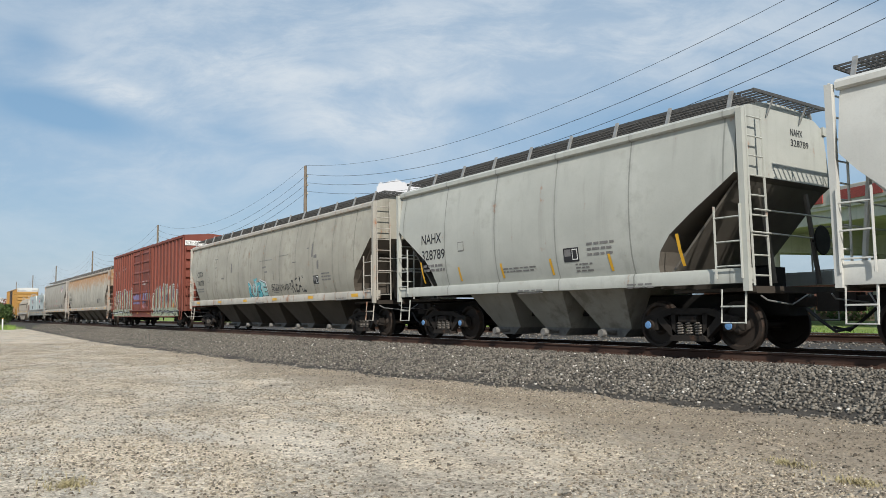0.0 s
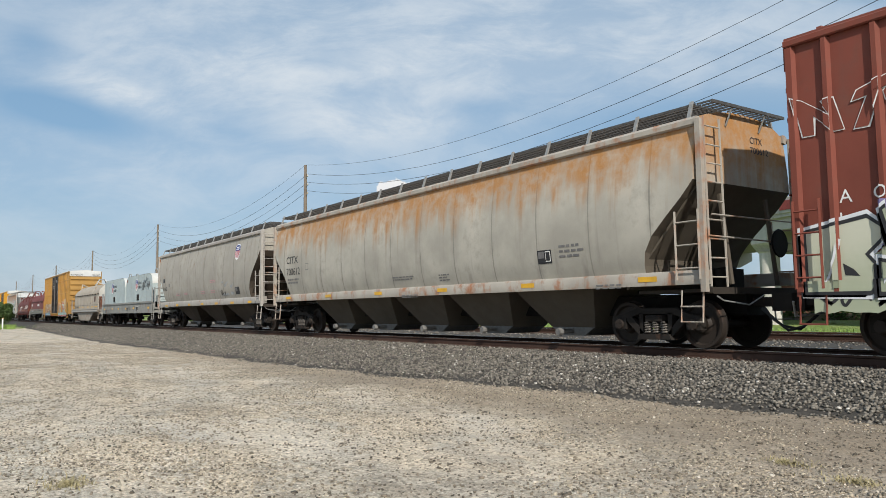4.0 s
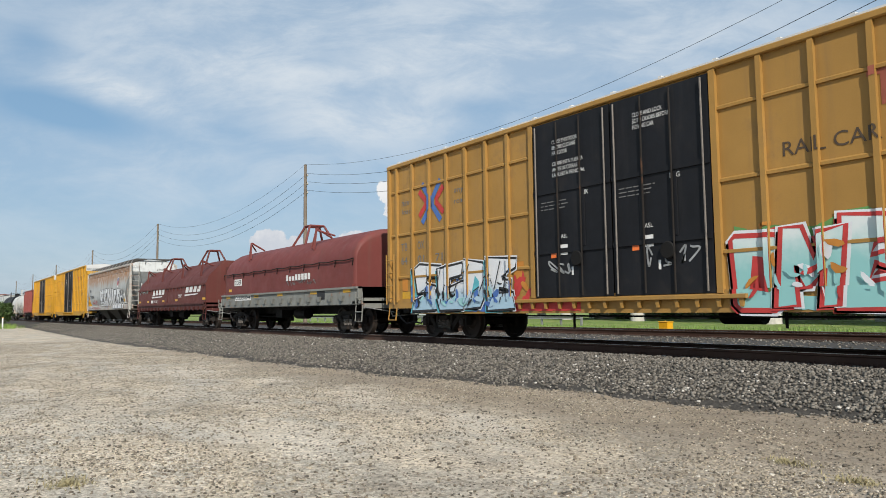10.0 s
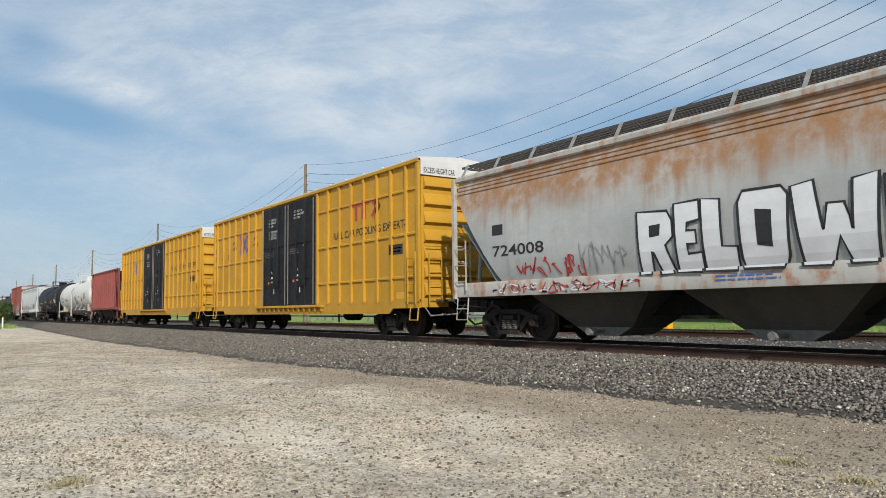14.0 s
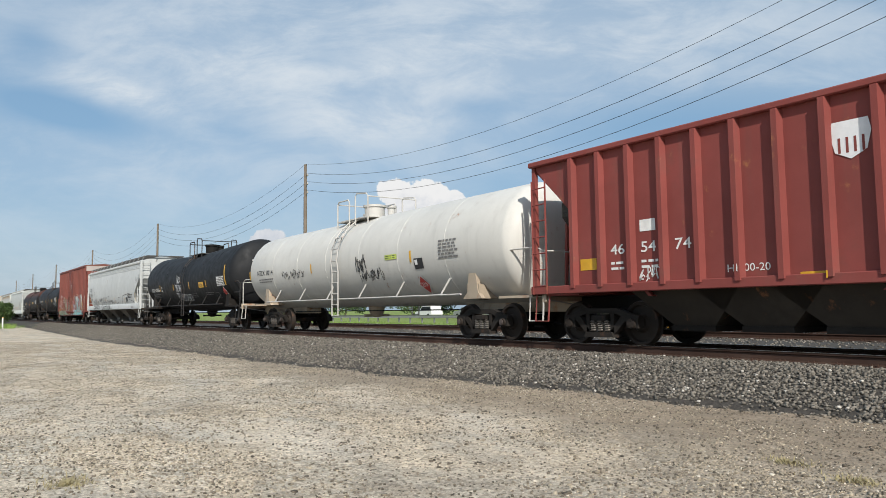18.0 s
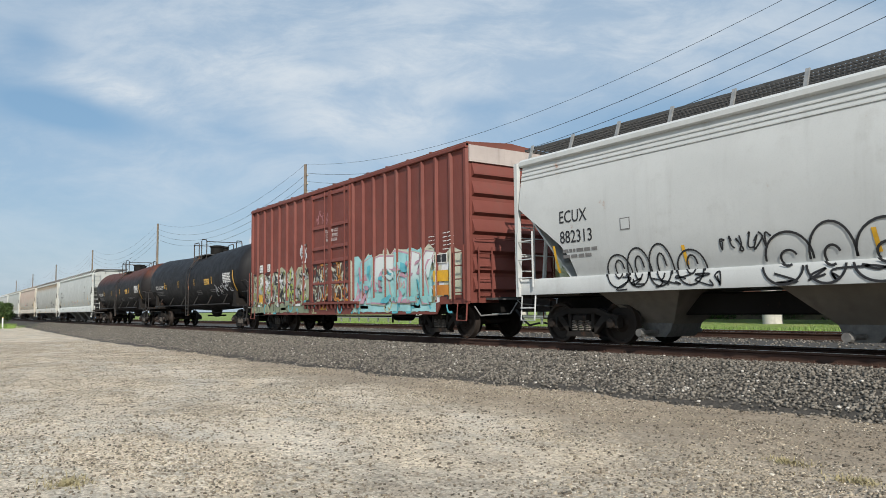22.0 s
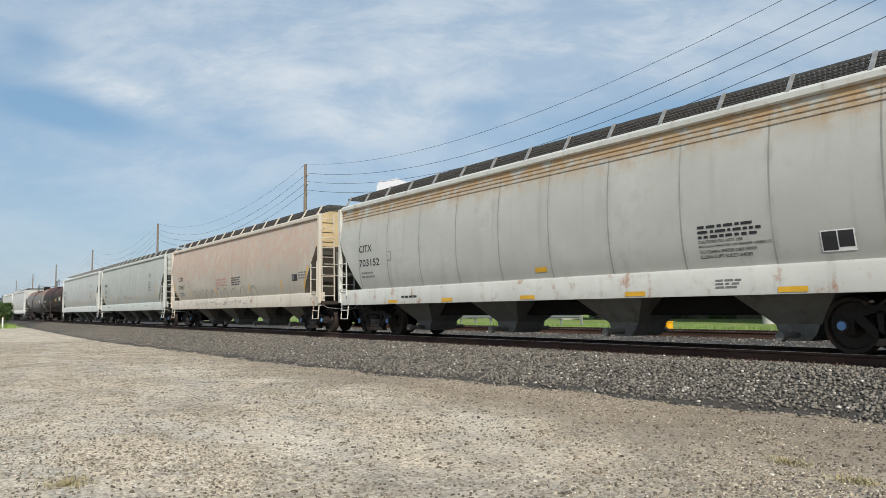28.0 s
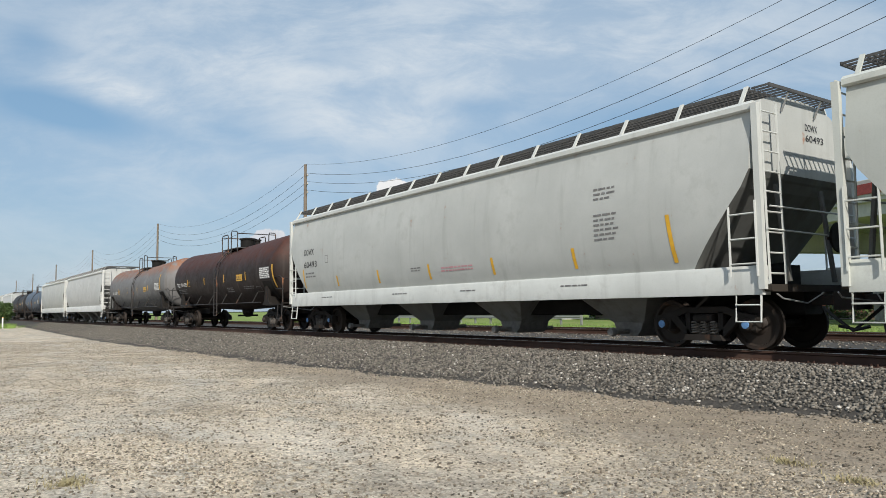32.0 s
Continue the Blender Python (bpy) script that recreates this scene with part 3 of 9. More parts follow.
def build_vehicle(x, y, rz, mat, label, tall):
    t = thing("parked_car", label, "car", "cars under the overpass", pose(x, y, -0.42, 0, 0, rz))
    h = 1.7 if tall else 1.45
    part("body", Shape().prism([(-2.2, 0.35), (2.25, 0.35), (2.3, 0.75), (2.15, 0.92), (1.2, 1.02), (-2.2, 1.02), (-2.3, 0.6)], "y", -0.9, 0.9), mat, t)
    part("cabin", Shape().prism([(1.2, 1.02), (0.55, h), (-1.9 if tall else -1.2, h), (-2.15, 1.02)], "y", -0.78, 0.78), mat, t)
    part("side_window", Shape().prism([(0.95, 1.06), (0.48, h - 0.09), (-1.75 if tall else -1.15, h - 0.09), (-1.95, 1.06)], "y", -0.80, 0.80), M_GLASS, t)
    wheel = Shape().lathe([(-0.11, 0.2), (-0.11, 0.33), (0.11, 0.33), (0.11, 0.2)], 16, axis="y").mesh("wheel", M_RUBBER)
    for wx, wy in ((1.4, -0.82), (-1.4, -0.82), (1.4, 0.82), (-1.4, 0.82)):
        part("wheel", wheel, M_RUBBER, t, at=pose(wx, wy, 0.33))


def build_beyond():
    rng = np.random.default_rng(12)
    box = thing("signal_cabinet", "small yellow metal cabinet standing beside the second track", "cabinet", at=pose(-18.12, 10.3, -0.36))
    part("body", Shape().box(-0.20, 0.20, -0.17, 0.17, 0.0, 0.55, 0.02), M_YBOX, box)
    part("lid", Shape().box(-0.22, 0.22, -0.19, 0.19, 0.55, 0.59, 0.015), M_YBOX, box)
    part("knob", Shape().lathe([(0.59, 0.02), (0.62, 0.025), (0.64, 0.012)], 8, (-0.02, 0, 0), "z"), M_YEL, box)
    build_vehicle(-66.0, 42.0, 175, M_CARS, "silver sport utility car parked under the overpass", True)
    build_vehicle(-74.5, 43.5, 178, M_CARS, "silver saloon car parked under the overpass", False)
    build_vehicle(-84.5, 44.0, 176, M_CARW, "white pickup-sized car parked beyond the grass", True)
    b = thing("brick_building", "low red-brown brick building with a flat roof", "building", at=pose(-32, 58, -0.4, 0, 0, -10))
    part("wall", Shape().box(-16, 16, -5, 5, 0, 3.4), M_BRICK, b)
    part("roof", Shape().box(-16.3, 16.3, -5.3, 5.3, 3.4, 3.7, 0.04), M_CONC, b)
    win = Shape().box(-0.8, 0.8, -0.05, 0.05, 1.0, 2.3).mesh("window", M_GLASS)
    for i in range(9):
        part("window", win, M_GLASS, b, at=pose(-14 + 3.5 * i, -5.02, 0))
    hedge = thing("hedge", "dark green clipped hedge in front of the brick building", "hedge", at=pose(-34, 47, -0.45))
    v, q = leaf_cloud(rng, [(i * 0.9 - 22, 0.4 * math.sin(i), 0.55, 0.75) for i in range(50)], 9000, 0.14)
    part("foliage", quick_mesh("foliage", v, q, M_LEAF), M_LEAF, hedge)
    part("stems", Shape().box(-22, 22, -0.25, 0.25, -0.1, 0.6), M_WOOD, hedge)
    for x, y, h, wd in ((-62, 60, 5.5, 6), (-75, 52, 5, 6), (-88, 62, 5.5, 7), (-104, 58, 5, 7), (-120, 64, 6, 8), (-140, 60, 5.5, 8), (-12, 66, 6, 7)):
        build_tree("tree", x, y, h, wd, rng, "broad green tree beyond the overpass", 2600, 0.22)
    build_tree("bush", -95.5, -6.7, 3.2, 3.0, rng, "wild green bush beside the line", 2600, 0.13, 0.06)
    build_tree("bush", -101.5, -7.3, 4.0, 3.4, rng, "tall wild bush beside the line", 2600, 0.14, 0.07)
    post = thing("marker_post", "short white marker post at the lot edge", "post", at=pose(-88.5, -6.55, -0.64))
    part("post", Shape().box(-0.06, 0.06, -0.06, 0.06, 0, 1.15, 0.01), M_CARW, post)
    part("cap", Shape().box(-0.08, 0.08, -0.08, 0.08, 1.15, 1.2, 0.01), M_YEL, post)
    rail = thing("guard_rail", "low grey steel guard rail on posts beyond the grass", "guard rail", at=pose(0, 24, -0.42))
    part("beam", Shape().prism([(-0.04, 0.45), (0.0, 0.5), (-0.04, 0.58), (0.0, 0.66), (-0.04, 0.72), (0.03, 0.72), (0.03, 0.45)], "x", -80, -36), M_GALV, rail)
    post = Shape().box(-0.07, 0.07, 0.03, 0.15, -0.1, 0.72).mesh("post", M_GALV)
    for i in range(23):
        part("post", post, M_GALV, rail, at=pose(-80 + 2.0 * i, 0, 0))


build_ground()
build_bed()
build_stones()
build_track(0.0, "main railway track with rusty rails on grey ballast")
build_track(TRACK_2, "second railway track with rusty rails behind the main one")
build_grass()
build_poles()
build_overpass()
build_beyond()


# ---- the train: shared running gear ----
WHEEL_R = 0.457
AXLE = 0.889


def wheelset_mesh():
    s = Shape()
    s.lathe([(-1.12, 0.07), (-0.8, 0.085), (-0.6, 0.075), (0.6, 0.075), (0.8, 0.085), (1.12, 0.07)], 12, axis="y")
    for d in (-1, 1):
        s.lathe([(d * 0.83, 0.10), (d * 0.83, 0.15), (d * 0.775, 0.20), (d * 0.765, 0.36), (d * 0.825, 0.385), (d * 0.825, WHEEL_R - 0.012), (d * 0.81, WHEEL_R - 0.004),
                 (d * 0.715, WHEEL_R), (d * 0.70, WHEEL_R + 0.026), (d * 0.685, WHEEL_R + 0.022), (d * 0.685, 0.385), (d * 0.735, 0.36), (d * 0.73, 0.18), (d * 0.68, 0.12)], 32, axis="y")
        for k in range(3):
            a = 2.1 * k
            s.box(math.sin(a) * 0.07 - 0.018, math.sin(a) * 0.07 + 0.018, d * 1.12 - 0.03, d * 1.12 + 0.03, math.cos(a) * 0.07 - 0.018, math.cos(a) * 0.07 + 0.018)
        s.lathe([(d * 1.09, 0.11), (d * 1.135, 0.10), (d * 1.14, 0.05)], 14, axis="y")
    return s.mesh("wheelset", M_WHEEL)


def side_frame_mesh(d):
    """A cast side frame: top bar, sloping arms, journal boxes and the spring seat."""
    s, y0, y1 = Shape(), d * 0.93, d * 1.07
    s.prism([(-0.45, 0.78), (-0.80, 0.66), (-1.06, 0.62), (-1.06, 0.55), (-0.75, 0.55), (-0.42, 0.66), (0.42, 0.66), (0.75, 0.55), (1.06, 0.55), (1.06, 0.62), (0.80, 0.66), (0.45, 0.78)], "y", y0, y1)
    for e in (-1, 1):
        s.prism([(e * 1.05, 0.58), (e * 1.05, 0.36), (e * 0.74, 0.36), (e * 0.72, 0.58)], "y", y0 - d * 0.02, y1 + d * 0.02)
        s.prism([(e * 0.76, 0.56), (e * 0.36, 0.20), (e * 0.30, 0.30), (e * 0.58, 0.60)], "y", y0, y1)
        s.prism([(e * 0.30, 0.68), (e * 0.30, 0.22), (e * 0.38, 0.22), (e * 0.40, 0.68)], "y", y0, y1)
    s.prism([(-0.42, 0.16), (0.42, 0.16), (0.36, 0.27), (-0.36, 0.27)], "y", y0 - d * 0.06, y1 + d * 0.06)
    return s.mesh("side_frame", M_TRUCK)


def spring_mesh():
    return Shape().tube([(0.075 * math.cos(a), 0.075 * math.sin(a), 0.27 + 0.24 * a / 31.5) for a in np.arange(0, 31.5, 0.9)], 0.017, 5).mesh("coil_spring", M_SPRING)


BOLSTER = Shape().box(-0.2, 0.2, -1.12, 1.12, 0.50, 0.64, 0.03).box(-0.24, 0.24, -0.35, 0.35, 0.60, 0.78, 0.03).tube([(-0.55, -0.75, 0.4), (-0.55, 0.75, 0.4)], 0.05).tube([(0.55, -0.75, 0.4), (0.55, 0.75, 0.4)], 0.05).mesh("truck", M_TRUCK)
FRAMES = [side_frame_mesh(-1), side_frame_mesh(1)]
SPRING = spring_mesh()
WHEELSET = wheelset_mesh()
CAP = {}
WHEELS = []


def truck(car, x, caps=None):
    t = part("truck", BOLSTER, M_TRUCK, car, "dark grimy cast-steel truck", pose(x, 0, 0))
    for i in (0, 1):
        part("side_frame", FRAMES[i], M_TRUCK, t)
        for k in (-0.2, 0.0, 0.2):
            part("coil_spring", SPRING, M_SPRING, t, at=pose(k, (-1.03, 1.03)[i], 0))
    for e in (-1, 1):
        ws = part("wheelset", WHEELSET, M_WHEEL, t, "steel wheels on their axle")
        ws.matrix_parent_inverse = Matrix.Translation((e * AXLE, 0, WHEEL_R))
        WHEELS.append(ws)
        if caps:
            if caps not in CAP:
                CAP[caps] = Shape().lathe([(-1.15, 0.075), (-1.165, 0.068), (-1.17, 0.03)], 12, axis="y").mesh("bearing_cap", MATS[caps])
            part("bearing_cap", CAP[caps], MATS[caps], t, "painted bearing end cap", pose(e * AXLE, 0, WHEEL_R))


COUPLER = Shape().box(-0.6, 0.45, -0.09, 0.09, 0.78, 0.96, 0.02).prism([(0.45, -0.2), (0.85, -0.24), (0.92, -0.1), (0.72, 0.02), (0.92, 0.1), (0.85, 0.2), (0.45, 0.14)], "z", 0.70, 1.02).mesh("coupler", M_TRUCK)
HOSE = Shape().tube([(0.35, -0.35, 0.75), (0.6, -0.4, 0.55), (0.8, -0.3, 0.36), (0.98, -0.1, 0.42)], 0.03, 6).mesh("brake_hose", M_RUBBER)


def ends(car, half):
    """Couplers and hoses at both ends."""
    for e in (1, -1):
        at = pose(e * half, 0, 0, 0, 0, 0 if e > 0 else 180)
        part("coupler", COUPLER, M_TRUCK, car, at=at)
        part("brake_hose", HOSE, M_RUBBER, car, at=at)


def ladder(s, p, q, width, rungs, r=0.016):
    """Two stiles from p to q, offset by width, with rungs."""
    p, q, wv = Vector(p), Vector(q), Vector(width)
    s.tube([p, q], r * 1.35, 5).tube([p + wv, q + wv], r * 1.35, 5)
    for i in range(rungs):
        a = p + (q - p) * ((i + 0.5) / rungs)
        s.tube([a, a + wv], r, 5)
    return s


# ---- writing and graffiti ----
GLYPHS = {}


def glyphs(text, bold=0.0):
    """The outline of a text as points and faces, one unit high, from x = 0."""
    if (text, bold) not in GLYPHS:
        cu = bpy.data.curves.new("text", "FONT")
        cu.body, cu.size, cu.offset, cu.resolution_u, cu.fill_mode = text, 1.0, bold, 3, "FRONT"
        ob = bpy.data.objects.new("text", cu)
        me = bpy.data.meshes.new_from_object(ob)
        v = np.array([(p.co.x, p.co.y) for p in me.vertices]) if len(me.vertices) else np.zeros((0, 2))
        f = [tuple(p.vertices) for p in me.polygons]
        bpy.data.objects.remove(ob)
        bpy.data.curves.remove(cu)
        bpy.data.meshes.remove(me)
        GLYPHS[(text, bold)] = (v, f)
    return GLYPHS[(text, bold)]


class Side:
    """The near or far side of a car that takes paint: its face lies at surface(z); ribs: (x0, x1, y) strips that stand proud."""

    def __init__(self, car, surface, ribs=(), lift=0.008):
        self.car, self.surface, self.ribs, self.lift, self.bend = car, surface, ribs, lift, 0.0
        self.levels, self.low_face, self.rib_low = (), 0.0, 0.0

    def lay(self, name, pts, faces, mat, label="", layer=0, d=-1):
        m = bpy.data.meshes.new(name)
        pts = np.asarray(pts, float)
        ribs = [r for r in self.ribs if len(pts) and r[1] > pts[:, 0].min() and r[0] < pts[:, 0].max()]
        lift = self.lift + 0.0035 * layer
        if not ribs:
            m.from_pydata([(x, d * (self.surface(z - self.bend * abs(x)) + lift), z) for x, z in pts], [], faces)
        else:
            bm = bmesh.new()
            vs = [bm.verts.new((x, 0, z)) for x, z in pts]
            for f in faces:
                if len(set(f)) > 2:
                    try:
                        bm.faces.new([vs[i] for i in f])
                    except ValueError:
                        pass
            for r in ribs:
                for x in r[:2]:
                    bmesh.ops.bisect_plane(bm, geom=bm.verts[:] + bm.edges[:] + bm.faces[:], plane_co=(x, 0, 0), plane_no=(1, 0, 0))
            cut = [e for e in bm.edges if abs(e.verts[0].co.x - e.verts[1].co.x) < 1e-5 and any(abs(e.verts[0].co.x - x) < 1e-4 for r in ribs for x in r[:2])]
            bmesh.ops.split_edges(bm, edges=cut)
            for f in bm.faces:
                x = f.calc_center_median().x
                rib = next((r for r in ribs if r[0] <= x <= r[1]), None)
                for p in f.verts:
                    p.co.y = d * ((rib[2] if rib else self.surface(p.co.z)) + lift)
            bm.to_mesh(m)
            bm.free()
        m.materials.append(mat)
        return part(name, m, mat, self.car, label)

    def text(self, body, x, z, height, mat, width=None, bold=0.0, slant=0.0, name="lettering", label="", layer=0, warp=0.0, fit=None):
        """Lettering whose lower left corner is at (x, z)."""
        v, f = glyphs(body, bold)
        if not len(v):
            return None
        base = glyphs(body, bold if fit is None else fit)[0]
        v = v - base.min(0)
        across, tall = base.max(0) - base.min(0)
        k = height / max(tall, 1e-6)
        kx = k if width is None else width / across
        pts = np.stack([x + v[:, 0] * kx + v[:, 1] * k * slant, z + v[:, 1] * k], -1)
        if warp:
            u, t = v[:, 0] / across, v[:, 1] / tall
            pts[:, 0] += height * 0.16 * np.sin(3.1 * t + warp) * (0.4 + t)
            pts[:, 1] += height * (0.16 * np.sin(2.6 * u + 2.3 * warp) * t + 0.09 * np.abs(u - 0.5) * np.cos(warp))
        return self.lay(name, pts, f, mat, label or "painted lettering", layer)

    def bars(self, x, z, wide, lines, mat, height=0.045, gap=0.085, seed=0):
        """Small writing that cannot be read: rows of short bars."""
        rng = random.Random(seed + int(x * 50))
        pts, faces = [], []
        for i in range(lines):
            a = x
            while a < x + wide * rng.uniform(0.8, 1.0):
                b = a + rng.uniform(0.06, 0.22)
                n = len(pts)
                z0 = z - i * gap
                pts += [(a, z0), (min(b, x + wide), z0), (min(b, x + wide), z0 + height), (a, z0 + height)]
                faces.append((n, n + 1, n + 2, n + 3))
                a = b + rng.uniform(0.025, 0.05)
        return self.lay("stencil_marks", pts, faces, mat, "rows of small stencilled marks")

    def block(self, name, x0, x1, z0, z1, mat, label="", layer=0, lean=0.0):
        n = max(2, int((z1 - z0) / 0.07) + 1)
        pts = [(x + lean * (z0 + (z1 - z0) * i / (n - 1) - z0), z0 + (z1 - z0) * i / (n - 1)) for i in range(n) for x in (x0, x1)]
        return self.lay(name, pts, [(2 * i, 2 * i + 1, 2 * i + 3, 2 * i + 2) for i in range(n - 1)], mat, label, layer)

    def stroke(self, name, lines, width, mat, label="", layer=0):
        """Sprayed lines: ribbons along lists of (x, z)."""
        pts, faces = [], []
        for line in lines:
            line = [Vector(p) for p in line]
            for i, p in enumerate(line):
                d = (line[min(i + 1, len(line) - 1)] - line[max(i - 1, 0)])
                d = Vector((-d.y, d.x)).normalized() * width / 2 if d.length else Vector((0, width / 2))
                n = len(pts)
                pts += [tuple(p + d), tuple(p - d)]
                if i:
                    faces.append((n - 2, n - 1, n + 1, n))
        return self.lay(name, pts, faces, mat, label, layer)

    def tag(self, x, z, wide, high, mat, seed, letters=5, width=0.035, label="quick sprayed graffiti tag", layer=1):
        """A scribbled hand: loops and hooks in a row."""
        rng = random.Random(seed)
        lines = []
        for i in range(letters):
            cx, w = x + wide * (i + 0.5) / letters, wide / letters
            knots = [Vector((cx + rng.uniform(-0.6, 0.6) * w, z + high * rng.uniform(0.0, 1.0))) for _ in range(rng.randint(4, 6))]
            line = []
            for k in range(len(knots) - 1):
                a, b = knots[k], knots[k + 1]
                c0, c1 = knots[max(k - 1, 0)], knots[min(k + 2, len(knots) - 1)]
                for j in range(6):
                    t = j / 6
                    line.append(tuple(0.5 * ((2 * a) + (b - c0) * t + (2 * c0 - 5 * a + 4 * b - c1) * t * t + (-c0 + 3 * a - 3 * b + c1) * t ** 3)))
            lines.append(line)
        return self.stroke("graffiti_tag", lines, width, mat, label, layer)

    def cloud(self, x0, x1, z0, z1, mat, seed, name="graffiti_background", lumps=16, layer=0, label="sprayed colour behind the graffiti"):
        rng = random.Random(seed)
        n = lumps * 2
        top = [(x0 + (x1 - x0) * i / n, z1 - (z1 - z0) * rng.uniform(0, 0.28)) for i in range(n + 1)]
        low = [(x, z0 + (z1 - z0) * rng.uniform(0, 0.10)) for x, _ in top]
        pts = [p for a, b in zip(low, top) for p in (a, b)]
        return self.lay(name, pts, [(2 * i, 2 * i + 2, 2 * i + 3, 2 * i + 1) for i in range(n)], mat, label, layer)

    def piece(self, word, x0, x1, z0, z1, fill, edge, seed=0, shine=None, jitter=0.16, name="graffiti_letters", label="large sprayed graffiti letters", bold=0.05, layer=1, halo=None, ring=1.0):
        """Fat letters side by side with an outline and shine strokes."""
        rng = random.Random(seed)
        w = (x1 - x0) / len(word)
        for i, ch in enumerate(word):
            lift, h = rng.uniform(0, jitter) * (z1 - z0), (z1 - z0) * rng.uniform(1 - jitter, 1)
            a, slant, bend = x0 + i * w, rng.uniform(-0.08, 0.16), rng.uniform(0.3, 6.0) if jitter > 0.12 else 0.0
            rings = [(halo, 0.075, 0), (edge, 0.042, 2), (fill[i % len(fill)], 0.012, 4)]
            for mat, grow, up in rings if halo else rings[1:]:
                self.text(ch, a, z0 + lift * 0.5, h, mat, w * 0.96, bold + grow * ring, slant, name, label, layer + up + (i % 2), bend, bold)
            if shine:
                self.stroke(name, [[(a + w * 0.3, z0 + h * 0.75), (a + w * 0.42, z0 + h * 0.86), (a + w * 0.6, z0 + h * 0.88)]], 0.03, shine, label, layer + 6)

    def shape(self, name, poly, mat, label="", layer=0):
        """A filled outline of (x, z), bent over the steps and ribs of the side."""
        bm = bmesh.new()
        vs = [bm.verts.new((x, 0, z)) for x, z in poly]
        bm.faces.new(vs)
        self.drape(bm, name, mat, label, layer)

    def line(self, name, lines, width, mat, label="", layer=0, closed=False):
        """Painted lines of (x, z) points, bent over the steps and ribs of the side."""
        bm = bmesh.new()
        for pts in lines:
            pts = [Vector(p) for p in pts] + ([Vector(pts[0])] if closed else [])
            n, last = len(pts), None
            for i, p in enumerate(pts):
                a, b = pts[i - 1 if i else (n - 2 if closed else 0)], pts[i + 1 if i < n - 1 else (1 if closed else n - 1)]
                d = (b - a).normalized() if (b - a).length > 1e-6 else Vector((1, 0))
                off = Vector((-d.y, d.x)) * width / 2
                pair = [bm.verts.new((q.x, 0, q.y)) for q in (p + off, p - off)]
                if last:
                    bm.faces.new((last[0], last[1], pair[1], pair[0]))
                last = pair
        self.drape(bm, name, mat, label, layer)

    def drape(self, bm, name, mat, label, layer):
        bm.normal_update()
        bmesh.ops.triangulate(bm, faces=bm.faces[:])
        xs, zs = [v.co.x for v in bm.verts], [v.co.z for v in bm.verts]
        ribs = [r for r in self.ribs if r[1] > min(xs) and r[0] < max(xs)]
        cuts = [((x, 0, 0), (1, 0, 0)) for r in ribs for x in r[:2]] + [((0, 0, z), (0, 0, 1)) for z in self.levels if min(zs) < z < max(zs)]
        for co, no in cuts:
            bmesh.ops.bisect_plane(bm, geom=bm.verts[:] + bm.edges[:] + bm.faces[:], plane_co=co, plane_no=no)
        bmesh.ops.split_edges(bm, edges=bm.edges[:])
        lift = self.lift + 0.0035 * layer
        for f in bm.faces:
            c = f.calc_center_median()
            rib = next((r for r in ribs if r[0] <= c.x <= r[1]), None) if c.z > self.rib_low else None
            step = self.levels and c.z < self.levels[0]
            for p in f.verts:
                p.co.y = -((rib[2] if rib else self.low_face if step else self.surface(max(p.co.z, self.levels[0] if self.levels else p.co.z))) + lift)
        m = bpy.data.meshes.new(name)
        bm.to_mesh(m)
        bm.free()
        m.materials.append(mat)
        return part(name, m, mat, self.car, label)

    def letters(self, word, spans, z0, fill, edge, width=0.05, halo=None, wild=0.0, seed=0, layer=2, deep=None, name="graffiti_letters", label="large sprayed graffiti letters", hole=None, glow=0.15):
        """Block letters drawn by hand: one outline for each; spans: (x0, x1, top) of each letter."""
        rng = random.Random(seed)
        for i, (ch, (x0, x1, top)) in enumerate(zip(word, spans)):
            outline, counter = BLOCK[ch]
            lean = rng.uniform(-0.5, 1.0) * wild

            def put(p):
                u, v = p[0] + wild * rng.uniform(-0.5, 0.5) + lean * (p[1] - 0.5), p[1] + wild * rng.uniform(-0.45, 0.6) * (0.4 if p[1] < 0.1 else 1.0)
                return (x0 + (x1 - x0) * u, z0 + (top - z0) * v)
            pts = [put(p) for p in outline]
            up = layer + 4 * (i % 2) + 0.31 * i
            if halo:
                self.line(name, [pts], width + glow, halo, "pale glow round the graffiti letters", up, True)
            if deep:
                self.shape(name, [(x - 0.09, z - 0.06) for x, z in pts], deep, "coloured side of the letters", up)
            self.shape(name, pts, fill[i % len(fill)], label, up + 1)
            self.line(name, [pts], width, edge, "dark outline of the letters", up + 2, True)
            if counter:
                self.shape(name, [put(p) for p in counter], hole or edge, "dark inside of the letter", up + 2)

    def shards(self, x0, x1, z0, z1, mats, seed, count=40, size=0.3, layer=1):
        """Sprayed leaf-like patches of several colours, laid over one another."""
        rng = random.Random(seed)
        for k in range(count):
            cx, cz, a, r = rng.uniform(x0, x1), rng.uniform(z0, z1), rng.uniform(0, 6.3), size * rng.uniform(0.5, 1.3)
            bend, thin = rng.uniform(-0.5, 0.5), rng.uniform(0.2, 0.5)
            pts = []
            for j in range(8):
                t = 2 * math.pi * j / 8
                u, v = r * math.cos(t), r * thin * math.sin(t) + bend * r * math.cos(t) ** 2
                pts.append((min(max(cx + u * math.cos(a) - v * math.sin(a), x0), x1), min(max(cz + u * math.sin(a) + v * math.cos(a), z0), z1)))
            if max(p[0] for p in pts) - min(p[0] for p in pts) > 0.03 and max(p[1] for p in pts) - min(p[1] for p in pts) > 0.03:
                self.shape("graffiti_patch", pts, mats[k % len(mats)], "sprayed patch of colour", layer + 0.14 * k)

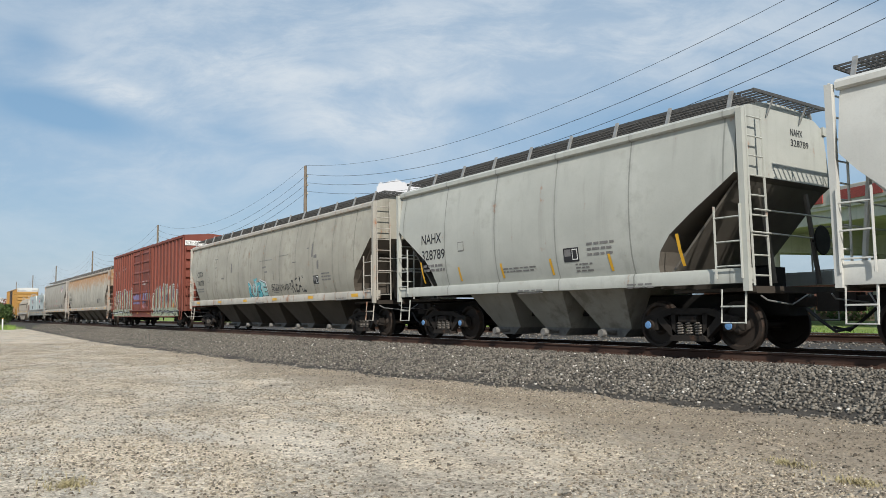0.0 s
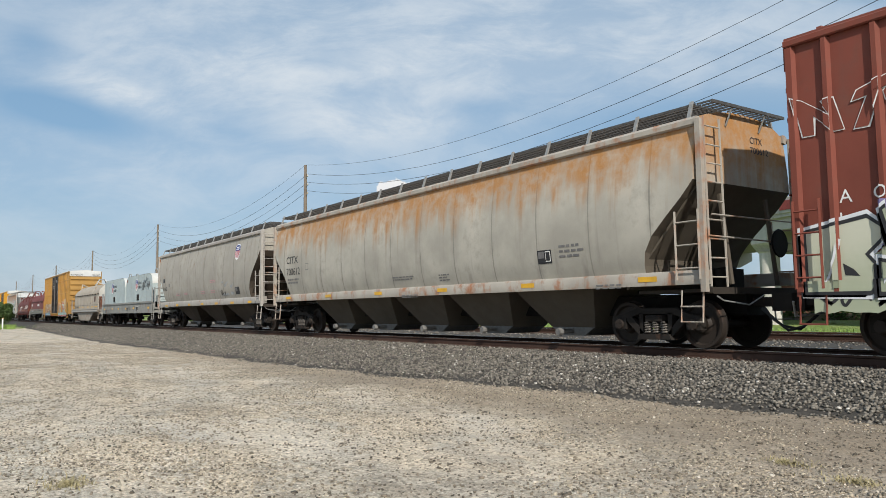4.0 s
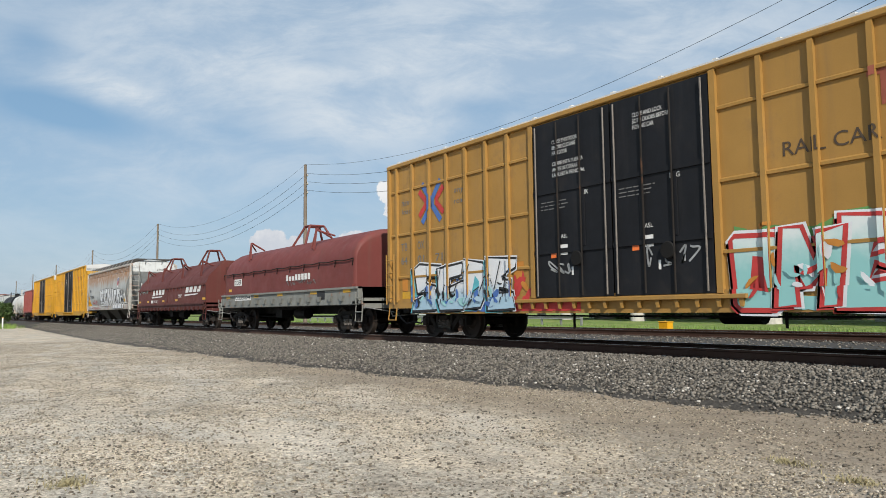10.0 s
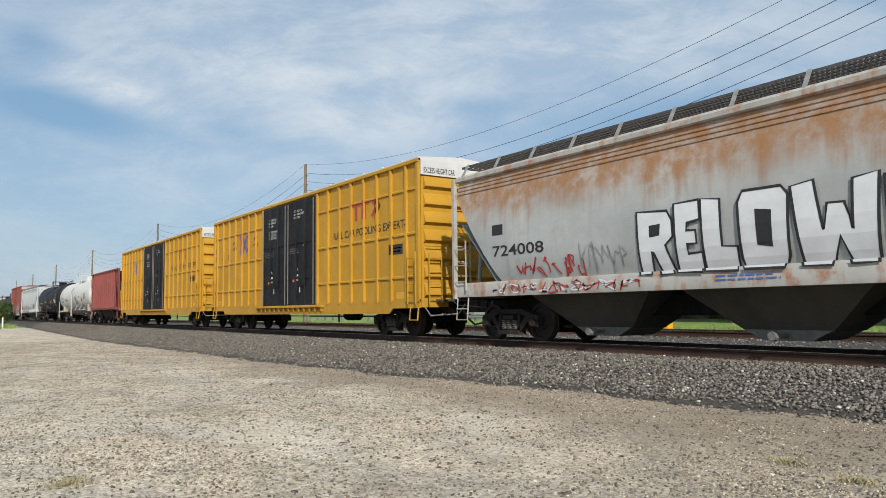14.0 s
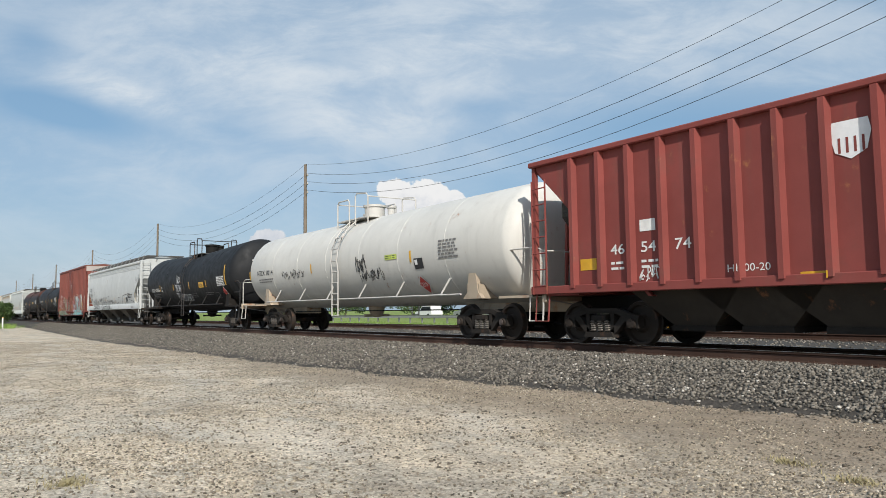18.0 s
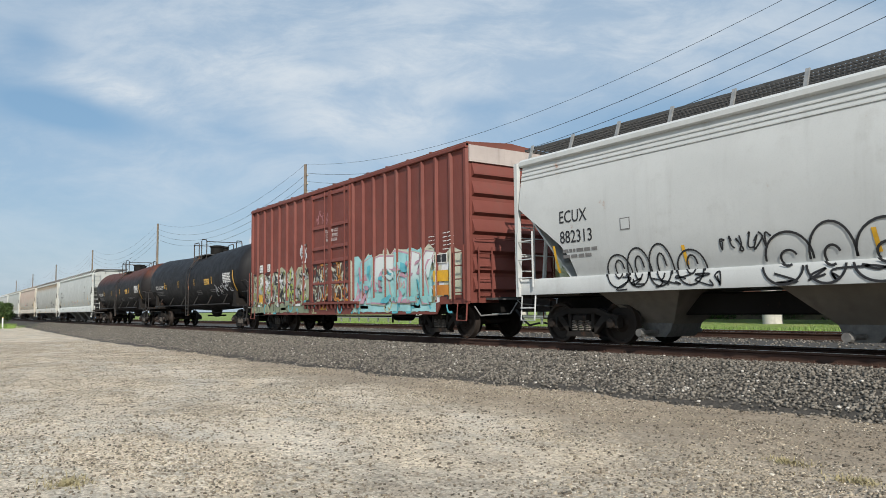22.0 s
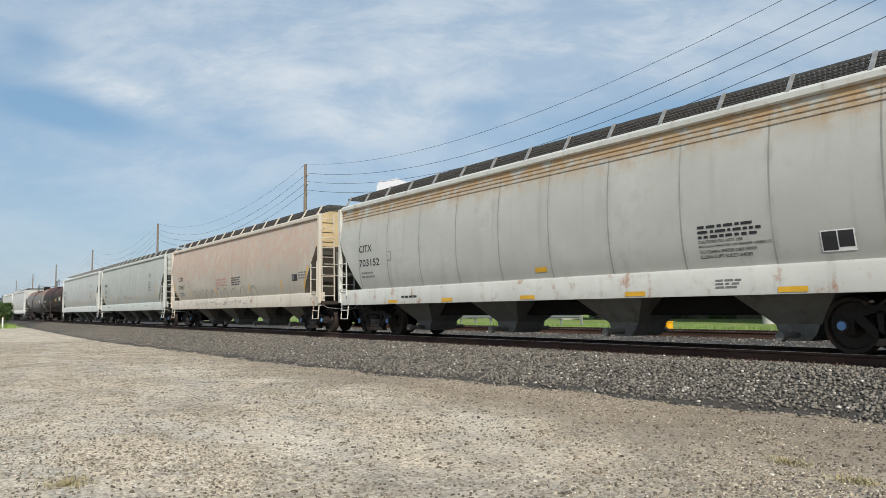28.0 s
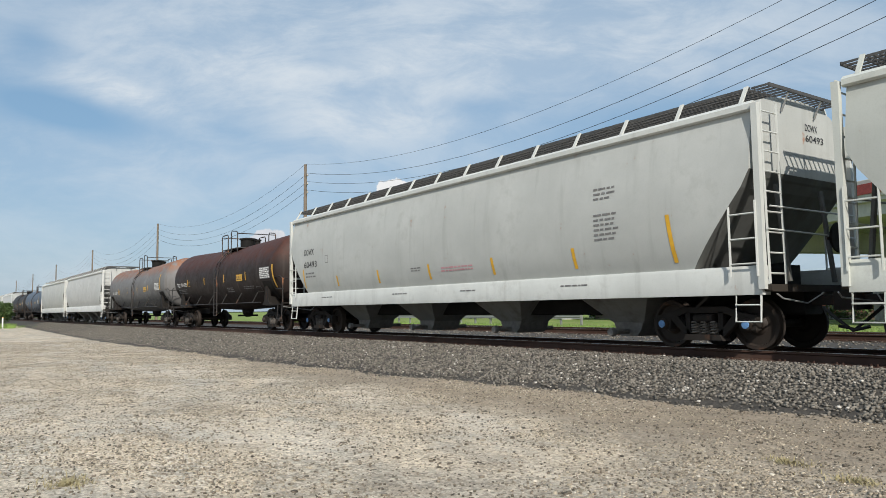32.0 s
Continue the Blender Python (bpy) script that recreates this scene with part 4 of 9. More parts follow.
    def mural(self, x0, x1, z0, z1, mats, seed, count=40, width=0.07):
        """Interlocked curling strokes in several colours, as on an overlaid wall of graffiti."""
        rng = random.Random(seed)
        for k, mat in enumerate(mats):
            lines = []
            for _ in range(count // len(mats)):
                cx, cz, r = rng.uniform(x0, x1), rng.uniform(z0, z1), rng.uniform(0.12, 0.42)
                a0, turn = rng.uniform(0, 6.3), rng.uniform(1.5, 4.5) * rng.choice((-1, 1))
                line = []
                for j in range(10):
                    t = j / 9
                    rr = r * (0.4 + 0.6 * t)
                    line.append((min(max(cx + rr * math.cos(a0 + turn * t) * 0.8, x0), x1), min(max(cz + rr * math.sin(a0 + turn * t) * 1.25, z0), z1)))
                lines.append(line)
            self.stroke("graffiti_strokes", lines, width * rng.uniform(0.7, 1.3), mat, "curling graffiti strokes", 1 + k)


# hand-drawn block letters in a unit box: the outline and the counter
BLOCK = {
    "R": ([(0, 0), (0, 1), (0.85, 1), (1, 0.8), (1, 0.55), (0.8, 0.45), (1, 0), (0.62, 0), (0.45, 0.35), (0.38, 0.35), (0.38, 0)], [(0.38, 0.58), (0.38, 0.8), (0.66, 0.8), (0.66, 0.58)]),
    "E": ([(0, 0), (0, 1), (1, 1), (1, 0.72), (0.48, 0.72), (0.48, 0.62), (0.85, 0.62), (0.85, 0.40), (0.48, 0.40), (0.48, 0.28), (1, 0.28), (1, 0)], None),
    "L": ([(0, 0), (0, 1), (0.55, 1), (0.55, 0.34), (1, 0.34), (1, 0)], None),
    "O": ([(0.08, 0), (0, 0.12), (0, 0.88), (0.1, 1), (0.9, 1), (1, 0.88), (1, 0.12), (0.9, 0)], [(0.36, 0.28), (0.36, 0.74), (0.68, 0.74), (0.68, 0.28)]),
    "W": ([(0.1, 0), (0, 1), (0.32, 1), (0.36, 0.42), (0.44, 0.72), (0.60, 0.72), (0.68, 0.42), (0.70, 1), (1, 1), (0.92, 0), (0.6, 0), (0.52, 0.35), (0.42, 0)], None),
    "H": ([(0, 0), (0, 1), (0.40, 1), (0.40, 0.64), (0.60, 0.64), (0.60, 1), (1, 1), (1, 0), (0.60, 0), (0.60, 0.36), (0.40, 0.36), (0.40, 0)], None),
    "A": ([(0, 0), (0.28, 1), (0.74, 1), (1, 0), (0.64, 0), (0.58, 0.22), (0.42, 0.22), (0.36, 0)], [(0.42, 0.45), (0.5, 0.74), (0.58, 0.45)]),
    "S": ([(0, 0), (0, 0.3), (0.6, 0.3), (0.6, 0.38), (0.1, 0.45), (0, 0.9), (0.2, 1), (1, 1), (1, 0.72), (0.4, 0.72), (0.4, 0.62), (0.9, 0.55), (1, 0.12), (0.85, 0)], None),
    "N": ([(0, 0), (0, 1), (0.35, 1), (0.62, 0.5), (0.62, 1), (1, 1), (1, 0), (0.66, 0), (0.36, 0.5), (0.36, 0)], None),
    "K": ([(0, 0), (0, 1), (0.38, 1), (0.38, 0.65), (0.62, 1), (1, 1), (0.68, 0.52), (1, 0), (0.62, 0), (0.38, 0.38), (0.38, 0)], None),
    "G": ([(0.1, 0), (0, 0.15), (0, 0.85), (0.12, 1), (1, 1), (1, 0.74), (0.4, 0.74), (0.4, 0.26), (0.62, 0.26), (0.62, 0.36), (0.5, 0.36), (0.5, 0.55), (1, 0.55), (1, 0)], None),
    "D": ([(0, 0), (0, 1), (0.7, 1), (1, 0.75), (1, 0.25), (0.7, 0)], [(0.36, 0.28), (0.36, 0.72), (0.62, 0.62), (0.62, 0.36)]),
    "M": ([(0, 0), (0.05, 1), (0.36, 1), (0.5, 0.6), (0.64, 1), (0.95, 1), (1, 0), (0.68, 0), (0.66, 0.5), (0.55, 0.2), (0.45, 0.2), (0.34, 0.5), (0.32, 0)], None),
    "T": ([(0.32, 0), (0.32, 0.70), (0, 0.70), (0, 1), (1, 1), (1, 0.70), (0.68, 0.70), (0.68, 0)], None),
    "I": ([(0.1, 0), (0.1, 1), (0.9, 1), (0.9, 0)], None),
    "B": ([(0, 0), (0, 1), (0.8, 1), (1, 0.78), (0.8, 0.52), (1, 0.28), (0.85, 0)], [(0.38, 0.18), (0.38, 0.36), (0.62, 0.36), (0.62, 0.18)]),
}


def arcs(x, z, wide, high, a0=0.0, a1=180.0, n=14):
    """Points on an arch."""
    return [(x + wide / 2 * math.cos(radians(a0 + (a1 - a0) * i / n)), z + high * math.sin(radians(a0 + (a1 - a0) * i / n))) for i in range(n + 1)]


def shield(side, x, z, wide, high):
    """A striped crest in red, white and blue, without its name."""
    def outline(k, top=1.0, low=0.0):
        pts = [(-0.5, 0.88), (-0.3, 0.97), (0, 1.0), (0.3, 0.97), (0.5, 0.88), (0.46, 0.6), (0.47, 0.3), (0.3, 0.12), (0, 0.0), (-0.3, 0.12), (-0.47, 0.3), (-0.46, 0.6)]
        return [(x + px * wide * k, z + high * (0.5 + (pz - 0.5) * k)) for px, pz in pts]
    side.lay("crest", outline(1.06), [tuple(range(12))], MATS["crest_white"], "striped shield crest", 1)
    for i in range(7):
        a = x + wide * (-0.44 + i * 0.13)
        side.lay("crest", [(a, z + high * (0.16 if 1 <= i <= 5 else 0.3)), (a + wide * 0.075, z + high * (0.14 if 1 <= i <= 5 else 0.3)), (a + wide * 0.075, z + high * 0.6), (a, z + high * 0.6)],
                 [(0, 1, 2, 3)], MATS["crest_red"], "red stripe of the crest", 2)
    side.lay("crest", [(x - 0.46 * wide, z + high * 0.6), (x + 0.46 * wide, z + high * 0.6), (x + 0.49 * wide, z + high * 0.87), (x + 0.28 * wide, z + high * 0.955), (x, z + high * 0.98), (x - 0.28 * wide, z + high * 0.955), (x - 0.49 * wide, z + high * 0.87)],
             [tuple(range(7))], MATS["crest_blue"], "blue field of the crest", 2)
    for k, (a, b) in enumerate(((0.70, 0.32), (0.82, 0.30))):
        side.lay("crest", [(x - b * wide, z + high * (a - 0.03)), (x + b * wide, z + high * (a - 0.03)), (x + b * wide, z + high * (a + 0.03)), (x - b * wide, z + high * (a + 0.03))],
                 [(0, 1, 2, 3)], MATS["crest_white"], "white bar on the crest", 3)


def fade(name, low, high, z0, z1):
    """Spray paint that fades from one colour to another with height."""
    def build(n):
        at = n.add("ShaderNodeTexCoord").outputs["Object"]
        a = n.noise(at, 2.5, 4, 0.6)
        z = n.math("ADD", n.add("ShaderNodeSeparateXYZ", {0: at}).outputs[2], n.math("MULTIPLY", n.math("SUBTRACT", a, 0.5), 0.8))
        return {"Base Color": n.mix(n.ramp(z, z0, z1), low, high), "Roughness": 0.62}
    return material(name, build)


MATS = {
    "crest_white": plain("crest_white", (0.74, 0.74, 0.74), 0.5, 0, 0.05), "crest_red": plain("crest_red", (0.42, 0.03, 0.04), 0.5, 0, 0.1),
    "crest_blue": plain("crest_blue", (0.02, 0.035, 0.19), 0.5, 0, 0.1), "spray_white": plain("spray_white", (0.66, 0.67, 0.68), 0.6, 0, 0.08, 2.0),
    "spray_black": plain("spray_black", (0.02, 0.02, 0.022), 0.6), "spray_teal": plain("spray_teal", (0.10, 0.40, 0.46), 0.6, 0, 0.2, 2.0),
    "spray_aqua": plain("spray_aqua", (0.30, 0.55, 0.55), 0.6, 0, 0.15, 2.0), "spray_red": plain("spray_red", (0.46, 0.04, 0.035), 0.6, 0, 0.15, 2.0),
    "spray_blue": plain("spray_blue", (0.06, 0.14, 0.38), 0.6, 0, 0.2, 2.0), "spray_olive": plain("spray_olive", (0.40, 0.40, 0.24), 0.7, 0, 0.2, 2.0),
    "spray_lime": plain("spray_lime", (0.42, 0.50, 0.10), 0.6, 0, 0.2, 2.0), "spray_grey": plain("spray_grey", (0.30, 0.31, 0.31), 0.7, 0, 0.3, 2.0),
    "spray_pink": plain("spray_pink", (0.50, 0.24, 0.26), 0.6, 0, 0.2, 2.0), "spray_lilac": plain("spray_lilac", (0.20, 0.17, 0.32), 0.7, 0, 0.25, 2.0),
    "faded_red": plain("faded_red", (0.27, 0.075, 0.045), 0.7, 0, 0.25, 2.0), "spray_brown": plain("spray_brown", (0.10, 0.055, 0.04), 0.7, 0, 0.3, 2.0), "spray_orange": plain("spray_orange", (0.50, 0.20, 0.03), 0.6, 0, 0.15, 2.0),
    "spray_fade": fade("spray_fade", (0.26, 0.52, 0.50), (0.68, 0.72, 0.70), 1.35, 2.2), "spray_cream": fade("spray_cream", (0.36, 0.39, 0.27), (0.52, 0.52, 0.41), 0.8, 2.0),
    "spray_sage": plain("spray_sage", (0.31, 0.34, 0.24), 0.65, 0, 0.2, 2.0), "spray_rose": plain("spray_rose", (0.46, 0.27, 0.33), 0.65, 0, 0.25, 2.0),
    "spray_chrome": fade("spray_chrome", (0.36, 0.52, 0.62), (0.68, 0.69, 0.70), 1.0, 1.5),
    "spray_moss": fade("spray_moss", (0.22, 0.25, 0.16), (0.36, 0.37, 0.26), 0.8, 2.2), "spray_green": plain("spray_green", (0.10, 0.24, 0.07), 0.7, 0, 0.3, 2.0),
    "cap_blue": plain("cap_blue", (0.10, 0.22, 0.42), 0.5), "cap_grey": plain("cap_grey", (0.15, 0.145, 0.135), 0.7), "cap_brown": plain("cap_brown", (0.06, 0.045, 0.04), 0.7),
    "sign_red": plain("sign_red", (0.50, 0.05, 0.04), 0.5), "primer": plain("primer", (0.20, 0.085, 0.05), 0.7), "sticker_orange": plain("sticker_orange", (0.75, 0.16, 0.03), 0.5),
}


# ---- covered hoppers ----
PROFILE = [(1.44, 1.40), (1.51, 1.6), (1.57, 1.85), (1.605, 2.15), (1.62, 2.5), (1.62, 2.8), (1.605, 3.1), (1.575, 3.4), (1.53, 3.7), (1.49, 3.92), (1.455, 4.12), (1.45, 4.2)]
ROOF = [(1.40, 4.235), (1.15, 4.36), (0.8, 4.45), (0.4, 4.50)]


def hopper_side(z):
    return float(np.interp(z, [p[1] for p in PROFILE], [p[0] for p in PROFILE]))


def sill_side(z):
    return 1.535


def hopper(length, body, label, sill=None, sill_low=1.10, roof=None, trim=None, bays=3, ribbed=False, square=False, caps=None, slope_len=1.25, slope_top=3.05, outlet="cap_grey", bay_coat=None, end_coat=None, inset=1.5, wide_bay=None, walk_coat=None, bay_pitch=None, bay_shift=0.0):
    """A covered hopper car; length: from end post to end post."""
    sill, roof, trim = sill or body, roof or body, trim or body
    car = thing("covered_hopper_car", label, "hopper car", "cars of the train")
    half = length / 2
    full = [(y, z) for y, z in PROFILE] + ROOF
    ring = [(-y, z) for y, z in full] + [(0.0, 4.51)] + [(y, z) for y, z in full[::-1]]

    def reach(z):
        if z >= slope_top:
            return half - 0.12
        k = (slope_top - z) / (slope_top - 1.4)
        back = k if square else float(np.interp(k, [0, 0.30, 0.42, 0.65, 0.85, 1.0], [0, 0.42, 0.62, 0.90, 0.98, 1.0]))
        return half - 0.12 - slope_len * back
    rows = []
    for y, z in ring:
        e = reach(z)
        rows.append([(-e + 2 * e * i / 24, y, z) for i in range(25)])
    s, slopes, crowns = Shape().sheet(rows), {0: Shape(), 24: Shape()}, {0: Shape(), 24: Shape()}
    for col in (0, 24):
        for i in range(len(ring) // 2 - 0):
            a, b = rows[i][col], rows[i + 1][col]
            c, d = rows[-2 - i][col], rows[-1 - i][col]
            if i < len(ring) // 2 - 1:
                (crowns[col] if (a[2] + b[2]) / 2 > slope_top else slopes[col]).add([a, b, c, d], [(0, 1, 2, 3)])
            else:
                crowns[col].add([a, b, d], [(0, 1, 2)])
    part("hopper_body", s, body, car)
    for col in (0, 24):
        # most cars give these faces a darker coat that stands in for shade
        part("end_slope", slopes[col], roof, car, "underside of the body's end, shade and grime in its coat")
        part("end_wall", crowns[col], end_coat or body, car)
    for d in (-1, 1):
        part("side_sill", Shape().prism([(d * 1.30, sill_low), (d * 1.53, sill_low), (d * 1.535, sill_low + 0.04), (d * 1.535, 1.40), (d * 1.50, 1.46), (d * 1.30, 1.46)], "x", -half + 0.02, half - 0.02), sill, car)
        part("eave", Shape().prism([(d * 1.38, 4.12), (d * 1.50, 4.10), (d * 1.54, 4.13), (d * 1.54, 4.22), (d * 1.47, 4.28), (d * 1.38, 4.28)], "x", -half + 0.08, half - 0.08), trim, car, "rolled eave beam along the roof edge")
        if ribbed:
            for z in (3.78, 3.88, 3.98):
                y = hopper_side(z)
                part("side_crimp", Shape().prism([(d * (y - 0.02), z - 0.022), (d * (y + 0.022), z - 0.012), (d * (y + 0.022), z + 0.012), (d * (y - 0.02), z + 0.022)], "x", -half + 0.14, half - 0.14), body, car)
    # bays
    clear = half - inset - 1.35
    pitch = bay_pitch or 2 * clear / bays
    for i in range(bays):
        x = bay_shift + pitch * (i + 0.5 - bays / 2)
        narrow = square if wide_bay is None else not wide_bay
        w0, w1 = (min(pitch * 0.49, 1.32), 0.40) if narrow else (pitch * 0.495, min(0.80, pitch * 0.24))
        zt, zb = 1.40, 0.44 if narrow else 0.34
        deep = 0.45 if narrow else 0.55
        s = Shape().add([(x - w0, -1.34, zt), (x + w0, -1.34, zt), (x + w0, 1.34, zt), (x - w0, 1.34, zt), (x - w1, -deep, zb), (x + w1, -deep, zb), (x + w1, deep, zb), (x - w1, deep, zb)],
                        [(0, 1, 2, 3), (7, 6, 5, 4), (0, 4, 5, 1), (1, 5, 6, 2), (2, 6, 7, 3), (3, 7, 4, 0)])
        # the bay coat is often darkened too, for the shade under the sill
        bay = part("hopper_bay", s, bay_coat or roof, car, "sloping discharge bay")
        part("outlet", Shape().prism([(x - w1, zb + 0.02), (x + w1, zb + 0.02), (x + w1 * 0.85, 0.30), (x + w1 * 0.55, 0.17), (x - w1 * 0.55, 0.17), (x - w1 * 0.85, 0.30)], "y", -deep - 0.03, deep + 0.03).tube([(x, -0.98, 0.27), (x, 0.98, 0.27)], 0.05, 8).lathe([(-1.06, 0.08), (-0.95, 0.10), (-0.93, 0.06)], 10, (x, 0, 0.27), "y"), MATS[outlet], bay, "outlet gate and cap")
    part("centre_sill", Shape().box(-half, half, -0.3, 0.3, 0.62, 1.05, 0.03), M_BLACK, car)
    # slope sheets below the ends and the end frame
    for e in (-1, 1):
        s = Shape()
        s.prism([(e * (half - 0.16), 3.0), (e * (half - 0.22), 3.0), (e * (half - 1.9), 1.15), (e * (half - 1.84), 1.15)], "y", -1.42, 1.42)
        # same coat as the end slopes, with their shade in its colour
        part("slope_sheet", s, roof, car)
        for d in (-1, 1):
            part("corner_post", Shape().box(e * half - 0.055, e * half + 0.055, d * 1.54 - 0.05, d * 1.54 + 0.05, 1.06, 4.20), trim, car)
        part("end_sill", Shape().box(min(e * (half - 0.1), e * (half + 0.12)), max(e * (half - 0.1), e * (half + 0.12)), -1.48, 1.48, 1.02, 1.14, 0.02), M_UNDER, car)
        part("shear_plate", Shape().box(min(e * (half - 1.7), e * (half - 0.1)), max(e * (half - 1.7), e * (half - 0.1)), -1.28, 1.28, 1.06, 1.12), M_UNDER, car)
        for d in (-0.75, 0.75):
            part("end_brace", Shape().tube([(e * (half + 0.02), d, 1.2), (e * (half - 0.16), d, 2.9)], 0.05, 6), roof, car)
        rungs = Shape()
        ladder(rungs, (e * (half + 0.08), -1.46, 1.15), (e * (half + 0.04), -1.46, 4.25), (0, 0.48, 0), 9)
        part("end_ladder", rungs, trim, car)
        for d in (-1, 1):
            rungs = Shape()
            ladder(rungs, (e * (half - 0.55), d * 1.60, 1.28), (e * (half - 0.55), d * 1.60, 2.55), (e * 0.50, 0, 0), 3)
            rungs.tube([(e * (half - 0.52), d * 1.5, 1.1), (e * (half - 0.52), d * 1.55, 0.52), (e * (half - 0.06), d * 1.55, 0.52), (e * (half - 0.06), d * 1.5, 1.1)], 0.02, 5)
            rungs.tube([(e * (half - 0.52), d * 1.55, 0.80), (e * (half - 0.06), d * 1.55, 0.80)], 0.016, 5)
            part("side_ladder", rungs, trim, car, "grab irons and stirrup step")
        rail = Shape().tube([(e * (half + 0.1), -1.5, 2.06), (e * (half + 0.1), 1.5, 2.02)], 0.016, 5).tube([(e * (half + 0.1), -1.4, 2.45), (e * (half + 0.1), 1.4, 2.45)], 0.016, 5)
        part("hand_rail", rail, trim, car)
        part("cut_lever", Shape().tube([(e * (half + 0.18), -1.45, 0.98), (e * (half + 0.2), -1.3, 0.9), (e * (half + 0.06), -0.3, 0.82), (e * (half + 0.25), -0.1, 1.0)], 0.014, 5), M_GALV, car)
    part("brake_wheel", Shape().lathe([(half + 0.16, 0.26), (half + 0.18, 0.28), (half + 0.2, 0.26)], 18, (0, 0.62, 2.0), "x").tube([(half, 0.62, 2.0), (half + 0.2, 0.62, 2.0)], 0.03), M_BLACK, car)
    part("brake_gear", Shape().lathe([(half - 1.2, 0.18), (half - 0.7, 0.2), (half - 0.6, 0.1)], 12, (0, 0.4, 1.4), "x").box(half - 0.5, half - 0.15, -0.5, -0.1, 1.12, 1.5), M_BLACK, car)
    # the roof walk
    for d in (-1, 1):
        s = Shape()
        n = int((length - 0.5) / 0.085)
        for i in range(n):
            x = -half + 0.25 + (length - 0.5) * i / n
            s.box(x, x + 0.016, min(d * 0.42, d * 1.24), max(d * 0.42, d * 1.24), 4.55, 4.585)
        for y in (0.42, 0.58, 0.74, 0.90, 1.07, 1.24):
            s.box(-half + 0.25, half - 0.25, d * y - 0.008, d * y + 0.008, 4.545, 4.588)
        board = part("running_board", s, M_GRATE, car, "dark grated roof walk")
        k = int(round(length / 1.35))
        post = Shape().prism([(d * 1.48, 4.22), (d * 1.52, 4.22), (d * 1.29, 4.60), (d * 1.25, 4.60)] if square else [(d * 1.40, 4.22), (d * 1.44, 4.22), (d * 1.30, 4.62), (d * 1.26, 4.62)], "x", -0.035, 0.035).mesh("walk_bracket", walk_coat or (trim if square else M_GALV))
        for i in range(k + 1):
            part("walk_bracket", post, trim, board, at=pose(-half + 0.3 + (length - 0.6) * i / k, 0, 0))
    for e in (-1, 1):
        s = Shape()
        for i in range(16):
            y = -1.2 + 2.4 * i / 15
            s.box(min(e * (half - 0.25), e * (half + 0.06)), max(e * (half - 0.25), e * (half + 0.06)), y - 0.01, y + 0.01, 4.555, 4.59)
        s.box(min(e * (half + 0.05), e * (half + 0.08)), max(e * (half + 0.05), e * (half + 0.08)), -1.2, 1.2, 4.54, 4.60)
        part("end_walk", s, M_GRATE, car)
        for y in (-0.55, 0.55):
            part("walk_brace", Shape().tube([(e * (half - 0.10), y, 4.22), (e * (half + 0.05), y, 4.54)], 0.018, 5), M_GALV, car)
    hatch = Shape().box(-half + 0.8, half - 0.8, -0.34, 0.34, 4.48, 4.57, 0.04)
    part("roof_hatch", hatch, roof, car)
    for x in (-half + inset, half - inset):
        truck(car, x, caps)
    ends(car, half)
    side = Side(car, hopper_side)
    side.levels, side.low_face = (1.465, 1.6, 1.85, 2.15, 2.5, 2.8, 3.1), 1.535
    side.coat = body
    return car, side, Side(car, sill_side)


def end_marks(car, half, mark, number, mat=M_DKTXT):
    """The reporting mark again, high on the leading end."""
    for body, z, wide in ((mark, 3.98, 0.42), (number, 3.78, 0.62)):
        v, f = glyphs(body, 0.004)
        if not len(v):
            continue
        v = v - v.min(0)
        m = bpy.data.meshes.new("lettering")
        m.from_pydata([(half - 0.112, 0.25 + a * wide / v[:, 0].max(), z + b * 0.13 / v[:, 1].max()) for a, b in v], [], f)
        m.materials.append(mat)
        part("lettering", m, mat, car, "black lettering on the car end")


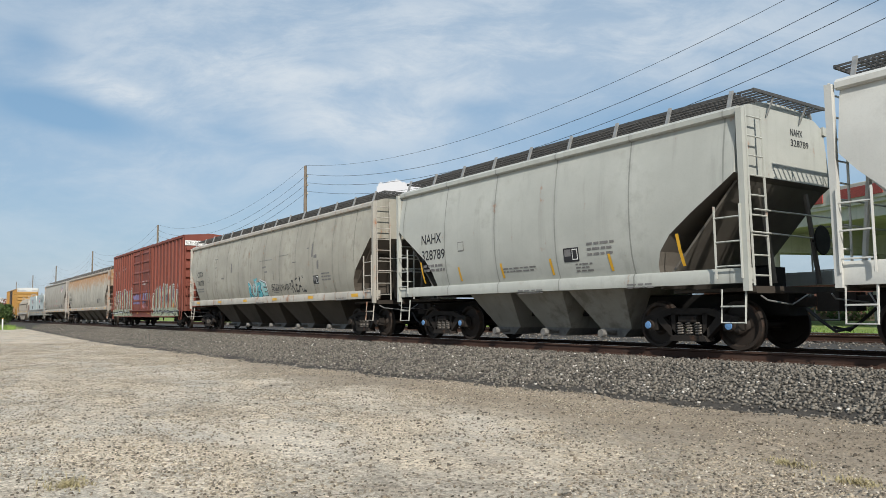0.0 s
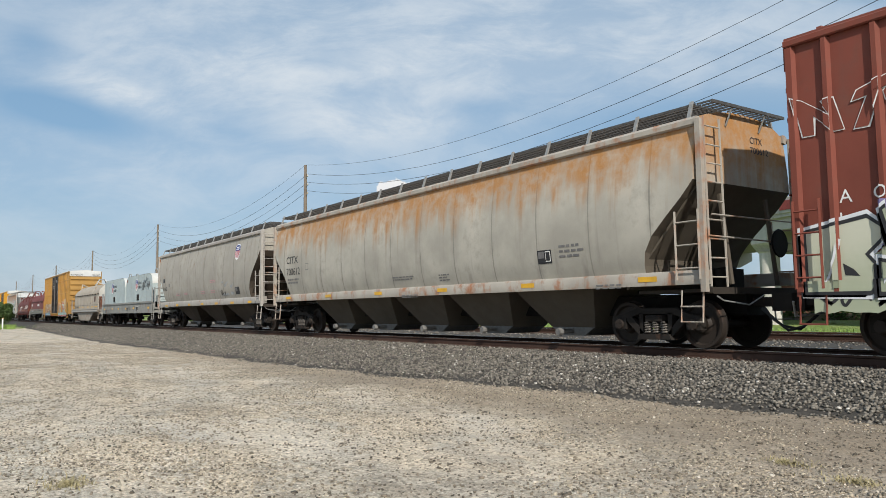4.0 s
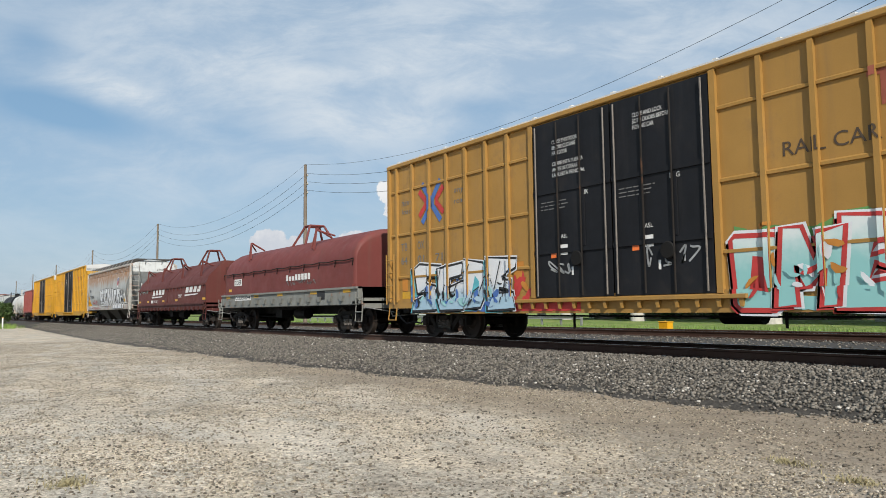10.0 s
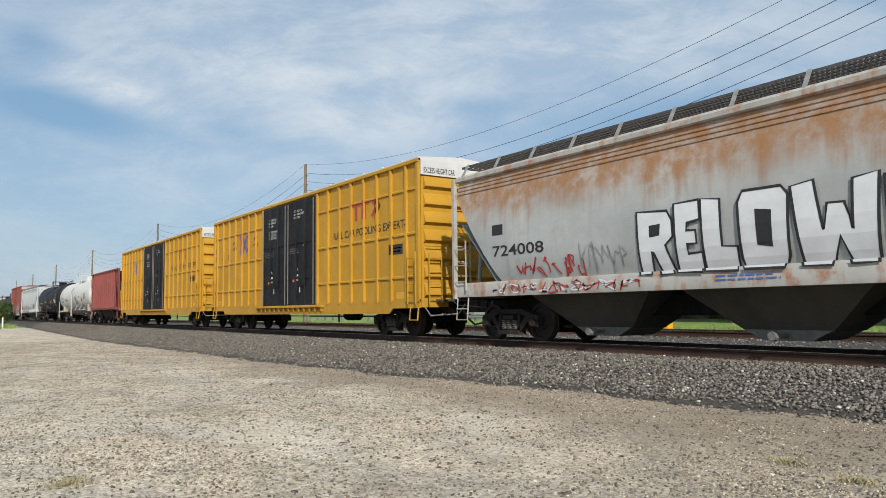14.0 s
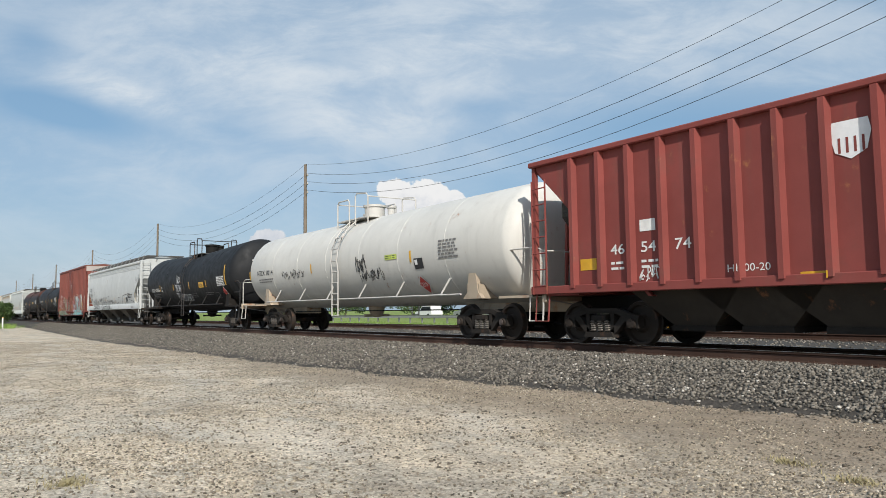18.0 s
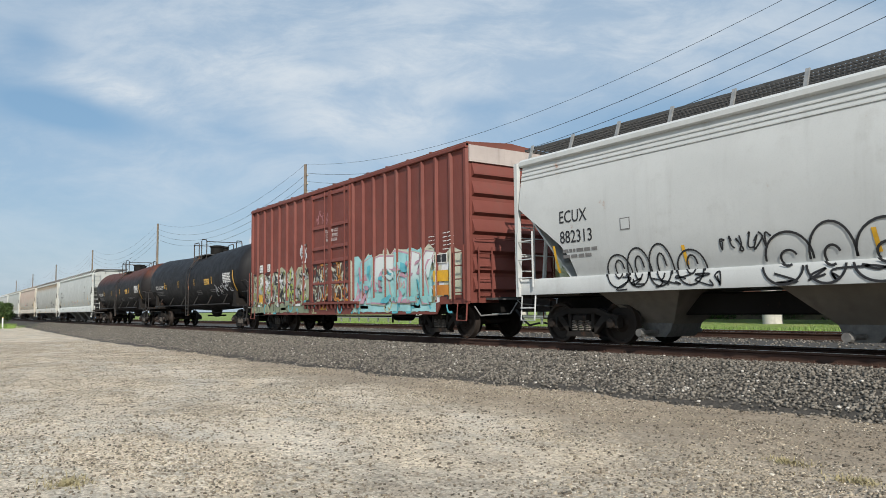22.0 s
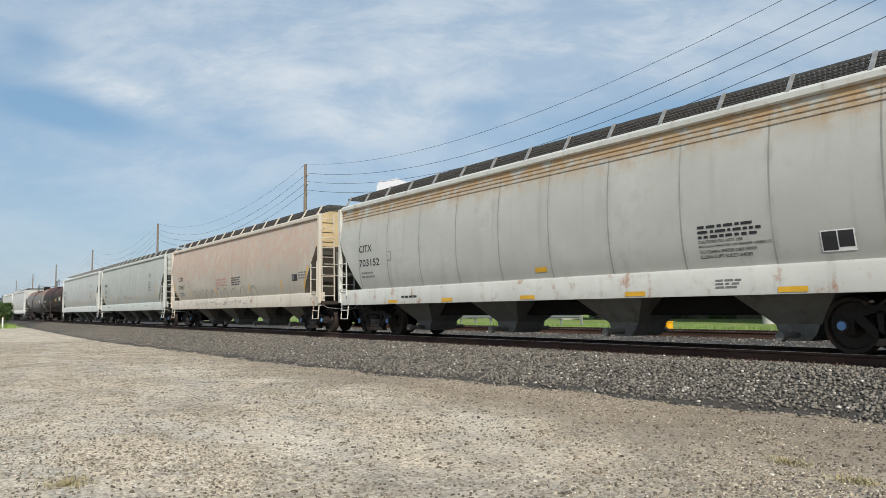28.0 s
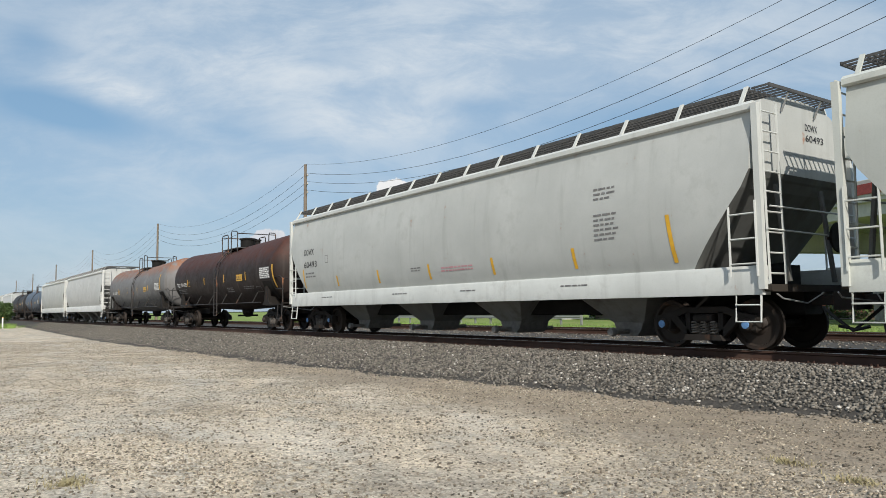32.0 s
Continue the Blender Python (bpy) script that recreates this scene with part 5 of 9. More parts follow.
def hopper_marks(side, sill, half, mark, number, dark=M_DKTXT, yellow=True, vertical=True, plate=True, wide=1.0, x=None):
    """The usual lettering: reporting mark at the rear, data at the front, yellow strips along the foot."""
    x0 = -half + 1.35 if x is None else x
    end_marks(side.car, half, mark, number)
    side.text(mark, x0, 2.62, 0.27, dark, wide * 0.95, 0.008)
    side.text(number, x0, 2.18, 0.27, dark, wide * 1.1, 0.008)
    side.bars(x0 + 0.05, 1.98, 1.0, 2, M_GRTXT, 0.07, 0.12, 3)
    side.block("data_plate", x0 + 1.7, x0 + 1.95, 2.32, 2.56, M_GRTXT, "small boxed data stencil")
    side.block("data_plate", x0 + 1.72, x0 + 1.93, 2.34, 2.54, side.coat, layer=1)
    side.bars(half - 3.6, 2.12, 0.75, 3, M_GRTXT, 0.05, 0.11, 8)
    if plate:
        side.block("inspection_plate", half - 4.3, half - 3.85, 1.80, 2.10, M_DKTXT, "black and white inspection stencil", 0)
        side.block("inspection_plate", half - 4.27, half - 4.08, 1.92, 2.07, M_GRTXT, "", 1)
        side.block("inspection_plate", half - 4.04, half - 3.88, 1.84, 2.07, M_WHTXT, "", 1)
        side.block("inspection_plate", half - 4.02, half - 3.90, 1.86, 2.05, M_DKTXT, "", 2)
    side.bars(-0.8, 1.75, 1.2, 2, M_GRTXT, 0.035, 0.07, 5)
    side.bars(1.6, 1.72, 0.5, 3, M_GRTXT, 0.035, 0.07, 6)
    if yellow:
        n = 6
        for i in range(n):
            a = -half + 1.3 + (2 * half - 2.6) * i / (n - 1)
            if vertical:
                h = 0.36 if 0 < i < n - 1 else 0.6
                side.block("reflector_strip", a, a + 0.07, 1.55, 1.55 + h, M_YEL, "yellow reflective strip", 0, -0.12)
            else:
                sill.block("reflector_strip", a - 0.2, a + 0.25, 1.28, 1.38, M_YEL, "yellow reflective strip")
    sill.bars(half - 2.6, 1.24, 0.7, 2, M_GRTXT, 0.03, 0.06, 9)
    sill.bars(-0.3, 1.22, 0.9, 2, M_GRTXT, 0.025, 0.06, 10)


# ---- boxcars ----
def boxcar(length, coat, label, height=5.1, door=(-2.6, 2.1), door_coat=None, ribs_left=6, ribs_right=8, bands=(2.0, 3.3, 4.55), end_top=None, door_style="plug", inset=1.9, low=0.98, mid_low=0.74, round_ribs=False, margin=(0.45, 0.45), step=2.6, door_rows=(), header=None):
    car = thing("boxcar", label, "boxcar", "cars of the train")
    half, Y = length / 2, 1.44
    door_coat, end_top = door_coat or coat, end_top or coat
    top = height - 0.12
    part("body", Shape().prism([(-Y, low + 0.12), (Y, low + 0.12), (Y, top - 0.05), (-Y, top - 0.05)], "x", -half + 0.10, half - 0.10), coat, car)
    roof = Shape().prism([(-Y - 0.06, top - 0.10), (Y + 0.06, top - 0.10), (Y + 0.06, top), (0, height), (-Y - 0.06, top)], "x", -half + 0.02, half - 0.02)
    roof_part = part("roof", roof, end_top, car)
    for i in range(int(length / 1.2)):
        x = -half + 0.6 + 1.2 * i
        part("roof_rib", Shape().prism([(-Y - 0.05, top + 0.002), (0, height + 0.002), (Y + 0.05, top + 0.002), (Y + 0.05, top + 0.035), (0, height + 0.035), (-Y - 0.05, top + 0.035)], "x", x - 0.04, x + 0.04), end_top, roof_part)
    strips = []
    for d in (-1, 1):
        side = part("side_panel", Shape().box(-half + 0.03, half - 0.03, min(d * Y, d * (Y + 0.012)), max(d * Y, d * (Y + 0.012)), low, top - 0.08), coat, car)
        part("top_chord", Shape().box(-half + 0.02, half - 0.02, min(d * Y, d * (Y + 0.10)), max(d * Y, d * (Y + 0.10)), top - 0.16, top - 0.04, 0.02), coat, car)
        part("side_sill", Shape().prism([(-half + 0.03, low + 0.22), (-half + 0.03, low - 0.02), (-half + step, low - 0.02), (-half + step + 0.2, mid_low), (half - step - 0.2, mid_low), (half - step, low - 0.02), (half - 0.03, low - 0.02), (half - 0.03, low + 0.22)], "y", d * (Y + 0.012), d * (Y + 0.06)), coat, car)
        places = [(-half + 0.03 + 0.06, 0.06)] + [(-half + margin[0] + (door[0] - 0.07 + half - margin[0]) * i / ribs_left, 0.045) for i in range(ribs_left)] + [(door[0] - 0.07, 0.06)]
        places += [(door[1] + 0.07, 0.06)] + [(door[1] + 0.07 + (half - margin[1] - door[1] - 0.07) * (i + 1) / ribs_right, 0.045) for i in range(ribs_right)] + [(half - 0.09, 0.06)]
        for x, wd in places:
            if round_ribs:
                s = Shape().prism([(x - wd - 0.03, d * (Y + 0.012)), (x - wd + 0.01, d * (Y + 0.085)), (x + wd - 0.01, d * (Y + 0.085)), (x + wd + 0.03, d * (Y + 0.012))], "z", low + 0.05, top - 0.17)
            else:
                s = Shape().box(x - wd, x + wd, min(d * (Y + 0.012), d * (Y + 0.09)), max(d * (Y + 0.012), d * (Y + 0.09)), low + 0.16, top - 0.17)
            part("side_post", s, coat, side)
            if d < 0:
                strips.append((x - wd, x + wd, Y + (0.085 if round_ribs else 0.09)))
        for z in bands:
            for a, b in ((-half + 0.2, door[0] - 0.1), (door[1] + 0.1, half - 0.2)):
                part("side_band", Shape().prism([(d * (Y + 0.012), z - 0.04), (d * (Y + 0.05), z - 0.03), (d * (Y + 0.05), z + 0.02), (d * (Y + 0.012), z + 0.05)], "x", a, b), coat, side)
        # doors
        mid = (door[0] + door[1]) / 2
        leaves = ((door[0], mid), (mid, door[1]))
        for a, b in leaves:
            leaf = part("door", Shape().box(a + 0.02, b - 0.02, min(d * (Y + 0.02), d * (Y + 0.07)), max(d * (Y + 0.02), d * (Y + 0.07)), low + 0.16, top - 0.2, 0.01), door_coat, car, "sliding door leaf")
            if door_style == "plug":
                for i in range(4):
                    x = a + 0.14 + (b - a - 0.28) * i / 3
                    part("lock_rod", Shape().tube([(x, d * (Y + 0.12), low + 0.2), (x, d * (Y + 0.12), top - 0.26)], 0.020, 6), M_TRUCK if i % 3 else M_SPRING, leaf)
                for z in (2.05, 3.4):
                    part("door_band", Shape().box(a + 0.03, b - 0.03, min(d * (Y + 0.07), d * (Y + 0.10)), max(d * (Y + 0.07), d * (Y + 0.10)), z - 0.05, z + 0.05), door_coat, leaf)
                for x in (a + (b - a) * 0.33, a + (b - a) * 0.66):
                    part("door_rib", Shape().box(x - 0.05, x + 0.05, min(d * (Y + 0.07), d * (Y + 0.095)), max(d * (Y + 0.07), d * (Y + 0.095)), 2.12, 3.32), door_coat, leaf)
                part("door_handle", Shape().lathe([(Y + 0.1, 0.16), (Y + 0.13, 0.17), (Y + 0.15, 0.15)] if d > 0 else [(-Y - 0.1, 0.16), (-Y - 0.13, 0.17), (-Y - 0.15, 0.15)], 14, ((a + b) / 2 + 0.2, 0, 1.85), "y"), M_BLACK, leaf)
            else:
                for z in door_rows:
                    part("door_corrugation", Shape().prism([(d * (Y + 0.07), z - 0.05), (d * (Y + 0.12), z - 0.04), (d * (Y + 0.12), z + 0.0), (d * (Y + 0.07), z + 0.09)], "x", a + 0.06, b - 0.06), door_coat, leaf)
                for x in (a + 0.06, b - 0.06):
                    part("door_post", Shape().box(x - 0.05, x + 0.05, min(d * (Y + 0.07), d * (Y + 0.13)), max(d * (Y + 0.07), d * (Y + 0.13)), low + 0.16, top - 0.2), door_coat, leaf)
                part("lock_rod", Shape().tube([(b - 0.3, d * (Y + 0.16), low + 0.1), (b - 0.3, d * (Y + 0.16), top - 0.2)], 0.022, 6), door_coat, leaf)
        rail_part = part("door_track", Shape().box(door[0] - 0.6, door[1] + 0.6, min(d * (Y + 0.03), d * (Y + 0.17)), max(d * (Y + 0.03), d * (Y + 0.17)), low + 0.06, low + 0.14, 0.01), coat, car)
        lug = Shape().prism([(-0.05, low + 0.06), (0.05, low + 0.06), (0.02, low - 0.08), (-0.02, low - 0.08)], "y", d * (Y + 0.06), d * (Y + 0.14)).mesh("track_bracket", coat)
        for i in range(14):
            part("track_bracket", lug, coat, rail_part, at=pose(door[0] - 0.5 + (door[1] - door[0] + 1.0) * i / 13, 0, 0))
        for e in (-1, 1):
            s = Shape()
            ladder(s, (e * (half - 0.08), d * (Y + 0.16), low + 0.1), (e * (half - 0.08), d * (Y + 0.16), 2.45), (-e * 0.42, 0, 0), 4)
            s.tube([(e * (half - 0.5), d * (Y + 0.06), low), (e * (half - 0.5), d * (Y + 0.1), 0.5), (e * (half - 0.08), d * (Y + 0.1), 0.5), (e * (half - 0.08), d * (Y + 0.06), low)], 0.022, 5)
            part("side_ladder", s, coat, car, "grab irons and stirrup step")
    for e in (-1, 1):
        end = part("end_wall", Shape().box(min(e * (half - 0.10), e * (half - 0.03)), max(e * (half - 0.10), e * (half - 0.03)), -Y + 0.02, Y - 0.02, low, top - 0.1), coat, car)
        n = 7
        for i in range(n):
            z = low + 0.42 + (top - low - 1.2) * i / (n - 1)
            part("end_corrugation", Shape().prism([(e * (half - 0.03), z - 0.15), (e * (half + 0.075), z - 0.07), (e * (half + 0.075), z - 0.01), (e * (half - 0.03), z + 0.26)], "y", -Y + 0.1, Y - 0.1), coat, end)
        part("end_header", Shape().box(min(e * (half - 0.03), e * (half + 0.03)), max(e * (half - 0.03), e * (half + 0.03)), -Y, Y, top - 0.52, top - 0.08), header or end_top, end, "pale painted band across the top of the end")
        s = ladder(Shape(), (e * (half + 0.12), -Y + 0.18, low + 0.1), (e * (half + 0.12), -Y + 0.18, 2.4), (0, 0.44, 0), 4)
        part("end_ladder", s, coat, car)
        part("crossover_step", Shape().box(min(e * half, e * (half + 0.28)), max(e * half, e * (half + 0.28)), -0.95, 0.95, 1.02, 1.08), M_GRATE, car)
        part("hand_rail", Shape().tube([(e * (half + 0.1), -Y + 0.1, 2.6), (e * (half + 0.12), 0, 2.62), (e * (half + 0.1), Y - 0.1, 2.6)], 0.018, 5), coat, car)
        part("cut_lever", Shape().tube([(e * (half + 0.1), -1.4, 0.86), (e * (half + 0.16), -1.25, 0.62), (e * (half + 0.2), -0.3, 0.66), (e * (half + 0.25), -0.1, 0.95)], 0.02, 5), M_GALV, car)
        part("end_sill", Shape().box(min(e * (half - 0.3), e * (half + 0.05)), max(e * (half - 0.3), e * (half + 0.05)), -0.5, 0.5, 0.7, 1.1, 0.03), M_BLACK, car)
    part("brake_wheel", Shape().lathe([(half + 0.2, 0.24), (half + 0.22, 0.27), (half + 0.24, 0.24)], 18, (0, 0.25, 2.15), "x").box(half - 0.02, half + 0.16, 0.05, 0.45, 1.85, 2.35), coat, car)
    part("centre_sill", Shape().box(-half + 0.2, half - 0.2, -0.32, 0.32, 0.68, low + 0.1, 0.03), M_BLACK, car)
    part("underframe", Shape().box(-half + 2.9, half - 2.9, -1.2, 1.2, 0.86, low + 0.05), M_BLACK, car)
    part("brake_rigging", Shape().tube([(-half + 3.2, -0.6, 0.62), (half - 3.4, -0.6, 0.58)], 0.02, 5).lathe([(-0.4, 0.2), (0.5, 0.2)], 12, (1.2, 0.6, 0.62), "x").tube([(-2, -0.9, 0.72), (-2, -0.9, 0.35)], 0.03).tube([(3, -0.9, 0.72), (3, -0.9, 0.4)], 0.03), M_BLACK, car)
    for x in (-half + inset, half - inset):
        truck(car, x)
    ends(car, half + 0.15)
    side = Side(car, lambda z: Y + 0.012, strips)
    side.levels, side.low_face, side.rib_low = (low + 0.22,), Y + 0.06, low + 0.16
    side.coat = coat
    side.door = Side(car, lambda z: Y + 0.07)
    side.sill = Side(car, lambda z: Y + 0.06)
    return car, side


# ---- tank cars ----
def tank_car(length, tank_len, coat, label, radius=1.52, centre=2.42, frame=None, rail=None, light=False, caps="cap_brown", platform=0.0, inset=2.5, bend=0.0):
    """A tank car; length over the end platforms, tank_len over the heads."""
    car = thing("tank_car", label, "tank car", "cars of the train")
    frame, rail = frame or coat, rail or coat
    half, t = length / 2, tank_len / 2
    prof = [(-t + 0.62 * (1 - math.cos(math.pi / 2 * i / 8)), max(0.02, radius * math.sin(math.pi / 2 * i / 8))) for i in range(9)]
    prof += [(-t + 0.62 + (tank_len - 1.24) * i / 8, radius) for i in range(1, 8)]
    prof += [(-p[0], p[1]) for p in prof[8::-1]]
    shell = Shape().lathe(prof, 48, (0, 0, centre), "x")
    shell.v = [(x, y, z + bend * abs(x)) for x, y, z in shell.v]
    tank = part("tank", shell, coat, car)
    for i in range(1, 7):
        x = -t + 0.62 + (tank_len - 1.24) * i / 7
        part("weld_seam", Shape().lathe([(x - 0.02, radius - 0.01), (x - 0.012, radius + 0.006), (x + 0.012, radius + 0.006), (x + 0.02, radius - 0.01)], 40, (0, 0, centre + bend * abs(x)), "x"), coat, tank)
    for e in (-1, 1):
        x = e * (half - inset)
        part("stub_sill", Shape().box(min(e * (half - inset - 1.6), e * half), max(e * (half - inset - 1.6), e * half), -0.32, 0.32, 0.70, 1.04, 0.03), frame, car)
        part("saddle", Shape().prism([(-1.32, 1.06), (1.32, 1.06), (1.34, 1.44), (0.95, 1.39), (0.5, 1.02), (-0.5, 1.02), (-0.95, 1.39), (-1.34, 1.44)], "x", x - 0.26, x + 0.26), frame, car, "bolster cradle under the tank")
        for d in (-1, 1):
            part("saddle_plate", Shape().prism([(x - 0.40, 1.06), (x + 0.40, 1.06), (x + 0.24, 1.22), (x + 0.10, 1.95), (x - 0.10, 1.95), (x - 0.22, 1.22)], "y", d * 1.24, d * 1.36), frame, car, "tapered plate that holds the tank")
        for d in (-1, 1) if not light else ():
            wrap = Shape().sheet([[(e * (t - 1.75 + 0.14 * i), d * (radius + 0.02) * math.cos(a), centre + bend * t - (radius + 0.02) * math.sin(a)) for a in [0.35 + 0.085 * j for j in range(12)]] for i in range(8)])
            part("wear_plate", wrap, frame, car, "rust-stained plate welded under the tank end")
        part("end_platform", Shape().box(min(e * (half - 1.7), e * half), max(e * (half - 1.7), e * half), -1.42, 1.42, 1.04, 1.10).box(min(e * (half - 0.12), e * half), max(e * (half - 0.12), e * half), -1.45, 1.45, 0.94, 1.16), frame, car)
        s = Shape()
        for d in (-1, 1):
            s.tube([(e * (half - 0.1), d * 1.4, 1.1), (e * (half - 0.1), d * 1.4, 2.1), (e * (half - 0.35), d * 1.4, 2.2), (e * (half - 1.5), d * 1.42, 2.2)], 0.022, 6)
            s.tube([(e * (half - 0.05), d * 1.4, 1.7), (e * (half - 0.8), d * 1.42, 1.7)], 0.018, 5) if not light else None
            s.tube([(e * (half - 0.55), d * 1.42, 1.05), (e * (half - 0.55), d * 1.46, 0.5), (e * (half - 0.1), d * 1.46, 0.5), (e * (half - 0.1), d * 1.42, 1.05)], 0.022, 5)
        s.tube([(e * (half - 0.1), -1.4, 2.1), (e * (half - 0.1), 1.4, 2.1)], 0.02, 5)
        part("end_railing", s, rail, car)
        part("cut_lever", Shape().tube([(e * (half + 0.08), -1.45, 0.98), (e * (half + 0.1), -0.3, 0.82), (e * (half + 0.15), -0.1, 1.0)], 0.014, 5), M_GALV, car)
    for d in (-1, 1):
        s = Shape().tube([(-half + inset + 0.3, d * 1.50, 1.18), (half - inset - 0.3, d * 1.50, 1.18)], 0.026, 6)
        part("side_rail", s, rail, car, "long hand rail along the foot of the tank")
        n = 6
        for i in range(n):
            x = -half + inset + 1.2 + (length - 2 * inset - 2.4) * i / (n - 1)
            part("rail_bracket", Shape().tube([(x - 0.03, d * 1.49, 1.18), (x + 0.20, d * 1.34, 1.62)], 0.028, 6), rail, car)
        pts = [(0, d * 1.62, 0.62), (0, d * 1.62, 2.1)] + [(0, d * (radius + 0.12) * math.cos(a), centre + (radius + 0.12) * math.sin(a)) for a in (0.0, 0.25, 0.5, 0.75, 1.0, 1.15)]
        s = Shape()
        for dx in (-0.22, 0.22):
            s.tube([(p[0] + platform + dx, p[1], p[2]) for p in pts], 0.024, 5)
        for i in range(len(pts) - 1):
            a, b = Vector(pts[i]), Vector(pts[i + 1])
            k = max(1, int((b - a).length / 0.36))
            for j in range(k):
                p = a + (b - a) * (j / k)
                s.tube([(platform - 0.22, p.y, p.z), (platform + 0.22, p.y, p.z)], 0.017, 5)
        part("tank_ladder", s, rail, car)
    # the manway, its platform and railing
    top = centre + radius
    part("top_platform", Shape().box(platform - 1.15, platform + 1.15, -0.95, -0.45, top - 0.10, top - 0.06).box(platform - 1.15, platform + 1.15, 0.45, 0.95, top - 0.10, top - 0.06).box(platform - 1.15, platform - 0.85, -0.45, 0.45, top + 0.03, top + 0.06), M_GRATE if not light else rail, car)
    s = Shape()
    for d in (-1, 1):
        s.tube([(platform - 1.1, d * 0.95, top - 0.35), (platform - 1.1, d * 0.95, top + 0.56), (platform - 1.0, d * 0.95, top + 0.64), (platform - 0.3, d * 0.95, top + 0.64), (platform - 0.22, d * 0.95, top + 0.55), (platform - 0.22, d * 0.95, top - 0.3)], 0.026, 6)
        s.tube([(platform + 0.22, d * 0.95, top - 0.3), (platform + 0.22, d * 0.95, top + 0.70), (platform + 0.32, d * 0.95, top + 0.78), (platform + 1.0, d * 0.95, top + 0.70), (platform + 1.1, d * 0.95, top + 0.60), (platform + 1.1, d * 0.95, top - 0.35)], 0.026, 6)
    s.tube([(platform - 1.1, -0.95, top + 0.56), (platform - 1.1, 0.95, top + 0.56)], 0.022, 5).tube([(platform + 1.1, -0.95, top + 0.60), (platform + 1.1, 0.95, top + 0.60)], 0.022, 5)
    part("platform_railing", s, rail, car)
    part("manway", Shape().lathe([(top - 0.1, 0.36), (top + 0.40, 0.36), (top + 0.41, 0.41), (top + 0.48, 0.41), (top + 0.52, 0.2)], 20, (platform - 0.1, 0, 0), "z"), rail if light else M_BLACK, car)
    part("valve", Shape().lathe([(top - 0.1, 0.13), (top + 0.3, 0.13), (top + 0.31, 0.18), (top + 0.38, 0.18)], 14, (platform + 0.7, 0.2, 0), "z"), rail if light else M_BLACK, car)
    part("valve", Shape().lathe([(top - 0.1, 0.10), (top + 0.2, 0.10), (top + 0.21, 0.14), (top + 0.27, 0.14)], 14, (platform - 0.85, 0.1, 0), "z"), rail if light else M_BLACK, car)
    part("bottom_outlet", Shape().lathe([(0.55, 0.12), (0.7, 0.25), (0.95, 0.3)], 14, (platform, 0, 0), "z").tube([(platform, -0.5, 0.62), (platform, 0.5, 0.62)], 0.05), frame, car)
    part("brake_cylinder", Shape().lathe([(-0.4, 0.18), (0.4, 0.2), (0.5, 0.1)], 12, (half - inset - 1.8, 0.3, 0.85), "x").tube([(-half + inset + 1, -0.5, 0.78), (half - inset - 1, -0.5, 0.78)], 0.02), M_BLACK, car)
    for x in (-half + inset, half - inset):
        truck(car, x, caps)
    ends(car, half)

    def face(z):
        return math.sqrt(max(0.04, radius ** 2 - (z - centre) ** 2))
    side = Side(car, face, lift=0.014)
    side.bend = bend
    side.coat = coat
    return car, side


# ---- coil cars ----
def coil_hood(car, x0, x1, profile, coat, end_coat=None, rear_round=0.0, front_round=0.0, sink=0.62):
    """A hood over the coils: a profile of (y, z) from the foot of one side to the other."""
    foot = profile[0][1]

    def drawn(k):
        # the section drawn in towards a rounded end
        return [(y * (1 - 0.06 * k), z if z < 2.5 else 2.5 + (z - 2.5) * (1 - sink * k)) for y, z in profile]
    rows, closing = [], []
    stations = [(x0, 0.0), (x1, 0.0)]
    if rear_round:
        stations = [(x0 + rear_round * (1 - math.cos(math.pi / 2 * i / 7)), 1 - math.sin(math.pi / 2 * i / 7)) for i in range(8)] + stations[1:]
    if front_round:
        stations = stations[:-1] + [(x1 - front_round * (1 - math.cos(math.pi / 2 * i / 7)), 1 - math.sin(math.pi / 2 * i / 7)) for i in range(7, -1, -1)]
    for x, k in stations:
        rows.append([(x, y, z) for y, z in drawn(k)])
    hood = part("hood", Shape().sheet(rows), coat, car)
    for (x, k), d in ((stations[0], 0.03), (stations[-1], -0.03)):
        part("hood_end", Shape().prism(drawn(k), "x", x - 0.001 if d > 0 else x + d, x + d if d > 0 else x + 0.001), end_coat or coat, hood)
    return hood


def arch(foot, knee, top, half_w=1.45, n=12):
    """Straight sides to the knee, then an arch."""
    pts = [(-half_w, foot), (-half_w, knee)]
    pts += [(-half_w * math.cos(math.pi * i / n), knee + (top - knee) * math.sin(math.pi * i / n)) for i in range(1, n)]
    return pts + [(half_w, knee), (half_w, foot)]


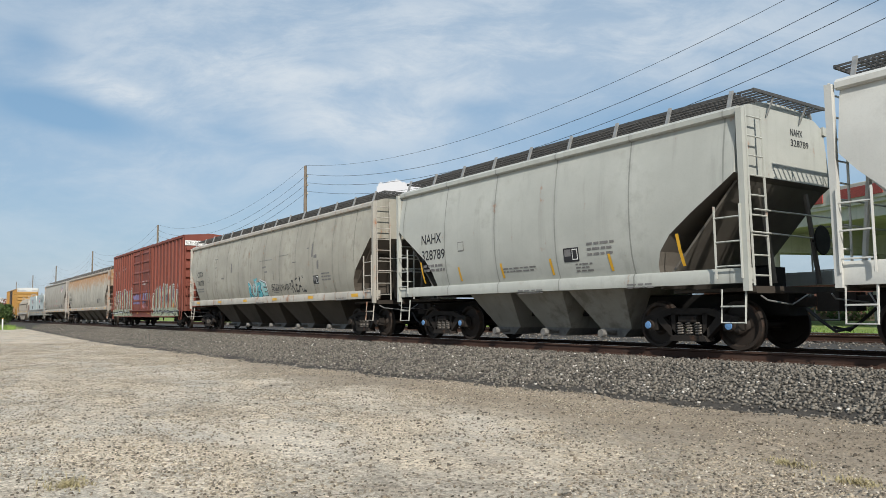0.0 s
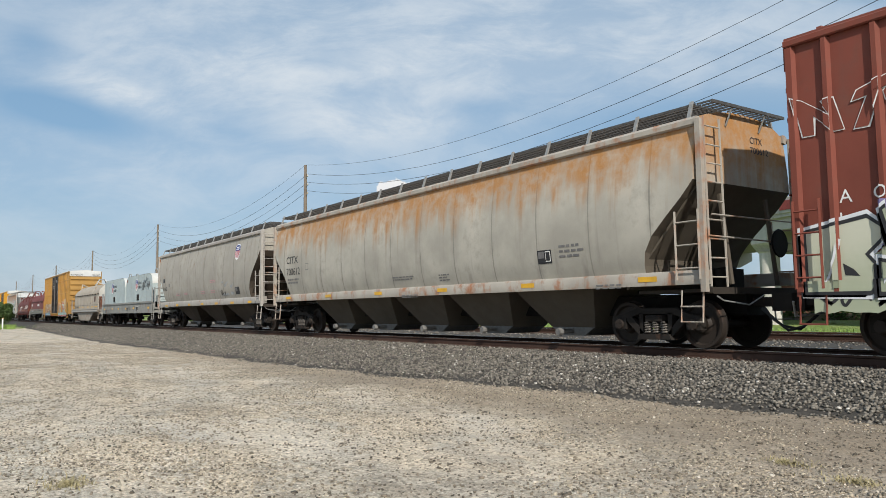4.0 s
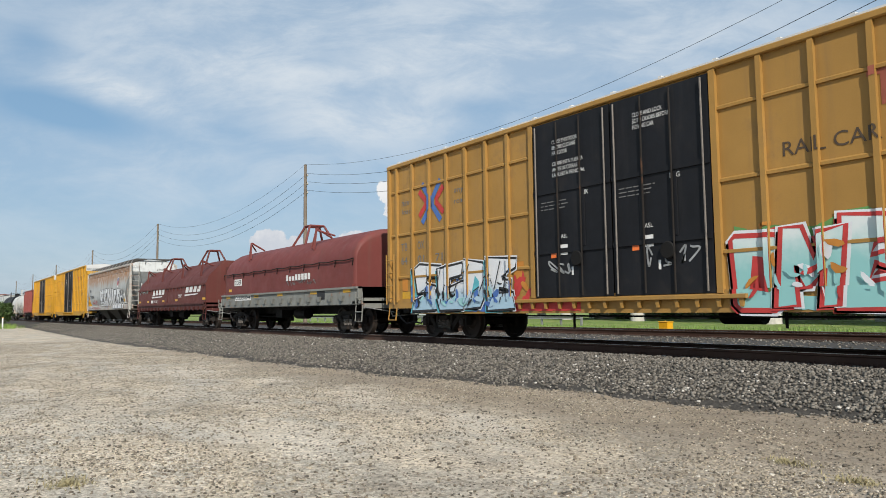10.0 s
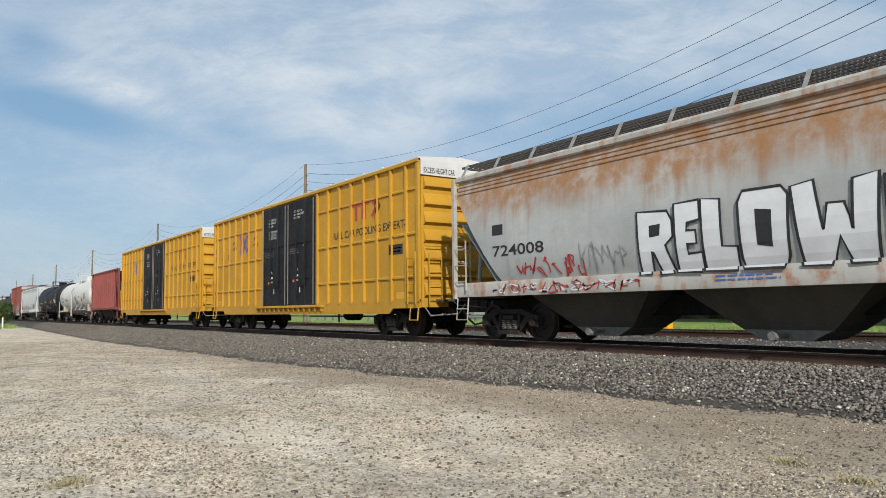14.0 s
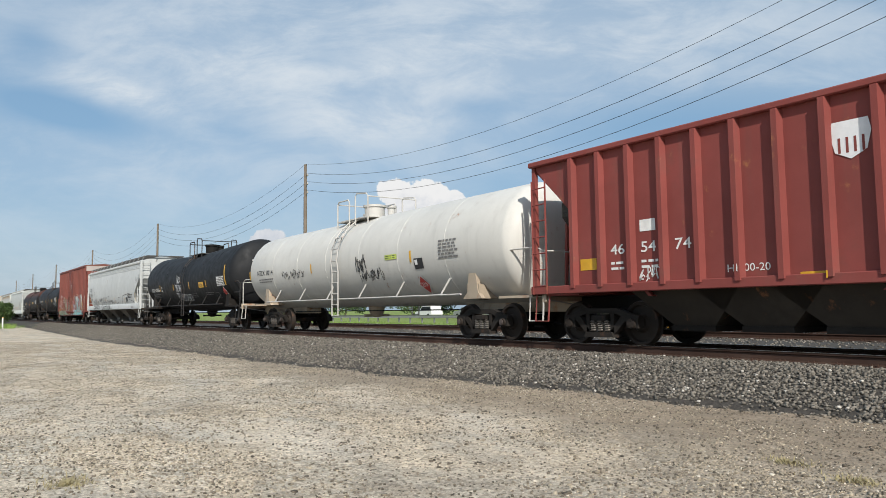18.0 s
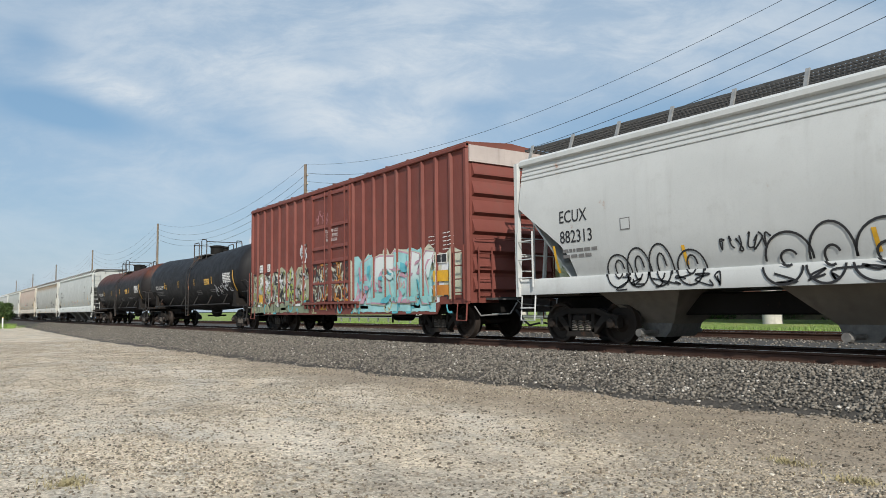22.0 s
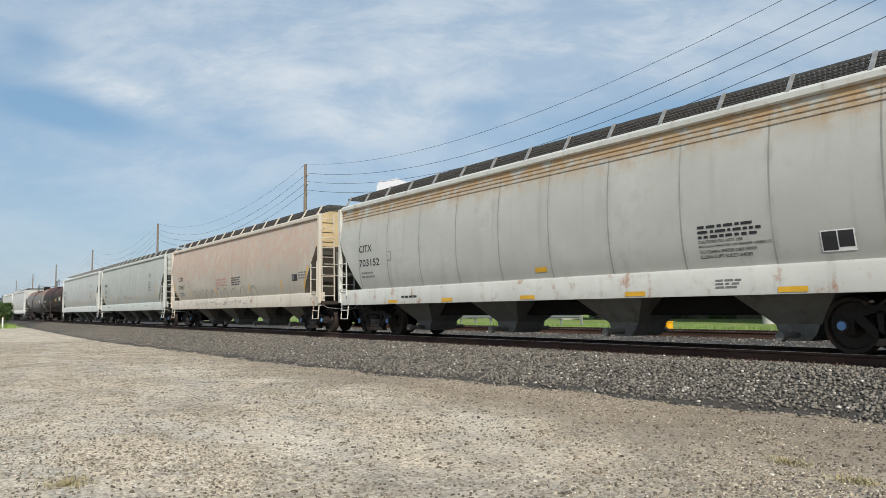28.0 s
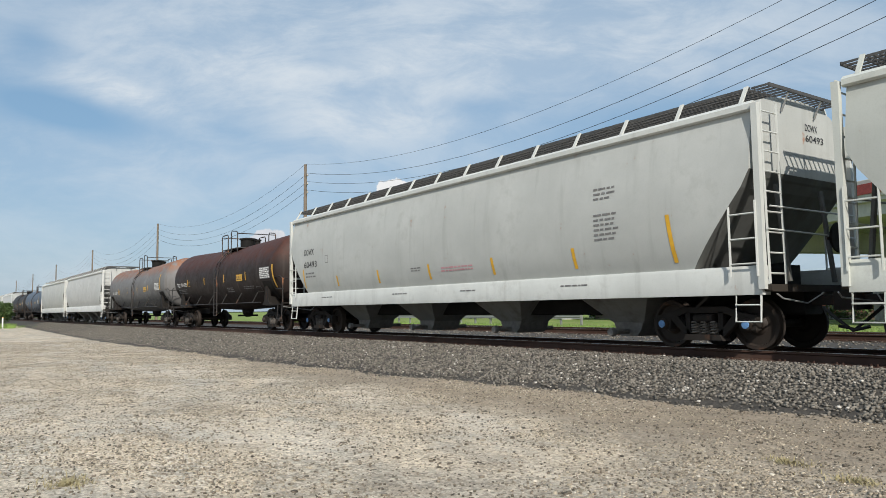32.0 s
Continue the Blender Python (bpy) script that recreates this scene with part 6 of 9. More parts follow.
def coil_frame(length, coat, label, sill=(0.85, 1.58), inset=1.55, deck=1.3, caps=None, railing=True, step_top=2.2):
    car = thing("coil_car", label, "coil car", "cars of the train")
    half = length / 2
    for d in (-1, 1):
        part("side_sill", Shape().box(-half + 0.3, half - 0.3, min(d * 1.30, d * 1.46), max(d * 1.30, d * 1.46), sill[0], sill[1], 0.02).box(-half + 0.3, half - 0.3, min(d * 1.30, d * 1.52), max(d * 1.30, d * 1.52), sill[1] - 0.07, sill[1]), coat, car)
        for e in (-1, 1):
            s = Shape()
            ladder(s, (e * (half + 0.05), d * 1.50, 1.0), (e * (half + 0.05), d * 1.50, step_top), (-e * 0.42, 0, 0), 4 if step_top > 2 else 1)
            s.tube([(e * (half - 0.42), d * 1.46, 1.05), (e * (half - 0.42), d * 1.5, 0.45), (e * (half + 0.02), d * 1.5, 0.45), (e * (half + 0.02), d * 1.46, 1.05)], 0.022, 5)
            s.tube([(e * (half - 0.42), d * 1.5, 0.75), (e * (half + 0.02), d * 1.5, 0.75)], 0.02, 5)
            part("side_ladder", s, coat, car)
    part("deck", Shape().box(-half, half, -1.4, 1.4, 1.0, 1.12), M_BLACK, car)
    part("centre_sill", Shape().box(-half, half, -0.35, 0.35, 0.68, 1.02, 0.03), M_BLACK, car)
    for e in (-1, 1):
        part("end_platform", Shape().box(min(e * (half - 0.7), e * (half + 0.1)), max(e * (half - 0.7), e * (half + 0.1)), -1.46, 1.46, 1.02, 1.10).box(min(e * half, e * (half + 0.1)), max(e * half, e * (half + 0.1)), -1.46, 1.46, 0.86, 1.2), coat, car)
        if railing == "posts":
            for y in (-1.42, -0.45, 0.45, 1.42):
                part("railing_post", Shape().box(e * (half - 0.05) - 0.05, e * (half - 0.05) + 0.05, y - 0.03, y + 0.03, 1.1, 2.42), M_GALV, car)
            part("railing_post", Shape().box(e * (half - 0.55) - 0.05, e * (half - 0.55) + 0.05, -1.47, -1.41, 1.1, 2.42), M_GALV, car)
            part("end_railing", Shape().tube([(e * (half - 0.05), -1.45, 2.36), (e * (half - 0.05), 1.45, 2.36)], 0.025, 6), M_GALV, car)
        elif railing:
            part("end_railing", Shape().tube([(e * (half + 0.02), -1.42, 1.1), (e * (half + 0.02), -1.42, 2.1), (e * (half + 0.02), -0.5, 2.1), (e * (half + 0.02), -0.5, 1.1)], 0.03, 6).tube([(e * (half + 0.02), 1.42, 1.1), (e * (half + 0.02), 1.42, 2.1), (e * (half + 0.02), 0.5, 2.1), (e * (half + 0.02), 0.5, 1.1)], 0.03, 6), coat, car)
        part("cut_lever", Shape().tube([(e * (half + 0.12), -1.45, 0.9), (e * (half + 0.15), -0.3, 0.72), (e * (half + 0.2), -0.1, 0.95)], 0.016, 5), M_GALV, car)
    part("brake_wheel", Shape().lathe([(half + 0.1, 0.24), (half + 0.12, 0.27), (half + 0.14, 0.24)], 18, (0, 0.2, 1.95), "x").box(half - 0.1, half + 0.06, 0.0, 0.4, 1.1, 2.15), coat, car)
    part("brake_gear", Shape().lathe([(-0.5, 0.2), (0.5, 0.2)], 12, (0.8, -0.7, 0.7), "x").box(-1.2, -0.6, -1.0, -0.5, 0.55, 0.85).tube([(-half + 3, -0.6, 0.6), (half - 3, -0.6, 0.6)], 0.025), M_BLACK, car)
    for x in (-half + inset, half - inset):
        truck(car, x, caps)
    ends(car, half)
    return car


def lift_frame(car, x, y0, z0, z1, wide, mat):
    """A splayed lifting bracket on a hood."""
    s = Shape()
    for d in (-1, 1):
        s.tube([(x - wide, d * y0, z0), (x - wide * 0.35, d * y0 * 0.45, z1), (x + wide * 0.35, d * y0 * 0.45, z1), (x + wide, d * y0, z0)], 0.05, 5)
    s.tube([(x - wide * 0.35, -y0 * 0.45, z1), (x - wide * 0.35, y0 * 0.45, z1)], 0.05, 5).tube([(x + wide * 0.35, -y0 * 0.45, z1), (x + wide * 0.35, y0 * 0.45, z1)], 0.05, 5)
    return part("lifting_bracket", s, mat, car)


def guide_bracket(car, x, d, mat, y0=1.25, z0=2.9, z1=3.75, e=1):
    s = Shape().tube([(x, d * y0, z0), (x, d * (y0 - 0.10), z1)], 0.045, 5).tube([(x, d * (y0 - 0.10), z1 - 0.06), (x + e * 0.62, d * (y0 - 0.55), z1 - 0.30)], 0.035, 5)
    s.tube([(x, d * (y0 - 0.10), z1), (x, d * (y0 - 0.72), z1 - 0.32)], 0.04, 5).tube([(x - e * 0.22, d * y0, z0 + 0.05), (x, d * (y0 - 0.10), z1 - 0.02)], 0.035, 5)
    return part("guide_bracket", s, mat, car)


# ---- open hopper ----
def open_hopper(length, coat, label):
    car = thing("open_hopper_car", label, "hopper car", "cars of the train")
    half, Y, top, low = length / 2, 1.42, 4.05, 1.22
    for d in (-1, 1):
        side = part("side_panel", Shape().prism([(-half + 0.05, top), (half - 0.05, top), (half - 1.35, 2.75), (half - 1.35, low), (-half + 1.35, low), (-half + 1.35, 2.75)], "y", d * (Y - 0.04), d * Y), coat, car)
        part("top_rail", Shape().box(-half, half, min(d * (Y - 0.08), d * (Y + 0.12)), max(d * (Y - 0.08), d * (Y + 0.12)), top - 0.02, top + 0.1, 0.02), coat, car)
        part("side_sill", Shape().box(-half, half, min(d * (Y - 0.1), d * (Y + 0.1)), max(d * (Y - 0.1), d * (Y + 0.1)), low - 0.12, low + 0.06, 0.015), coat, car)
        for i in range(11):
            x = -4.07 + 0.785 * i
            part("side_post", Shape().prism([(x - 0.09, d * Y), (x - 0.05, d * (Y + 0.13)), (x + 0.05, d * (Y + 0.13)), (x + 0.09, d * Y)], "z", low, top - 0.02), coat, side)
        for e in (-1, 1):
            part("corner_post", Shape().box(e * (half - 0.08) - 0.05, e * (half - 0.08) + 0.05, min(d * (Y - 0.06), d * (Y + 0.04)), max(d * (Y - 0.06), d * (Y + 0.04)), low, top), coat, car)
            s = ladder(Shape(), (e * (half - 0.08), d * (Y + 0.1), 1.1), (e * (half - 0.08), d * (Y + 0.1), 3.7), (-e * 0.44, 0, 0), 7)
            s.tube([(e * (half - 0.5), d * Y, 1.1), (e * (half - 0.5), d * (Y + 0.06), 0.5), (e * (half - 0.08), d * (Y + 0.06), 0.5), (e * (half - 0.08), d * Y, 1.1)], 0.022, 5)
            part("side_ladder", s, coat, car)
    for e in (-1, 1):
        part("end_slope", Shape().prism([(e * (half - 0.06), top - 0.1), (e * (half - 0.12), top - 0.1), (e * (half - 3.3), 1.0), (e * (half - 3.22), 1.0)], "y", -Y + 0.05, Y - 0.05), coat, car)
        part("end_sill", Shape().box(min(e * (half - 1.4), e * (half + 0.08)), max(e * (half - 1.4), e * (half + 0.08)), -Y, Y, 1.06, 1.2), coat, car)
        part("end_brace", Shape().tube([(e * (half - 0.1), -0.5, 1.2), (e * (half - 0.25), -0.5, 3.85)], 0.05).tube([(e * (half - 0.1), 0.5, 1.2), (e * (half - 0.25), 0.5, 3.85)], 0.05), coat, car)
    for x in (-half + 3.9, 0, half - 3.9):
        bay = part("hopper_bay", Shape().add([(x - 1.35, -1.36, 1.25), (x + 1.35, -1.36, 1.25), (x + 1.35, 1.36, 1.25), (x - 1.35, 1.36, 1.25), (x - 0.45, -0.9, 0.42), (x + 0.45, -0.9, 0.42), (x + 0.45, 0.9, 0.42), (x - 0.45, 0.9, 0.42)],
                                             [(0, 1, 2, 3), (7, 6, 5, 4), (0, 4, 5, 1), (1, 5, 6, 2), (2, 6, 7, 3), (3, 7, 4, 0)]), M_UNDER, car)
        part("outlet", Shape().box(x - 0.48, x + 0.48, -0.95, 0.95, 0.32, 0.43), M_TRUCK, bay)
    part("load", Shape().box(-half + 0.9, half - 0.9, -Y + 0.05, Y - 0.05, 2.6, 3.3, 0.2), M_BED, car, "dark bulk load inside the car")
    part("centre_sill", Shape().box(-half, half, -0.3, 0.3, 0.72, 1.05, 0.03), M_BLACK, car)
    part("brake_wheel", Shape().lathe([(half + 0.1, 0.26), (half + 0.14, 0.26)], 18, (0, 0.5, 2.0), "x"), M_BLACK, car)
    for x in (-half + 1.65, half - 1.65):
        truck(car, x)
    ends(car, half)
    strips = [(-4.07 + 0.785 * i - 0.05, -4.07 + 0.785 * i + 0.05, Y + 0.13) for i in range(11)]
    side = Side(car, lambda z: Y, strips)
    side.coat = coat
    return car, side


# ---- the train, car by car, from its head ----
CARS = []


def place(car, front, rear):
    CARS.append((car, (front + rear) / 2))


def c0_hopper(front, rear):
    coat = paint("white_hopper_paint", (0.60, 0.60, 0.56), 0.5, 0.12, 0.15, 0.15)
    car, side, sill = hopper(front - rear, coat, "white covered hopper car with grated roof walk", bays=4)
    hopper_marks(side, sill, (front - rear) / 2, "NAHX", "480611")
    place(car, front, rear)


def c1_hopper(front, rear):
    coat = paint("pale_grey_green_hopper_paint", (0.49, 0.50, 0.455), 0.5, 0.12, 0.18, 0.22, 0.1, seams=2.1)
    # far darker than the coat: shade below the ends joins the dust
    dull = paint("shaded_dusty_grey_underside", (0.15, 0.135, 0.115), 0.75, 0.2, 0.5, 0.4)
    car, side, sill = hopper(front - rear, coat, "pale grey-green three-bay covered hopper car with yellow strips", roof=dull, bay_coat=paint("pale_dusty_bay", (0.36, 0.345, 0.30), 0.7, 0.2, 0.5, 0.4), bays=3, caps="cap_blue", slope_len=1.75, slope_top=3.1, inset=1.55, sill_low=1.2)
    hopper_marks(side, sill, (front - rear) / 2, "NAHX", "328789", x=-4.25)
    place(car, front, rear)


def c2_hopper(front, rear):
    coat = paint("dirty_grey_hopper_paint", (0.42, 0.40, 0.335), 0.55, 0.18, 0.3, 0.4, 0.15, seams=1.55)
    # dirt and the shade under the car are both in this coat
    dull = paint("shaded_brown_grey_underside", (0.10, 0.085, 0.068), 0.8, 0.2, 0.5, 0.5)
    trim = paint("stained_white_trim", (0.50, 0.47, 0.41), 0.55, 0.2, 0.3, 0.4, 0.5)
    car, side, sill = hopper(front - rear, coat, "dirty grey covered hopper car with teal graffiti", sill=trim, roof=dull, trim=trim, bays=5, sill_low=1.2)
    h = (front - rear) / 2
    hopper_marks(side, sill, h, "CITX", "700778", vertical=False)
    side.piece("RUBE", -1.14, 0.95, 1.46, 2.06, [MATS["spray_teal"], MATS["spray_aqua"]], MATS["spray_black"], 3, MATS["spray_white"], halo=MATS["spray_white"])
    side.tag(-0.4, 2.05, 0.3, 0.2, MATS["spray_teal"], 2, 2, 0.06)
    side.text("#EGGROWASNT", 1.40, 1.62, 0.32, MATS["spray_black"], 2.0, 0.0, 0.2, "graffiti_tag", "black sprayed words", warp=1.2)
    side.text("REAL", 3.4, 1.56, 0.55, MATS["spray_black"], 1.25, 0.0, 0.25, "graffiti_tag", "black sprayed words", warp=2.2)
    for x0, x1, z0, z1 in ((-4.6, -4.25, 2.38, 2.46), (-5.6, -5.3, 2.95, 3.0), (-3.3, -3.15, 2.6, 3.1), (-5.7, -5.25, 3.35, 3.40), (0.55, 0.95, 2.62, 2.70), (0.8, 1.1, 2.42, 2.50), (0.2, 1.6, 2.92, 2.935),
                           (2.3, 3.2, 3.0, 3.02), (3.6, 3.95, 2.66, 2.70), (5.3, 5.42, 2.75, 3.35), (5.5, 5.75, 2.72, 2.86), (4.9, 5.1, 3.1, 3.15), (5.75, 5.9, 2.3, 2.7), (1.7, 1.75, 2.1, 2.5)):
        side.cloud(x0, x1, z0, z1, M_GRTXT, int(x0 * 31), "scrape_mark", 4, label="dark scrape in the paint")
    place(car, front, rear)


def c3_boxcar(front, rear):
    coat = paint("oxide_red_boxcar_paint", (0.215, 0.062, 0.042), 0.6, 0.16, 0.2, 0.25)
    top = paint("oxide_red_roof_paint", (0.225, 0.07, 0.05), 0.6, 0.16, 0.3, 0.2)
    car, side = boxcar(front - rear, coat, "oxide-red ribbed boxcar with pale graffiti along its foot", 5.27, (-2.6, 2.38), ribs_left=8, ribs_right=8, bands=(), end_top=top, door_style="slide", inset=1.97, round_ribs=True, margin=(0.66, 0.66), low=0.95, mid_low=0.62, step=1.3, door_rows=(1.69, 2.21, 2.87, 3.53, 4.19, 4.75))
    h = (front - rear) / 2
    m = MATS
    low = side.sill
    for a, b, word, seed in ((-h + 0.3, -2.72, "BSENTK", 4), (2.5, h - 0.75, "ONSKOLN", 6)):
        side.cloud(a, b, 1.0, 1.75, m["spray_moss"], seed + 1)
        low.cloud(a, b, 0.66, 1.17, m["spray_cream"], seed + 2, lumps=30)
        side.cloud(a + 1.0, b - 1.2, 1.6, 2.45, m["spray_lilac"], seed + 7, layer=0, lumps=7)
        wide = (b - a) / len(word)
        tops = (2.02, 2.34, 2.12, 2.46, 2.30, 2.44, 2.10)
        side.letters(word, [(a + wide * i - 0.04, a + wide * (i + 1.06), tops[i]) for i in range(len(word))], 0.98, [m["spray_cream"], m["spray_sage"]], m["spray_black"], 0.065, m["spray_white"], 0.17, seed, 2, m["spray_black"], glow=0.13)
        side.line("graffiti_strokes", [[(a + wide * (i + 0.2), 1.15), (a + wide * (i + 0.35), 1.5), (a + wide * (i + 0.42), 1.8)] for i in range(len(word))], 0.04, m["spray_white"], "pale strokes in the letters", 10)
        low.tag(a, 0.68, b - a, 0.45, m["spray_black"], seed + 5, 14, 0.05)
    side.door.cloud(-2.75, 0.0, 1.45, 2.25, m["spray_lilac"], 5, lumps=7)
    side.door.piece("AT", 0.1, 1.25, 1.5, 2.3, [m["spray_lilac"]], m["spray_brown"], 3, m["spray_white"], 0.2)
    side.door.block("vent_panel", 1.33, 2.2, 1.64, 2.13, M_GRTXT, "grey louvred patch on the door", 7)
    side.door.mural(-2.75, 2.1, 1.15, 2.1, [m["spray_brown"], m["spray_grey"], m["spray_black"]], 6, 16, 0.05)
    side.door.tag(0.2, 1.2, 1.8, 0.35, m["spray_pink"], 44, 4, 0.10)
    side.piece("NTO", -9.0, -7.05, 3.45, 4.25, [coat], M_WHTXT, 4, None, 0.3, name="graffiti_tag", label="white sprayed outline letters", ring=0.75)
    side.piece("LORO", -6.2, -4.95, 3.90, 4.25, [coat], M_WHTXT, 14, None, 0.3, name="graffiti_tag", label="small white outline letters", ring=0.55)
    side.block("placard_holder", 7.3, 7.85, 1.15, 1.42, m["spray_orange"], "orange placard board", 12)
    side.bars(7.2, 2.45, 0.6, 5, M_WHTXT, 0.022, 0.10, 3)
    side.bars(8.0, 2.45, 0.5, 5, M_WHTXT, 0.022, 0.10, 4)
    side.text("A", -h + 0.75, 2.35, 0.2, M_WHTXT)
    side.text("OK", -h + 1.25, 2.35, 0.2, M_WHTXT)
    side.text("1", -h + 0.75, 2.0, 0.2, M_WHTXT)
    side.text("90", -h + 1.3, 2.0, 0.2, M_WHTXT)
    side.text("26", -h + 2.1, 2.0, 0.2, M_WHTXT)
    side.door.text("SECURE BOTH HASPS", -0.1 + 0.2, 2.85, 0.085, M_WHTXT, 1.1, layer=8)
    side.door.text("BEFORE MOVING CAR", -0.1 + 0.2, 2.70, 0.085, M_WHTXT, 1.1, layer=8)
    for x in (-h + 0.5, -5, -1.5, 1.5, 5, h - 1.2):
        side.sill.block("reflector_strip", x, x + 0.45, 0.84 if abs(x) < h - 3 else 1.05, 0.94 if abs(x) < h - 3 else 1.15, M_YEL, "yellow reflective strip")
    end_board(car, h, 4.62, ("EXCESS HEIGHT CAR", "AOK 190126"), True)
    place(car, front, rear)


def end_board(car, h, z, words, patches=False):
    """Lettering on the leading end wall, near the roof."""
    for i, (body, y0, wide) in enumerate(zip(words, (-1.36, 0.62), (1.1, 0.72))):
        v, f = glyphs(body, 0.0)
        v = v - v.min(0)
        k = 0.16 / v[:, 1].max()
        kx = wide / v[:, 0].max()
        if patches:
            s = Shape().box(h + 0.031, h + 0.036, y0 - 0.05, y0 + wide + 0.05, z - 0.05, z + 0.22)
            part("number_panel", s, M_WHTXT, car, "white painted panel")
        m = bpy.data.meshes.new("lettering")
        m.from_pydata([(h + 0.042, y0 + a * kx, z + b * k) for a, b in v], [], f)
        m.materials.append(M_DKTXT)
        part("lettering", m, M_DKTXT, car, "black lettering on the end")


def c4_hopper(front, rear):
    coat = paint("rust_streaked_grey_hopper_paint", (0.50, 0.47, 0.40), 0.6, 0.22, 0.25, 0.35, 0.8, (2.75, 4.0, 2.4), rust_colour=(0.27, 0.125, 0.035), even=True, rust_mix=0.9, seams=1.6)
    # tan grey lowered for the shade beneath the ends and on the bays
    dull = paint("shaded_tan_grey_underside", (0.13, 0.11, 0.085), 0.8, 0.2, 0.5, 0.5)
    trim = paint("rust_stained_trim", (0.46, 0.42, 0.36), 0.6, 0.2, 0.4, 0.4, 0.7)
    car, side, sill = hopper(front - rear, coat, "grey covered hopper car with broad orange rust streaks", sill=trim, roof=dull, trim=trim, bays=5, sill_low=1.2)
    hopper_marks(side, sill, (front - rear) / 2, "CITX", "700612", vertical=False, wide=1.1)
    place(car, front, rear)


def c5_hopper(front, rear):
    coat = paint("taupe_hopper_paint", (0.42, 0.39, 0.335), 0.6, 0.14, 0.25, 0.3, 0.12, seams=1.45)
    # grimy brown deepened to stand for shade on slopes and bays
    dull = paint("shaded_brown_underside", (0.085, 0.066, 0.050), 0.85, 0.25, 0.6, 0.5)
    trim = paint("taupe_trim", (0.43, 0.40, 0.36), 0.6, 0.15, 0.3, 0.3, 0.3)
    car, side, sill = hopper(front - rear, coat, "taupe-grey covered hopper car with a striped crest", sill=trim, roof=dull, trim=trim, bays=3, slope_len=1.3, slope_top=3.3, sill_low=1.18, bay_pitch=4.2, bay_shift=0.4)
    h = (front - rear) / 2
    side.block("company_bar", -6.97, -6.65, 2.58, 2.80, M_DKTXT, "reporting mark painted as a plain bar")
    side.text("91662", -7.04, 2.10, 0.22, M_DKTXT, 0.8, 0.008)
    side.block("data_plate", -h + 2.5, -h + 2.72, 2.3, 2.5, M_GRTXT)
    shield(side, 5.47, 3.15, 0.62, 0.70)
    side.tag(3.15, 1.60, 0.75, 0.26, MATS["spray_black"], 22, 9, 0.025)
    side.cloud(3.3, 4.3, 1.55, 2.3, MATS["spray_grey"], 4, "paint_patch", 6, label="fresh grey paint patch over old marks")
    side.cloud(4.55, 5.0, 1.6, 2.2, MATS["spray_grey"], 5, "paint_patch", 4, label="fresh grey paint patch over old marks")
    side.block("inspection_plate", 5.2, 5.75, 1.62, 1.95, M_DKTXT, "black and white inspection stencil")
    side.block("inspection_plate", 5.24, 5.5, 1.75, 1.92, M_GRTXT, layer=1)
    for x in (-4.4, -2.9, 0.1, 1.7):
        side.bars(x, 1.85, 0.7, 2, MATS["spray_pink"], 0.04, 0.08, int(x * 7))
    side.bars(1.7, 2.35, 0.9, 2, MATS["spray_pink"], 0.04, 0.08, 4)
    for i in range(7):
        x = -h + 1.6 + i * (2 * h - 3.2) / 6
        sill.block("reflector_strip", x, x + 0.45, 1.2, 1.3, M_YEL, "yellow reflective strip")
    place(car, front, rear)


